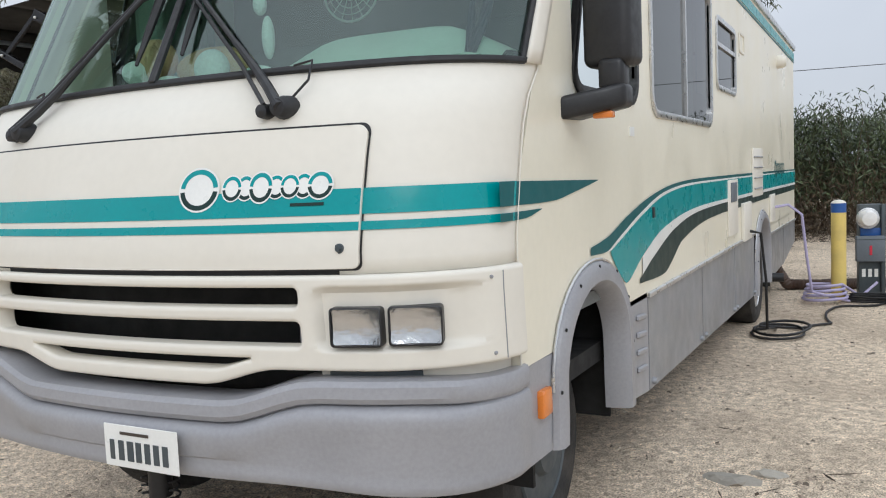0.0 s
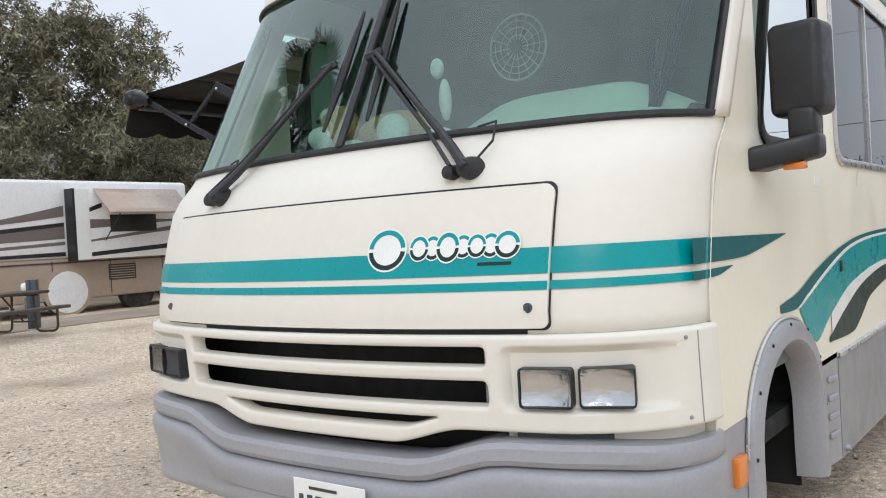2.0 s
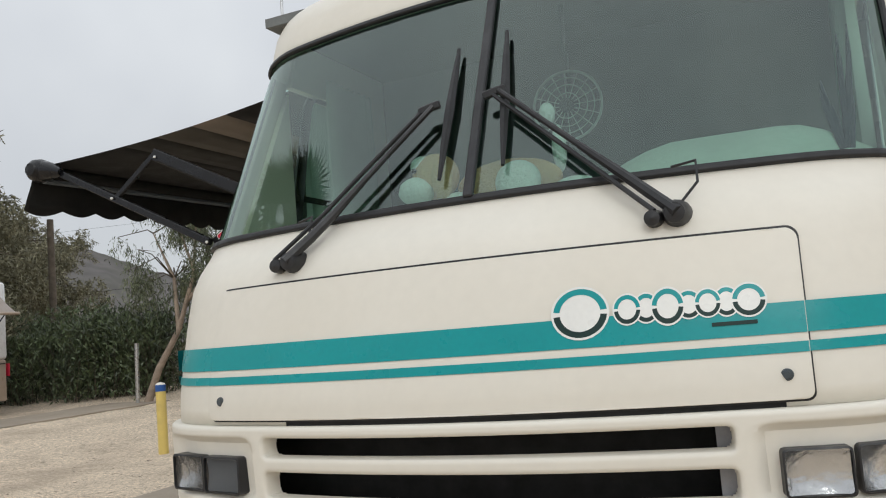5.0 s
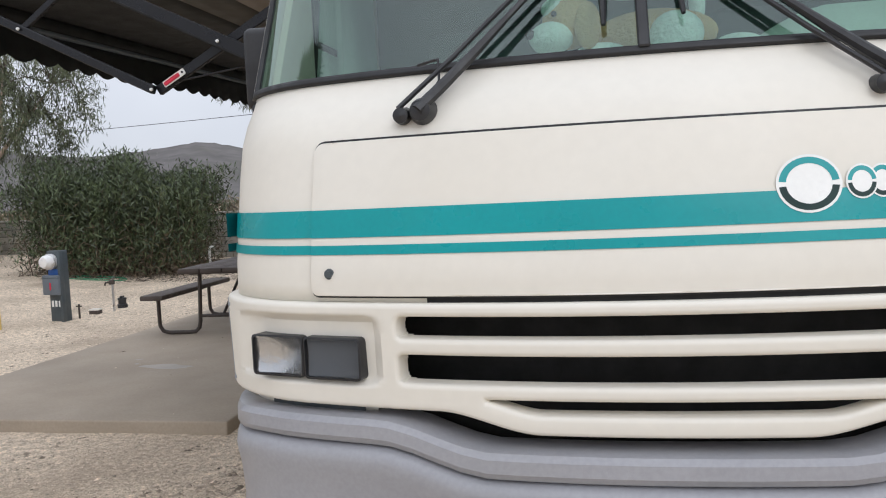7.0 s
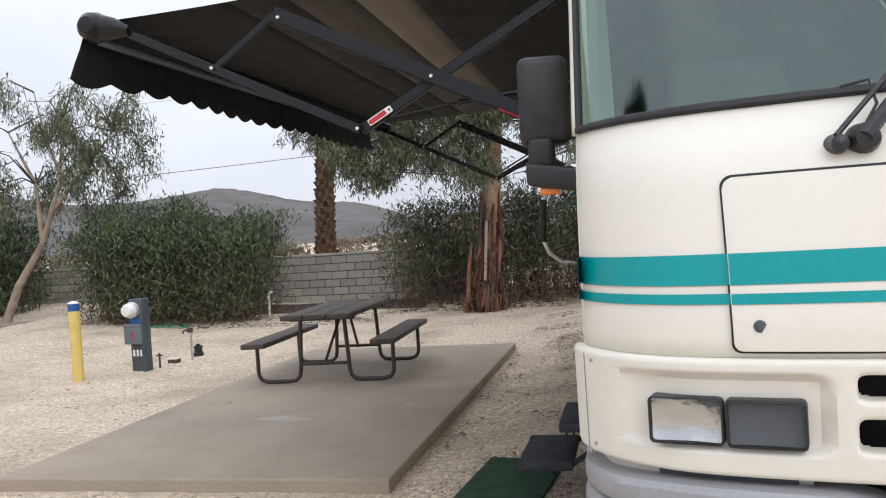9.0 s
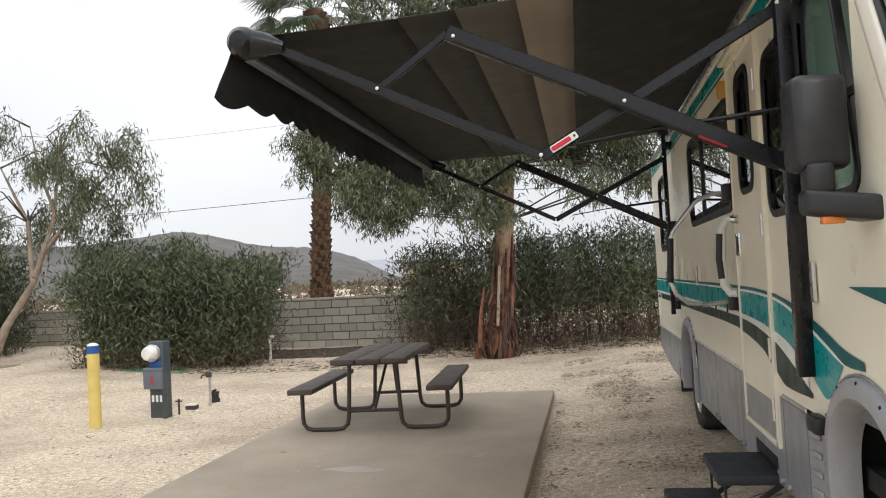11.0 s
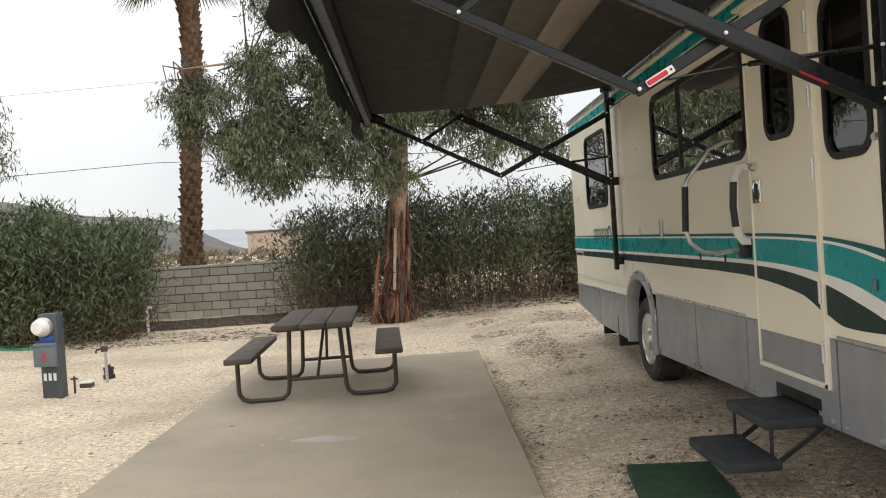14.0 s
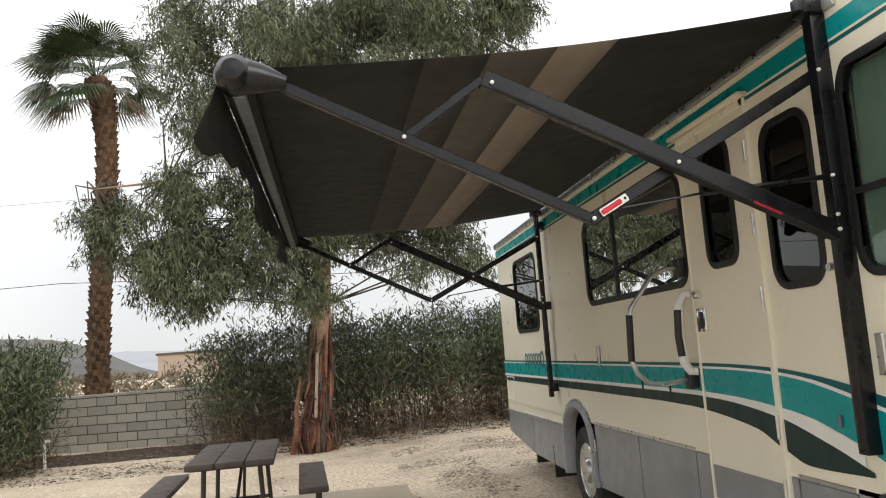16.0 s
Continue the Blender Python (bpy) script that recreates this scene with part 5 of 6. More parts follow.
def dried_stalks():
    """A tuft of thin dark stalks standing at the end of the dashboard."""
    rnd = np.random.RandomState(77)
    t = thing("dried_stalks", "dark dried stalks standing on the dashboard by the windscreen", "dried plant", (RV[0] + 1.03, RV[1] + 0.53, 1.87))
    for k in range(9):
        h, a = (0.46, 0.43, 0.30, 0.27, 0.24, 0.2, 0.18, 0.16, 0.14)[k], rnd.uniform(-0.10, 0.10)
        pts = [(0.012 * (k % 3 - 1), 0.01 * (k % 2), 0), (a * 0.3, 0.02 + h * 0.24, h * 0.4), (a * 0.5, 0.02 + h * 0.46, h * 0.75), (a * 0.6, 0.02 + h * 0.62, h)]
        part("stalk", tube(bmesh.new(), pts, [0.004, 0.009, 0.008, 0.002], 6), STALK, t)
    part("foot", lathe(bmesh.new(), [(0.0, 0.0), (0.045, 0.0), (0.05, 0.03), (0.0, 0.04)], (0, 0, -0.01), "z", 14), VINYLG, t)


dried_stalks()


# ---- awning ----
aw = thing("awning", "extended black and tan fabric awning with folding arms", "awning", (-3.505, 3.84, 0), rz=0.3)
Y1 = 4.96


def reach(y):
    """How far the roller stands out, a little farther at the rear end."""
    return 2.335 + 0.07 * y / Y1


def awning():
    bands = [(0.0, 0.37, FABRIC), (0.37, 0.475, FABRIC3), (0.475, 0.59, FABRIC2), (0.59, 0.70, FABRIC4), (0.70, 1.0, FABRIC)]

    def at(t, y):
        lift = 0.06 * (y / Y1) * t
        return (0.03 - (reach(y) + 0.04) * t, y, 2.935 - 0.19 * t - 0.05 * math.sin(math.pi * t) - 0.015 * math.sin(math.pi * y / Y1) * math.sin(math.pi * t) + 0.02 * (y / Y1) + lift)
    for a, b, m in bands:
        n = max(2, int((b - a) * 30))
        rows = [[at(a + (b - a) * k / n, y) for y in span(-0.02, Y1, 16)] for k in range(n + 1)]
        ob = part("fabric", grid(bmesh.new(), rows), m, aw)
        thicken(ob, 0.002, 0)
    RX0, RX1, RZ0, RZ1 = -reach(0) - 0.02, -reach(Y1) - 0.02, 2.715, 2.795
    part("roller", tube(bmesh.new(), [(RX0, -0.02, RZ0), (RX1, Y1 + 0.05, RZ1)], 0.058, 20), FABRIC, aw)
    # scalloped valance
    n, drop = 180, 0.25
    rows = []
    for f in (0.0, 0.35, 0.7, 1.0):
        row = []
        for k in range(n + 1):
            y = -0.02 + (Y1 + 0.04) * k / n
            sc = 0.035 * abs(math.sin(math.pi * k / 9)) * f
            flare = 0.07 * f * smooth01(1 - y / 0.35)
            row.append((-reach(y) - 0.082 - flare - 0.03 * math.sin(f * 2 + y * 3) * f, y, 2.70 + 0.08 * y / Y1 - (drop - 0.035) * f - sc))
        rows.append(row)
    thicken(part("valance", grid(bmesh.new(), rows), FABRIC, aw), 0.002, 0)
    part("lead_rail", bar(bmesh.new(), (RX0 + 0.01, 0, 2.655), (RX1 + 0.01, Y1, 2.735), 0.05, 0.028, (0, 0, 1), 0.006), PEDLITE, aw)
    for y, sgn, rx, rz in ((-0.02, -1, RX0, RZ0), (Y1 + 0.04, 1, RX1, RZ1)):
        part("end_cap", lathe(bmesh.new(), [(0.0, sgn * 0.085), (0.04, sgn * 0.08), (0.066, sgn * 0.05), (0.078, 0.0), (0.074, -sgn * 0.04), (0.05, -sgn * 0.05)], (rx, y, rz + 0.005), "y", 24), ARM, aw)
        part("cap_neck", tube(bmesh.new(), [(rx, y, rz + 0.005), (rx + 0.10, y, rz - 0.01), (rx + 0.19, y, rz - 0.03)], [0.074, 0.055, 0.026], 16), ARM, aw)
    for y, zz, dx in ((0.0, 0.0, 0.0), (Y1, 0.03, 1.0)):
        foot, top, elb, tip, hi = (0.0, y, 1.985), (-1.41 - 0.09 * dx, y, 2.68 + 0.065 * dx), (-1.025 - 0.095 * dx, y, 2.10 + zz), (-2.20 - 0.18 * dx, y, 2.685 + 0.09 * dx), (0.0, y, 2.66 + zz)
        lnk = Vector(elb).lerp(Vector(tip), 0.605)
        a1 = part("main_arm", bar(bmesh.new(), foot, top, 0.05, 0.07), ARM, aw)
        # raised near-black strip draws the groove, its shade held in the colour
        part("arm_groove", bar(bmesh.new(), Vector(foot) + Vector((-0.05, 0, -0.012)), Vector(top) + Vector((0.03, 0, -0.042)), 0.056, 0.014), DARK, a1)
        a2 = part("brace_arm", bar(bmesh.new(), Vector(hi) + Vector((0, 0.04, 0)), Vector(elb) + Vector((0, 0.04, 0)), 0.028, 0.05), ARM, aw)
        a3 = part("fore_arm", bar(bmesh.new(), elb, tip, 0.04, 0.042), ARM, aw)
        part("arm_edge", bar(bmesh.new(), Vector(elb) + Vector((0, -0.001, 0.020)), Vector(tip) + Vector((0, -0.001, 0.020)), 0.02, 0.006), PEDLITE, a3)
        part("link_arm", bar(bmesh.new(), top, lnk, 0.022, 0.035), ARM, aw)
        part("wall_rail", box(bmesh.new(), -0.028, 0.042 - 0.03 * dx, y - 0.032, y + 0.032, 1.11, 2.96, 0.004), ARM, aw)
        if dx:
            for zb in (1.2, 2.0, 2.8):
                part("rail_packer", box(bmesh.new(), 0.01, 0.075, y - 0.02, y + 0.02, zb - 0.04, zb + 0.04, 0.004), ARM, aw)
        part("rail_bracket", box(bmesh.new(), -0.06, 0.04, y - 0.05, y + 0.05, 2.90, 2.985, 0.008), ARM, aw)
        part("gas_strut", tube(bmesh.new(), [(-0.02, y + 0.03, 2.225 + zz), (-0.32, y + 0.03, 2.20 + zz), (-0.55, y + 0.03, 2.185 + zz)], 0.012, 8), ARM, aw)
        part("strut_rod", tube(bmesh.new(), [(-0.55, y + 0.03, 2.185 + zz), (-0.95, y + 0.03, 2.135 + zz)], 0.005, 8), ARM, aw)
        d = (Vector(hi) - Vector(elb)).normalized()
        p = Vector(elb) + Vector((0, 0.022, 0)) + d * 0.05
        if not dx:
            off = Vector((0, -0.006, 0))
            part("warning_label", bar(bmesh.new(), p + off, p + off + d * 0.13, 0.004, 0.032), WHITE, a2, "red and white warning label")
            part("label_band", bar(bmesh.new(), p + off * 1.6 + d * 0.004, p + off * 1.6 + d * 0.098, 0.004, 0.020), RED, a2)
            part("label_mark", bar(bmesh.new(), p + off * 1.6 + d * 0.112, p + off * 1.6 + d * 0.122, 0.004, 0.012), BLACK, a2)
            d2 = (Vector(top) - Vector(foot)).normalized()
            q = Vector(foot) + Vector((0, -0.027, -0.035)) + d2 * 0.28
            part("warning_label", bar(bmesh.new(), q, q + d2 * 0.13, 0.004, 0.010), RED, a1)
        for c in ((-0.66 - 0.03 * dx, 2.305), (top[0] + 0.03, top[2] - 0.025 - zz), (elb[0], 2.10), (lnk.x, lnk.z - zz), (-0.02, 2.0), (-0.02, 2.66), (-0.02, 2.22), (-0.02, 2.06)):
            part("rivet", lathe(bmesh.new(), [(0.0, -0.040), (0.007, -0.038), (0.009, -0.030)], (c[0], y, c[1] + zz), "y", 10), WHITE, aw)


awning()


# ---- entry steps and mat ----
def steps():
    st = thing("folding_step", "black folding entry step with two rubber treads", "step", (RV[0], RV[1], 0))
    part("upper_tread", box(bmesh.new(), -1.50, -1.13, 2.66, 3.22, 0.455, 0.51, 0.014), STEP, st)
    part("lower_tread", box(bmesh.new(), -1.73, -1.43, 2.62, 3.22, 0.255, 0.31, 0.014), STEP, st)
    for y in (2.68, 3.20):
        part("leg", bar(bmesh.new(), (-1.46, y, 0.46), (-1.46, y, 0.28), 0.03, 0.012, (1, 0, 0)), BLACK, st)
        part("leg", bar(bmesh.new(), (-1.16, y, 0.47), (-1.45, y, 0.27), 0.012, 0.03), BLACK, st)
        part("leg", bar(bmesh.new(), (-1.02, y, 0.62), (-1.18, y, 0.46), 0.012, 0.04), BLACK, st)
    part("step_housing", box(bmesh.new(), -1.20, -0.85, 2.66, 3.22, 0.53, 0.60, 0.01), DARK, st)


steps()


def turf_mat():
    bm = bmesh.new()
    m = Matrix.Translation((-4.10, 5.05, 0.075)) @ Matrix.Rotation(radians(-6), 4, "Z")
    box(bm, -0.25, 0.25, -0.42, 0.42, -0.04, 0.02, 0.006, 2, m)
    solo("door_mat", bm, TURF, "green artificial turf mat on the gravel", "mat")


turf_mat()


# ---- site things ----
def bollard(x, y, h=1.02):
    b = thing("bollard", "yellow steel bollard with a blue band and pale cap", "bollard", (x, y, ground_z(x, y)), "bollards")
    part("post", tube(bmesh.new(), [(0, 0, -0.03), (0, 0, h - 0.115)], 0.072, 24), YELLOW, b)
    part("band", tube(bmesh.new(), [(0, 0, h - 0.115), (0, 0, h - 0.02)], 0.0735, 24), BLUE, b)
    part("cap", lathe(bmesh.new(), [(0.072, h - 0.02), (0.06, h - 0.002), (0.03, h + 0.012), (0.0, h + 0.015)], (0, 0, 0), "z", 20), CREAM, b)
    return b


def pedestal(x, y, rz=0):
    p = thing("power_pedestal", "dark grey utility pedestal with a round glass meter", "pedestal", (x, y, ground_z(x, y)), "pedestals", rz=rz)
    part("post", box(bmesh.new(), -0.115, 0.115, -0.05, 0.09, -0.02, 0.97, 0.008), PEDEST, p)
    part("side_flange", box(bmesh.new(), 0.095, 0.135, -0.09, -0.02, -0.01, 0.97, 0.004), PEDEST, p)
    part("blue_panel", box(bmesh.new(), -0.10, 0.10, -0.062, -0.045, 0.63, 0.72, 0.004), BLUE, p)
    b = part("breaker_box", box(bmesh.new(), -0.15, 0.125, -0.13, -0.04, 0.37, 0.64, 0.01), PEDLITE, p)
    part("lid_seam", box(bmesh.new(), -0.152, 0.127, -0.133, -0.04, 0.60, 0.608), PEDEST, b)
    part("mark", box(bmesh.new(), -0.025, 0.0, -0.1335, -0.129, 0.44, 0.54), RED, b)
    for k in range(3):
        part("number_bar", box(bmesh.new(), -0.085 + 0.06 * k, -0.05 + 0.06 * k, -0.054, -0.049, 0.20, 0.285), WHITE, p)
    m = part("meter", lathe(bmesh.new(), [(0.105, -0.05), (0.105, -0.10), (0.095, -0.11), (0.09, -0.17), (0.07, -0.205), (0.0, -0.215)], (-0.035, 0, 0.825), "y", 28), RVWHITE, p, "round pale meter dome")
    part("meter_ring", tube(bmesh.new(), [(-0.035 + 0.102 * math.cos(k * 0.3142), -0.10, 0.825 + 0.102 * math.sin(k * 0.3142)) for k in range(20)], 0.011, 8, closed=True), ALU, m)
    return p


bollard(-10.35, 9.5), bollard(-0.50, 9.6), bollard(-17.0, 7.75)
pedestal(-9.85, 10.15, -8), pedestal(-0.22, 10.1, 10), pedestal(-16.4, 8.2, -40)


def picnic_table(x, y, z, rz):
    t = thing("picnic_table", "brown picnic table with bent pipe legs and benches", "picnic table", (x, y, z), "picnic tables", rz=rz)
    for k in range(3):
        part("plank", box(bmesh.new(), -0.375 + 0.252 * k, -0.375 + 0.252 * k + 0.246, -0.92, 0.92, 0.69, 0.745, 0.012), PLANK, t)
    for s in (-1, 1):
        part("bench", box(bmesh.new(), s * 0.70 - 0.13, s * 0.70 + 0.13, -0.92, 0.92, 0.41, 0.465, 0.012), PLANK, t)
        for yy in (-0.66, 0.66):
            pts = [(s * 0.24, yy, 0.70), (s * 0.27, yy, 0.14), (s * 0.285, yy, 0.07), (s * 0.33, yy, 0.030), (s * 0.40, yy, 0.022), (s * 0.64, yy, 0.022), (s * 0.71, yy, 0.04), (s * 0.745, yy, 0.09), (s * 0.75, yy, 0.15), (s * 0.75, yy, 0.42)]
            part("leg", tube(bmesh.new(), pts, 0.022, 10), BROWN, t)
    for yy in (-0.66, 0.66):
        part("cross_bar", tube(bmesh.new(), [(-0.26, yy, 0.20), (0.26, yy, 0.20)], 0.018, 8), BROWN, t)
        part("brace", tube(bmesh.new(), [(0, yy, 0.20), (0.06, yy * 0.2, 0.69)], 0.016, 8), BROWN, t)
        part("batten", box(bmesh.new(), -0.36, 0.36, yy - 0.025, yy + 0.025, 0.66, 0.69), BROWN, t)
    return t


picnic_table(-6.60, 9.10, 0.09, 3)
picnic_table(-15.2, 6.9, 0.27, 20)


def utility_bits():
    g = thing("water_tap", "galvanised standpipe with a brass tap", "tap", (-9.55, 10.95, 0))
    part("pipe", tube(bmesh.new(), [(0, 0, -0.02), (0, 0, 0.42)], 0.018, 10), ALU, g)
    part("valve", box(bmesh.new(), -0.05, 0.03, -0.025, 0.025, 0.40, 0.47, 0.012), BROWN, g)
    part("spout", tube(bmesh.new(), [(-0.04, 0, 0.44), (-0.10, -0.02, 0.43), (-0.11, -0.02, 0.39)], 0.014, 8), BROWN, g)
    part("handle", tube(bmesh.new(), [(0.0, 0, 0.47), (0.0, 0, 0.50), (0.05, 0, 0.51)], 0.007, 6), PEDLITE, g)
    c = thing("stub_pipe", "short rusty stub pipe with a cross handle", "pipe", (-9.70, 10.35, 0))
    part("pipe", tube(bmesh.new(), [(0, 0, -0.02), (0, 0, 0.20)], 0.014, 8), BROWN, c)
    part("handle", tube(bmesh.new(), [(-0.045, 0, 0.17), (0.045, 0, 0.17)], 0.010, 8), BROWN, c)
    v = thing("valve_box", "small cream valve box lid with a brown side", "valve box", (-9.72, 10.75, 0))
    part("box", box(bmesh.new(), -0.07, 0.07, -0.06, 0.06, -0.02, 0.055, 0.008), BROWN, v)
    part("lid", box(bmesh.new(), -0.075, 0.075, -0.065, 0.065, 0.055, 0.075, 0.006), CREAM, v)
    s = thing("drain_fitting", "black plastic drain fitting on the gravel", "drain", (-9.69, 11.38, 0))
    part("collar", lathe(bmesh.new(), [(0.075, -0.01), (0.075, 0.05), (0.06, 0.06), (0.06, 0.12), (0.07, 0.125), (0.065, 0.15), (0.0, 0.15)], (0, 0, 0), "z", 16), BLACK, s)
    part("tab", box(bmesh.new(), -0.012, 0.012, -0.05, 0.05, 0.15, 0.18, 0.006), BLACK, s)
    w = thing("vent_pipe", "short white plastic pipe beside the block wall", "pipe", (-10.95, 16.7, ground_z(-10.95, 16.7)))
    part("pipe", tube(bmesh.new(), [(0, 0, -0.05), (0, 0, 0.46), (0.03, 0, 0.50), (0.09, 0, 0.50)], 0.028, 10), WHITE, w)
    pts = []
    for k in range(80):
        a = k * 0.21
        r = 0.42 + 0.12 * math.sin(k * 0.07) + 0.05 * math.sin(k * 0.5)
        x, y = -12.7 + r * 1.2 * math.cos(a), 15.2 + r * 0.6 * math.sin(a)
        pts.append((x, y, ground_z(x, y) + 0.012 + 0.012 * (k // 30)))
    solo("garden_hose", tube(bmesh.new(), pts, 0.009, 6), HOSEG, "green garden hose lying in loose loops", "hose")


utility_bits()


def hookups():
    gz = ground_z
    pts = [(-1.04, 8.98, 1.10), (-0.92, 9.0, 1.12), (-0.80, 9.02, 1.02), (-0.76, 9.05, 0.6), (-0.72, 9.1, 0.25)]
    for k in range(70):
        a = k * 0.36
        r = 0.22 - 0.0008 * k
        x, y = -0.62 + r * math.cos(a), 9.15 + 0.3 + r * math.sin(a) * 1.2
        pts.append((x, y, gz(x, y) + 0.02 + 0.0025 * k))
    pts += [(-0.3, 9.75, 0.12), (-0.15, 9.9, 0.25)]
    solo("water_hose", tube(bmesh.new(), pts, 0.014, 8), HOSE, "lilac water hose coiled beside the bollard", "hose")
    pts = [(-1.03, 7.15, 1.0), (-0.96, 7.2, 0.98), (-0.93, 7.25, 0.6), (-0.93, 7.3, 0.2)]
    for k in range(46):
        a = 2.2 + k * 0.30
        r = 0.20 + 0.10 * math.sin(k * 0.33)
        x, y = -0.80 + r * math.cos(a) + 0.001 * k, 7.62 + r * 1.3 * math.sin(a)
        pts.append((x, y, gz(x, y) + 0.016 + 0.001 * k))
    for k in range(1, 26):
        t = k / 25
        x, y = -0.8 + 0.75 * t + 0.14 * math.sin(t * 9), 7.7 + 2.2 * t + 0.12 * math.sin(t * 14)
        pts.append((x, y, gz(x, y) + 0.016))
    solo("power_cable", tube(bmesh.new(), pts, 0.012, 6), RUBBER, "black power cable looped over the gravel", "cable")
    pts = []
    for k in range(70):
        a = k * 0.32
        x, y = 0.1 + 0.45 * math.cos(a) + 0.06 * math.sin(k), 9.5 + 0.16 * math.sin(a)
        pts.append((x, y, gz(x, y) + 0.012 + 0.001 * k))
    solo("power_cable", tube(bmesh.new(), pts, 0.011, 6), RUBBER, "black cable coiled flat before the pedestal", "cable")
    pts, rs = [], []
    for k in range(160):
        t = k / 159
        x = -1.25 + 1.25 * t
        y = 10.2 + 0.5 * t + 0.06 * math.sin(t * 9)
        z = gz(x, y) + 0.06 + (0.35 * (1 - t / 0.15) if t < 0.15 else 0)
        pts.append((x, y, z)), rs.append(0.055 + 0.007 * (k % 2))
    solo("sewer_hose", tube(bmesh.new(), pts, rs, 12), SEWER, "brown ribbed sewer hose lying on the ground", "hose")


hookups()


def rock(x, y, sx, sy, h, seed):
    rnd = np.random.RandomState(seed)
    bm = bmesh.new()
    bmesh.ops.create_icosphere(bm, subdivisions=2, radius=1)
    for v in bm.verts:
        v.co *= 1 + 0.18 * rnd.normal()
        v.co = Vector((v.co.x * sx + x, v.co.y * sy + y, max(v.co.z * h, -0.03) + ground_z(x, y)))
    solo("stone", bm, BLOCK, "flat grey broken stone on the gravel", "stone", smooth=False, group="broken stones")


rock(-0.74, 4.13, 0.13, 0.07, 0.03, 1), rock(-0.58, 4.25, 0.09, 0.05, 0.02, 2)


def pad_marks():
    for x, y, w, l, a in ((-6.27, 6.73, 0.30, 0.11, -0.1), (-6.75, 7.05, 0.05, 0.02, 0.4), (-6.65, 6.85, 0.03, 0.03, 0), (-5.35, 7.15, 0.07, 0.02, 0.3), (-5.33, 7.25, 0.06, 0.02, 0.3)):
        rnd = np.random.RandomState(int(abs(x * 100)))
        bm = bmesh.new()
        vs = [bm.verts.new((x + w * math.cos(k * 0.3927) * rnd.uniform(0.6, 1.1) * math.cos(a), y + l * math.sin(k * 0.3927) * rnd.uniform(0.6, 1.1) + w * math.cos(k * 0.3927) * math.sin(a), 0.0905)) for k in range(16)]
        bm.faces.new(vs)
        solo("pale_stain", bm, CONC2, "pale scuff on the concrete pad", "stain", kind="structure", smooth=False)


pad_marks()


def leaf_cloud(n, place, direction, length, width, seed):
    """Many separate narrow leaves: place gives their roots, direction the way they point."""
    rnd = np.random.RandomState(seed)
    p = place(rnd, n)
    d = direction(rnd, p)
    d /= np.linalg.norm(d, axis=1)[:, None] + 1e-9
    s = np.cross(d, rnd.normal(size=d.shape))
    s /= np.linalg.norm(s, axis=1)[:, None] + 1e-9
    ln = (length * rnd.uniform(0.6, 1.3, len(p)))[:, None]
    w = (width * rnd.uniform(0.7, 1.2, len(p)))[:, None]
    drop = np.array([0, 0, -0.12]) * ln
    v = np.stack([p, p + d * ln * 0.45 + s * w, p + d * ln + drop, p + d * ln * 0.45 - s * w], 1).reshape(-1, 3)
    return v, [(4 * i, 4 * i + 1, 4 * i + 2, 4 * i + 3) for i in range(len(p))]


def hedge(x0, y0, x1, y1, depth, height, n, seed, label, dry=0.0, low=0.92, leaf=(0.17, 0.017)):
    h = thing("hedge", label, "hedge", (x0, y0, 0))
    L = math.hypot(x1 - x0, y1 - y0)
    ux, uy = (x1 - x0) / L, (y1 - y0) / L
    rnd = np.random.RandomState(seed)
    k = int(L * 34)
    bm = bmesh.new()
    tips = []
    for _ in range(k):
        a, b = rnd.uniform(0, L), rnd.uniform(-depth / 2, depth / 2)
        bx, by = a * ux - b * uy, a * uy + b * ux
        z0 = ground_z(x0 + bx, y0 + by)
        hh = height * (0.76 + 0.14 * noise.noise((a * 0.55, seed, 0)) + 0.10 * noise.noise((a * 1.7, seed, 5)) + 0.26 * rnd.rand() ** 1.5) * (1 - 0.16 * (abs(b) / (depth / 2)) ** 2)
        tx, ty = bx + rnd.normal() * 0.38, by + rnd.normal() * 0.38
        tube(bm, [(bx, by, z0 - 0.05), ((bx * 2 + tx) / 3, (by * 2 + ty) / 3, z0 + hh * 0.4), (tx, ty, z0 + hh)], [0.014, 0.010, 0.004], 3, caps=False)
        tips.append((bx, by, z0, tx, ty, hh))
    tagged(part("stem_mass", bm, BARKS if dry else BARKD, h, smooth=False), kind="stuff")
    tips = np.array(tips)

    def place(r, m, power=1.35):
        i = r.randint(0, len(tips), m)
        t = 1 - r.rand(m) ** power * low
        b = tips[i]
        q = np.stack([b[:, 0] + (b[:, 3] - b[:, 0]) * t, b[:, 1] + (b[:, 4] - b[:, 1]) * t, b[:, 2] + b[:, 5] * t], 1)
        q[:, :2] += r.normal(size=(m, 2)) * 0.20
        q[:, 2] += r.normal(size=m) * 0.08
        return q

    def direction(r, q):
        d = r.normal(size=q.shape) * 0.75
        d[:, 2] = np.abs(d[:, 2]) + 0.45
        return d
    v, f = leaf_cloud(n, place, direction, *leaf, seed + 1)
    tagged(raw("foliage", v, f, LEAF_O, h), kind="stuff")
    if dry:
        def low_place(r, m):
            q = place(r, m)
            q[:, 2] = q[:, 2] * r.uniform(0.02, 0.75, m) + 0.05
            return q
        v, f = leaf_cloud(int(n * dry), low_place, lambda r, q: r.normal(size=q.shape) * 0.7 + np.array([0, 0, 0.1]), 0.17, 0.009, seed + 2)
        tagged(raw("dry_foliage", v, f, LEAF_D, h), kind="stuff")
    return h


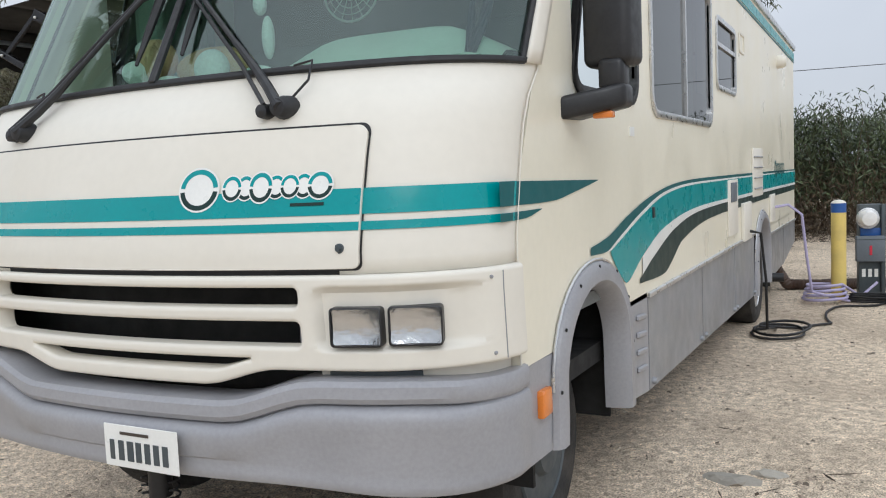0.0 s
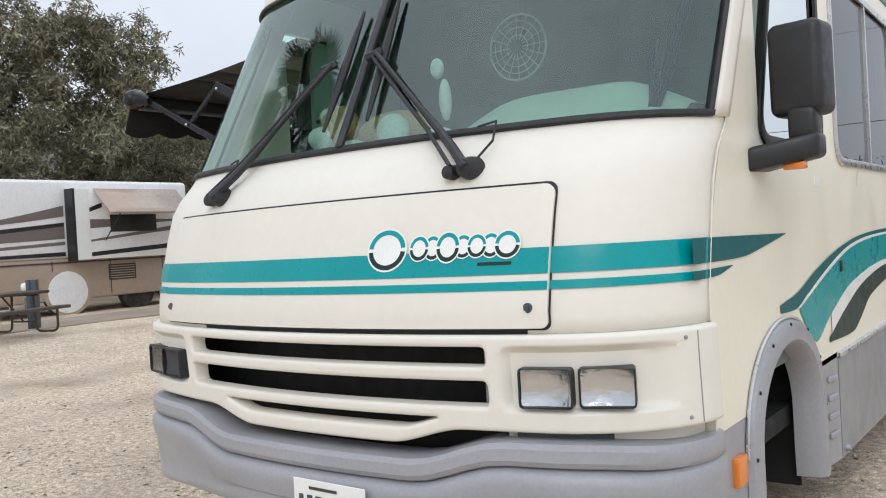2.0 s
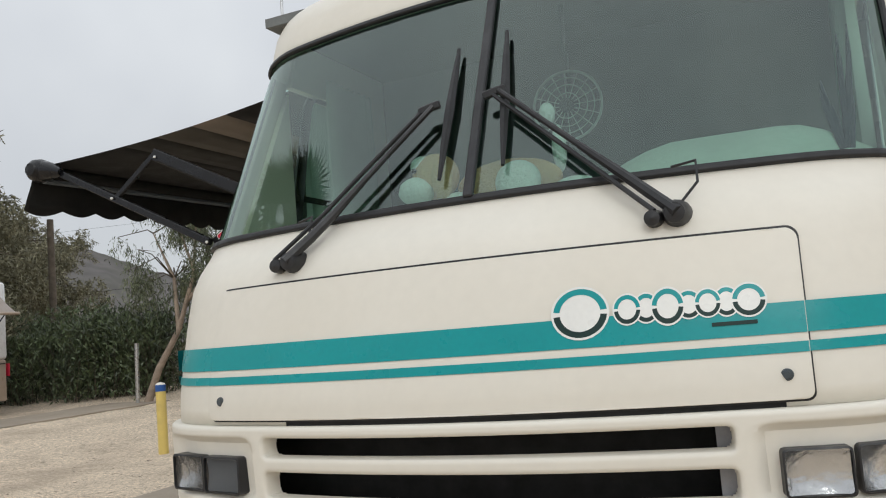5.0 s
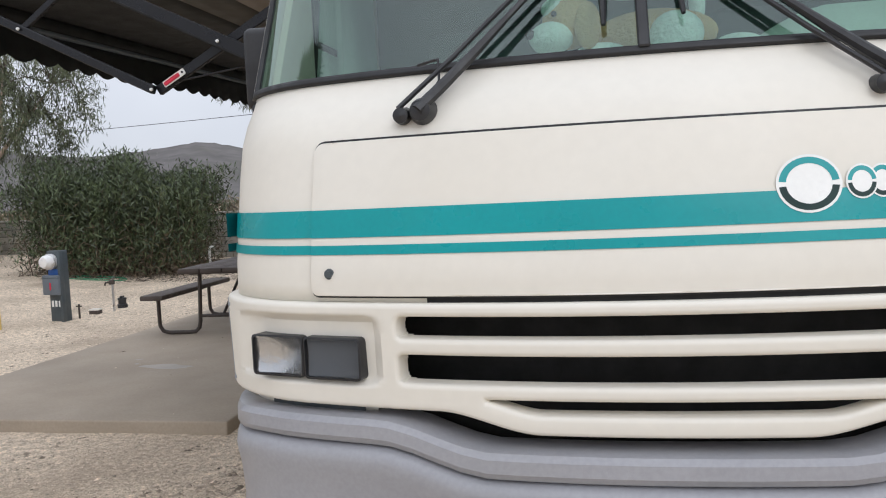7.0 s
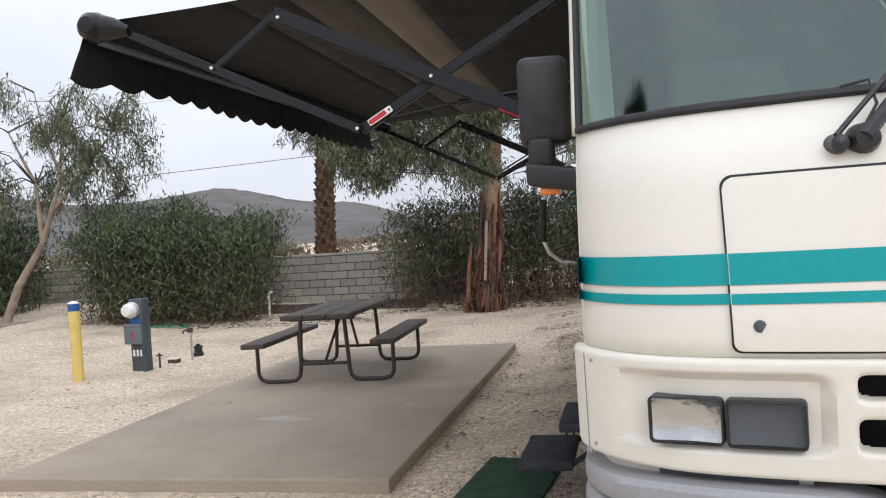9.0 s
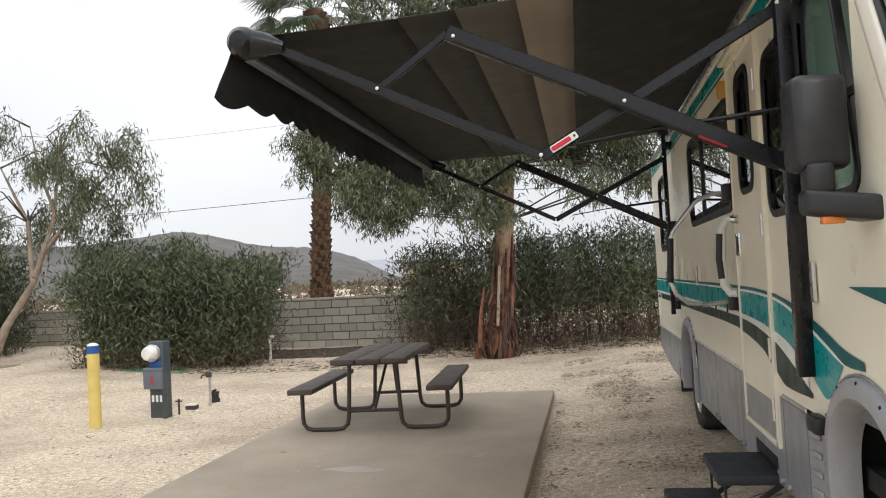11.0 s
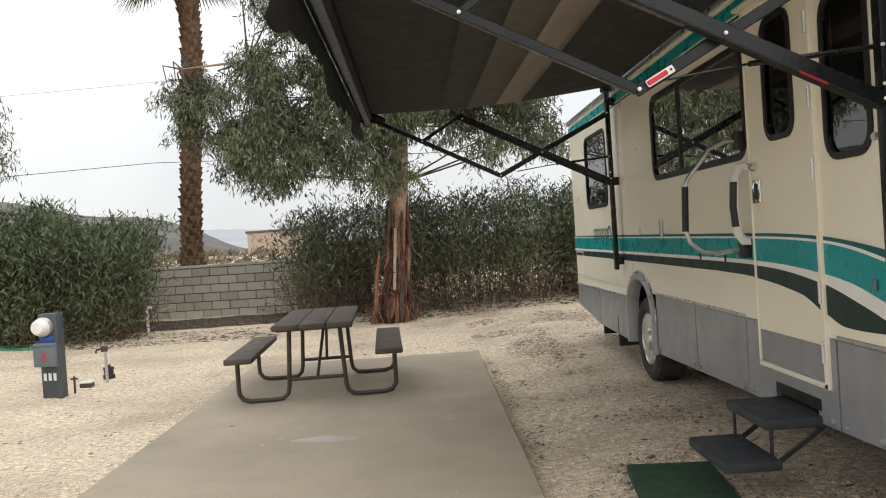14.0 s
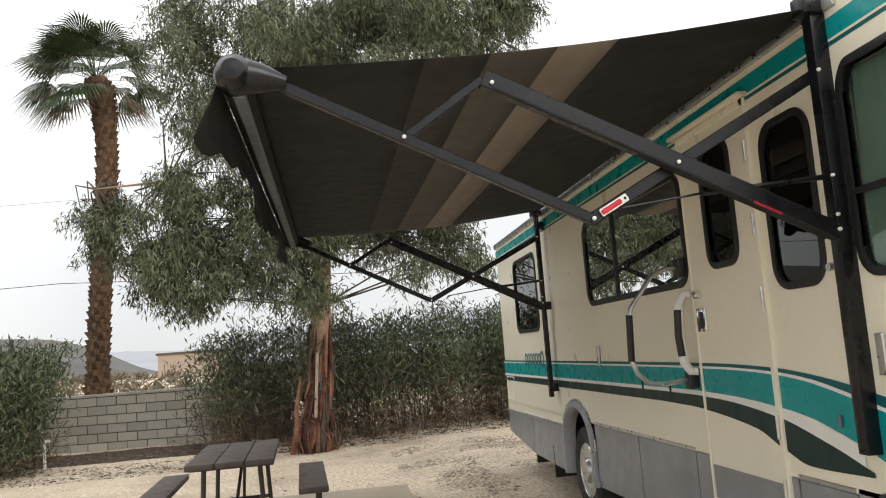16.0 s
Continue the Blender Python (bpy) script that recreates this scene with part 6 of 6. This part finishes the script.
hedge(-14.3, 15.9, -11.3, 16.5, 1.8, 2.32, 52000, 5, "dense green oleander hedge before the block wall", 0.22, 0.93, (0.16, 0.0145))
hedge(-8.2, 17.9, 6.0, 18.2, 2.2, 2.45, 74000, 15, "tall oleander hedge with bare brown lower stems", 0.75, 0.72, (0.15, 0.0145))
hedge(-30.0, 16.6, -17.6, 17.6, 1.8, 2.5, 60000, 25, "clipped dark green hedge along the far site", 0.0, 0.97, (0.2, 0.022))


def tree(name, x, y, trunk, limbs, clumps, n, leaf_len, leaf_w, mat_leaf, mat_bark, label, seed, droop=-0.9, spread=0.55, mat_limb=None):
    """trunk: points and radii; limbs: the same; clumps: centres and radii of the leaf masses, all from the foot."""
    t = thing(name, label, "tree", (x, y, ground_z(x, y)))
    rnd = np.random.RandomState(seed + 50)
    bm = bmesh.new()
    for pts, rs in [trunk]:
        tube(bm, pts, rs, 14)
    part("trunk", bm, mat_bark, t)
    for pts, rs in limbs:
        part("limb", tube(bmesh.new(), pts, rs, 12), mat_limb or mat_bark, t)
    cl = np.array(clumps, float)
    # twigs run from the limbs to the leaf masses
    knots = [Vector(p) for pts, _ in limbs + [trunk] for p in pts[1:]]
    bm = bmesh.new()
    for c in cl:
        v = Vector(c[:3])
        k = min(knots, key=lambda q: (q - v).length + 0.5 * max(0, q.z - v.z))
        mid = (k + v) / 2 + Vector(rnd.normal(size=3) * 0.15) + Vector((0, 0, 0.15))
        tube(bm, [k, mid, v, v + Vector((rnd.normal() * 0.3, rnd.normal() * 0.3, -0.1))], [0.022, 0.014, 0.009, 0.003], 5, caps=False)
    tagged(part("twig_mass", bm, BARKD, t), kind="stuff")
    wgt = cl[:, 3] ** 2
    wgt = wgt / wgt.sum()

    def place(r, m):
        k = max(1, m // 18)
        i = r.choice(len(cl), k, p=wgt)
        u = r.normal(size=(k, 3))
        u /= np.linalg.norm(u, axis=1)[:, None]
        c = cl[i, :3] + u * cl[i, 3:4] * (r.rand(k, 1) ** 0.5)
        j = r.randint(0, k, m)
        q = c[j].copy()
        s = r.rand(m)
        ang = (j * 2.399) % 6.283
        q[:, 2] -= s * spread
        q[:, 0] += np.cos(ang) * s * 0.28 + r.normal(size=m) * 0.05
        q[:, 1] += np.sin(ang) * s * 0.28 + r.normal(size=m) * 0.05
        return q

    def direction(r, q):
        d = r.normal(size=q.shape) * 0.6
        d[:, 2] += droop
        return d
    v, f = leaf_cloud(n, place, direction, leaf_len, leaf_w, seed)
    tagged(raw("crown", v, f, mat_leaf, t), kind="stuff")
    return t


def blob(rnd, cx, cy, cz, rx, ry, rz, n, r0, r1):
    out = []
    for _ in range(n):
        u = rnd.normal(size=3)
        u /= np.linalg.norm(u)
        s = rnd.rand() ** 0.45
        out.append((cx + u[0] * rx * s, cy + u[1] * ry * s, cz + u[2] * rz * s, rnd.uniform(r0, r1)))
    return out


rnd = np.random.RandomState(3)
euc = tree("eucalyptus_tree", -6.1, 16.3, ([(-0.02, 0, -0.1), (0.0, 0, 0.10), (0.02, 0, 0.45), (0.08, 0, 1.2), (0.13, 0.02, 1.75)], [0.36, 0.28, 0.235, 0.215, 0.20]),
     [([(0.13, 0.02, 1.72), (0.2, 0.05, 2.6), (0.28, 0.1, 3.7)], [0.205, 0.185, 0.165]), ([(0.28, 0.1, 3.65), (0.15, 0.15, 5.0), (-0.1, 0.2, 6.8), (0, 0.3, 9.0)], [0.15, 0.13, 0.10, 0.04]),
      ([(0.28, 0.1, 3.65), (0.9, 0.1, 4.8), (2.0, -0.2, 6.2), (3.6, -0.4, 7.6)], [0.13, 0.09, 0.055, 0.02]), ([(0.24, 0.1, 3.3), (-0.9, 0.1, 4.3), (-2.4, -0.4, 5.0), (-3.6, -0.5, 4.9)], [0.10, 0.06, 0.03, 0.012]), ([(0.2, 0.15, 4.6), (1.2, 0.6, 6), (2.4, 1, 8)], [0.12, 0.08, 0.03]), ([(0, 0.2, 5.6), (-1.2, 0.4, 7), (-2.2, 0.6, 8.6)], [0.10, 0.07, 0.03])],
     blob(rnd, -2.1, -0.4, 4.0, 1.7, 1.1, 1.3, 60, 0.15, 0.45) + blob(rnd, -0.1, -1.0, 3.7, 1.0, 0.5, 1.2, 26, 0.15, 0.4) + blob(rnd, 1.9, -0.1, 4.2, 1.8, 1.2, 1.4, 55, 0.15, 0.45) + blob(rnd, 1.0, 0, 7.4, 3.9, 3.0, 2.5, 150, 0.22, 0.6) + blob(rnd, -3.7, 0, 4.5, 0.6, 0.4, 0.8, 14, 0.15, 0.3) + blob(rnd, 3.6, 0, 6.2, 1.4, 1.2, 1.4, 16, 0.3, 0.6),
     200000, 0.13, 0.0125, LEAF_E, BARK, "large eucalyptus with peeling red bark and drooping leaves", 11, -0.8, 0.34, PINKBARK)


def bark_strips():
    """Long strips of bark peeling from the foot of the big tree, and a batten nailed to it."""
    rnd = np.random.RandomState(21)
    for k in range(90):
        a = rnd.uniform(0, 6.28)
        z0, ln = rnd.uniform(-0.02, 1.35), rnd.uniform(0.35, 1.1)
        hang = rnd.uniform(0.02, 0.16) if k % 3 == 0 else 0.015
        pts = []
        for i in range(5):
            t = i / 4
            z = z0 + ln * t
            r = interp([(-0.1, 0.37), (0.10, 0.29), (0.45, 0.245), (1.2, 0.225), (1.9, 0.21), (2.8, 0.19)], z) + hang * (1 - t) ** 2
            pts.append((r * math.cos(a + 0.12 * t) + 0.02 + 0.065 * z, r * math.sin(a + 0.12 * t), z))
        wd = rnd.uniform(0.6, 1.25)
        part("bark_strip", tube(bmesh.new(), pts, [0.010 * wd, 0.030 * wd, 0.036 * wd, 0.026 * wd, 0.006], 5), (BARK, BARKD, BARK, ROSE, BARK, BARKD, BARK)[k % 7], euc)
    # one long strip stands away from the trunk, with litter caught round the foot
    part("bark_strip", tube(bmesh.new(), [(-0.46, -0.22, -0.05), (-0.36, -0.26, 0.3), (-0.33, -0.22, 0.8), (-0.24, -0.16, 1.35)], [0.05, 0.045, 0.04, 0.02], 6), ROSE, euc)
    for k in range(60):
        a = rnd.uniform(2.4, 7.0)
        r, ln = rnd.uniform(0.30, 0.5), rnd.uniform(0.15, 0.45)
        p = Vector((r * math.cos(a), r * math.sin(a), 0.0))
        part("bark_shred", tube(bmesh.new(), [p, p + Vector((0.25 * ln * math.cos(a), 0.25 * ln * math.sin(a), ln * 0.6)), p + Vector((rnd.normal() * 0.08, rnd.normal() * 0.08, ln))], [0.012, 0.010, 0.002], 4), (BARKD, BARK, ROSE)[k % 3], euc)
    part("batten", bar(bmesh.new(), (0.0, -0.30, 0.60), (0.09, -0.265, 1.75), 0.055, 0.02, (0, -1, 0)), BARKP, euc)


bark_strips()
tree("young_eucalyptus", -16.8, 15.8, ([(0, 0, -0.1), (0.35, 0.1, 0.8), (0.95, 0.2, 1.7), (1.4, 0.3, 3.0), (1.6, 0.3, 4.4)], [0.105, 0.085, 0.065, 0.045, 0.015]),
     [([(0.95, 0.2, 1.7), (0.8, 0.3, 3.0), (0.2, 0.3, 4.2)], [0.06, 0.045, 0.015]), ([(1.2, 0.3, 2.4), (2.2, 0.3, 3.4), (2.8, 0.3, 4.0)], [0.05, 0.035, 0.012]), ([(1.5, 0.3, 3.0), (1.2, 0.2, 4.0), (1.0, 0.2, 5.0)], [0.04, 0.03, 0.01])],
     blob(rnd, 1.6, 0.3, 4.0, 2.2, 1.5, 1.5, 42, 0.2, 0.42), 13000, 0.14, 0.012, LEAF_E, BARKP, "slender leaning eucalyptus with a sparse airy crown", 12)
for x, y, hgt, sd in ((-25.0, 15.6, 9.8, 31), (-26.2, 11.6, 10.2, 32), (-31.0, 20.5, 8.0, 33), (-34.0, 26.0, 7.5, 35)):
    tree("shade_tree", x, y, ([(0, 0, -0.1), (0.1, 0, 2.0), (0, 0.1, 4.5), (0, 0, hgt - 1)], [0.3, 0.24, 0.15, 0.04]), [([(0.1, 0, 2.0), (1.4, -0.5, 4.4), (2.2, -0.7, 6.0)], [0.14, 0.09, 0.03]), ([(0, 0, 2.4), (-1.4, 0.4, 4.6), (-2.2, 0.5, 6.2)], [0.14, 0.09, 0.03])],
         blob(np.random.RandomState(sd), 0, 0, hgt * 0.56, 3.8, 3.2, hgt * 0.42, 84, 0.4, 0.9), 50000, 0.20, 0.026, LEAF_F, BARKD, "broad dusty grey-green shade tree beyond the hedge", sd, -0.2, 0.25)


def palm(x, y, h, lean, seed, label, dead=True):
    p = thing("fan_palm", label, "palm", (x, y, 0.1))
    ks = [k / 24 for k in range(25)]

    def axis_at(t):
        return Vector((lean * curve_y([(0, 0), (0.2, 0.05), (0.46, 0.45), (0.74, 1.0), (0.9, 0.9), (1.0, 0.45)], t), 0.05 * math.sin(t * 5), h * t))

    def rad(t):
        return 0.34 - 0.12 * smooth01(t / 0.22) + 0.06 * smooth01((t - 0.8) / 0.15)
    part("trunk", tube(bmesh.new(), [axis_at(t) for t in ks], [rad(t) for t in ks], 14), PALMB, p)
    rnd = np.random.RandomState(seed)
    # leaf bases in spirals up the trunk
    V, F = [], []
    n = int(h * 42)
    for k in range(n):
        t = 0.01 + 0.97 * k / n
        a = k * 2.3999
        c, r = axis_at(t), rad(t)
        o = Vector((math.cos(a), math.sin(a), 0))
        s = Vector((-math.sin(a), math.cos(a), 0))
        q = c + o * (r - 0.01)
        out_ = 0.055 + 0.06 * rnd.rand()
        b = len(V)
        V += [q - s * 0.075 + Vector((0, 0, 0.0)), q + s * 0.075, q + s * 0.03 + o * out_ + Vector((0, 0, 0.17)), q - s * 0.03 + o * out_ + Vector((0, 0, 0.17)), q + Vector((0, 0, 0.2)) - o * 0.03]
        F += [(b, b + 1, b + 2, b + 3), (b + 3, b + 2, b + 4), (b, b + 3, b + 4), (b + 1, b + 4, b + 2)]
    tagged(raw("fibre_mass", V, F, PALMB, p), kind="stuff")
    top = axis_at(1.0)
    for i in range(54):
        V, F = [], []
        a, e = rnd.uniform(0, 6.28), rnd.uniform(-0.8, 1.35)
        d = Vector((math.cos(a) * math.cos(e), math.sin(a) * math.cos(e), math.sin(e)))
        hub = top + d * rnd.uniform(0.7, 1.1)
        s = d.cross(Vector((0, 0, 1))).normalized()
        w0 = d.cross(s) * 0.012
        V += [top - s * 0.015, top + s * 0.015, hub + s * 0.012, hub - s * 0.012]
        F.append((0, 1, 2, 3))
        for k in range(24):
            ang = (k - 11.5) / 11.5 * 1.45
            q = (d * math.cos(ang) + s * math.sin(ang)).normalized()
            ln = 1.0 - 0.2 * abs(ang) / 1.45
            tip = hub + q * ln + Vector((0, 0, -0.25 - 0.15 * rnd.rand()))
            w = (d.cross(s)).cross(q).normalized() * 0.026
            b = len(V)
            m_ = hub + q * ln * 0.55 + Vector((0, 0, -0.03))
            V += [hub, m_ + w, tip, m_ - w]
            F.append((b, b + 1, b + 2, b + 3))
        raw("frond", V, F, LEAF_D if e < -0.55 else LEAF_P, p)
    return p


palm(-11.28, 21.2, 8.7, 0.36, 8, "tall fan palm with a fibrous brown trunk behind the wall")
# this palm stays out of view; added for its reflection in the windscreen
palm(-9.6, 1.2, 7.0, -0.2, 9, "out-of-view fan palm with a fibrous trunk, mirrored in the windscreen")


def hills():
    tab = [(10, 0.0), (13, 0.8), (18, 2.5), (22, 2.9), (27, 4.0), (30, 3.7), (34, 3.3), (38, 3.6), (43, 5.0), (49, 7.2), (58, 8.0), (75, 7.5), (100, 5.0), (120, 1.0)]
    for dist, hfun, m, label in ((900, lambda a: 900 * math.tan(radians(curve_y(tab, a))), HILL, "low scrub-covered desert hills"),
                                 (2200, lambda a: 2200 * math.tan(radians(max(0.0, 1.6 + 0.9 * math.sin(a * 0.09 + 2.2) + 0.3 * math.sin(a * 0.5)))), HILLFAR, "far desert mountains with haze painted into their colour")):
        rows = []
        a0, a1 = (10, 120) if dist < 1000 else (-70, 60)
        for k in range(25):
            t = k / 24
            row = []
            for i in range(261):
                a = a0 + (a1 - a0) * i / 260
                fade = smooth01((a - a0) / 6) * smooth01((a1 - a) / 6)
                r = dist * (0.62 + 0.38 * t)
                gully = 1 + 0.20 * noise.noise((a * 0.55, t * 2.5, dist)) * (1 - t) + 0.05 * noise.noise((a * 2.1, t * 5, 3)) * (1 - 0.5 * t)
                hh = hfun(a) * fade * t ** 1.2 * gully
                row.append((-3 - r * math.sin(radians(a)), r * math.cos(radians(a)), hh - 2 * (1 - t)))
            rows.append(row)
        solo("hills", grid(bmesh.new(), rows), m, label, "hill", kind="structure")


hills()


def far_land():
    """Desert beyond the wall: a sheet of paler ground, scrub, a low building, a power line."""
    rnd = np.random.RandomState(44)
    V, F = [], []
    base = 0
    for k in range(900):
        a = radians(rnd.uniform(-25, 60))
        r = 34 + 250 * rnd.rand() ** 2
        cx, cy, h = -6 - r * math.sin(a), r * math.cos(a), rnd.uniform(0.35, 1.3) * (1 + r / 220)
        if cy < 21.5:
            continue
        m = 110
        u = rnd.normal(size=(m, 3))
        u /= np.linalg.norm(u, axis=1)[:, None]
        c = np.array([cx, cy, h * 0.35 + 0.1]) + u * np.array([h, h, h * 0.6]) * (rnd.rand(m, 1) ** 0.4)
        c[:, 2] = np.maximum(c[:, 2], 0.1)
        s = 0.11 * h * (1 + r / 260)
        d1, d2 = rnd.normal(size=(m, 3)) * s, rnd.normal(size=(m, 3)) * s
        for i in range(m):
            b = len(V)
            V += [c[i], c[i] + d1[i], c[i] + d2[i]]
            F.append((b, b + 1, b + 2))
    tagged(raw("scrub", V, F, LEAF_S, None), "dry grey-green desert scrub beyond the wall", "scrub", kind="stuff")
    b = thing("far_building", "low flat-roofed tan building far off in the scrub", "building", (-33, 160, 0))
    part("wall", box(bmesh.new(), -6, 6, -3, 3, 0, 4.6), RVTAN, b, smooth=False)
    part("roof", box(bmesh.new(), -6.3, 6.3, -3.2, 3.2, 4.6, 5.0), BARKD, b, smooth=False)
    pts = [(-120 + 2 * k, 45 + 0.02 * k, 6.6 - 0.5 * math.sin(math.pi * (k % 25) / 25)) for k in range(101)]
    solo("power_line", tube(bmesh.new(), pts, 0.018, 5), BLACK, "thin overhead power line across the sky", "cable")
    pts = [(-120 + 2 * k, 60, 14.0 - 0.6 * math.sin(math.pi * (k % 25) / 25)) for k in range(101)]
    solo("power_line", tube(bmesh.new(), pts, 0.012, 5), PEDLITE, "thin overhead power line across the sky", "cable")
    p = thing("utility_pole", "weathered wooden utility pole behind the hedge", "pole", (-24, 19.3, 0.2))
    part("shaft", tube(bmesh.new(), [(0, 0, -0.2), (0, 0, 5.8)], [0.13, 0.10], 12), BARKD, p)
    s = solo("fence_post", tube(bmesh.new(), [(-16.9, 15.6, 0.0), (-16.85, 15.6, 1.7)], 0.05, 10), ALU, "pale leaning post beside the young tree", "post")


far_land()


def neighbour():
    n = thing("motorhome", "white and beige motorhome with swoosh stripes", "motorhome", (-19.6, 14.2, 0.22))
    part("body", box(bmesh.new(), -2.5, 0, -11.5, 0, 1.35, 3.25, 0.10, 3), RVWHITE, n)
    part("lower_body", box(bmesh.new(), -2.48, -0.012, -11.4, -0.05, 0.35, 1.36, 0.05), RVTAN, n)
    so = part("slide_out", box(bmesh.new(), -0.5, 0.35, -3.45, -0.75, 1.30, 3.0, 0.02), RVWHITE, n)
    part("slide_trim", box(bmesh.new(), 0.0, 0.36, -3.50, -3.44, 1.28, 3.02), BLACK, so)
    part("slide_edge", box(bmesh.new(), 0.345, 0.362, -3.44, -3.10, 1.30, 3.0), WHITE, so)
    rows = [[(0.35 + 0.75 * t, y, 3.02 - 0.62 * t - 0.04 * math.sin(t * 3.1)) for y in (-2.95, -2.0, -0.6)] for t in (0, 0.25, 0.5, 0.75, 1)]
    thicken(part("window_awning", grid(bmesh.new(), rows), RVTAN, so, "beige window awning"), 0.01, 0)
    part("awning_bar", tube(bmesh.new(), [(1.10, -3.0, 2.40), (1.10, -0.55, 2.40)], 0.035, 10), RVTAN, so)
    for y in (-2.7, -0.9):
        part("awning_strut", tube(bmesh.new(), [(0.36, y, 1.75), (1.08, y, 2.38)], 0.015, 6), BLACK, so)
    part("window", box(bmesh.new(), 0.345, 0.362, -2.55, -1.25, 1.95, 2.38, 0.006), BLACK, so)
    part("window", box(bmesh.new(), -0.005, 0.008, -10.6, -9.4, 1.95, 2.65, 0.006), BLACK, n)
    # tapering swooshes that rise towards the rear
    for y0, y1, za, zb, w0, w1, m, x in ((-11.3, -3.55, 1.62, 2.14, 0.05, 0.16, BLACK, 0.004), (-8.2, -3.55, 1.72, 1.98, 0.03, 0.30, SWOOSH, 0.006), (-6.0, -3.55, 2.15, 2.50, 0.02, 0.26, SWOOSH, 0.008), (-11.2, -3.55, 1.40, 1.72, 0.03, 0.08, SWOOSH, 0.005), (-9.5, -3.55, 1.40, 1.46, 0.02, 0.10, BLACK, 0.009)):
        rows = [[(x, y0 + (y1 - y0) * t, za + (zb - za) * t ** 1.3 + sgn * (w0 + (w1 - w0) * t) / 2) for t in [k / 10 for k in range(11)]] for sgn in (-1, 1)]
        part("swoosh", grid(bmesh.new(), rows), m, n)
    for y0, y1, za, zb, w0, w1, m, x in ((-3.08, -0.76, 1.42, 1.56, 0.10, 0.12, BLACK, 0.356), (-3.08, -0.76, 1.75, 2.02, 0.05, 0.11, SWOOSH, 0.357), (-3.08, -0.76, 2.16, 2.22, 0.22, 0.05, SWOOSH, 0.355), (-3.08, -2.75, 2.50, 2.62, 0.10, 0.12, BLACK, 0.356)):
        rows = [[(x, y0 + (y1 - y0) * t, za + (zb - za) * t + sgn * (w0 + (w1 - w0) * t) / 2) for t in (0, 0.5, 1)] for sgn in (-1, 1)]
        part("swoosh", grid(bmesh.new(), rows), m, so)
    for y in (-9.6, -7.6, -5.9, -3.9, -2.4, -0.9):
        part("locker_seam", box(bmesh.new(), -0.013, -0.008, y - 0.012, y + 0.012, 0.42, 1.30), BROWN, n)
    part("seam_rail", box(bmesh.new(), -0.012, 0.01, -11.3, -0.1, 1.24, 1.27), BROWN, n)
    part("wheel_cover", lathe(bmesh.new(), [(0.0, 0.03), (0.42, 0.03), (0.50, 0.02), (0.52, -0.02)], (0, -3.55, 0.54), "x", 28), RVWHITE, n, "round white wheel cover")
    part("wheel_gap", lathe(bmesh.new(), [(0.60, -0.03), (0.60, 0.006), (0.50, 0.012)], (0, -3.55, 0.56), "x", 28), RVTAN, n)
    v = part("vent", box(bmesh.new(), -0.012, 0.006, -2.45, -1.70, 0.75, 1.15), BROWN, n)
    for k in range(6):
        part("slat", box(bmesh.new(), 0.004, 0.016, -2.41, -1.74, 0.79 + 0.06 * k, 0.81 + 0.06 * k), RVTAN, v)
    part("vent", box(bmesh.new(), 0.002, 0.012, -8.4, -7.6, 1.42, 1.75), RVWHITE, n)
    part("tail_lamp", box(bmesh.new(), -0.25, 0.004, -0.02, 0.02, 0.95, 1.25), RED, n)
    for y in (-9.0, -5.2):
        part("air_conditioner", box(bmesh.new(), -1.6, -0.8, y - 0.5, y + 0.5, 3.25, 3.55, 0.10, 3), RVWHITE, n)
    part("wheel", lathe(bmesh.new(), [(0.3, 0.0), (0.47, 0.0), (0.48, -0.2), (0.3, -0.2)], (-0.1, -1.6, 0.42), "x", 24), TYRE, n)
    part("wheel", lathe(bmesh.new(), [(0.3, 0.0), (0.47, 0.0), (0.48, -0.2), (0.3, -0.2)], (-0.1, -3.55, 0.46), "x", 24), TYRE, n)
    bm = bmesh.new()
    box(bm, -18.3, -16.2, 3.0, 16, 0.1, 0.25, 0.01)
    solo("concrete_pad", bm, CONC, "long grey concrete strip beside the far site", "patio", kind="structure", smooth=False)


neighbour()


# ---- block wall, its pieces last ----
def block_wall():
    w = thing("wall_north", "weathered grey concrete block garden wall", "wall", (-7.2, 18.3, 0.13), kind="structure", rz=-6)
    part("core", box(bmesh.new(), -26, 0.5, 0.004, 0.15, -0.3, 1.10), MORTAR, w, smooth=False)
    L, H = 0.40, 0.183
    bm = box(bmesh.new(), 0.008, L - 0.008, -0.018, 0.05, 0.008, H - 0.008, 0.006, 1)
    me = bpy.data.meshes.new("block")
    bm.to_mesh(me)
    bm.free()
    me.materials.append(BLOCK)
    rnd = np.random.RandomState(2)
    for r in range(6):
        for c in range(46):
            b = new("block", me)
            b.parent = w
            b.matrix_basis = pose(-18.0 + L * (c + 0.5 * (r % 2)) + 0.002 * rnd.normal(), 0.003 * rnd.normal(), H * r)
    bm = bmesh.new()
    for c in range(64):
        box(bm, -26 + L * c + 0.004, -26 + L * (c + 1) - 0.004, -0.03, 0.18, 1.103, 1.16, 0.006, 1)
    part("coping", bm, BLOCK, w, smooth=False)
    bm = bmesh.new()
    for r in range(6):
        for c in range(20):
            x = -26.0 + L * (c + 0.5 * (r % 2))
            if x + L < -18.0:
                box(bm, x + 0.005, x + L - 0.005, -0.012, 0.05, H * r + 0.005, H * r + H - 0.005)
    tagged(part("far_blocks", bm, BLOCK, w, smooth=False), kind="stuff")


block_wall()
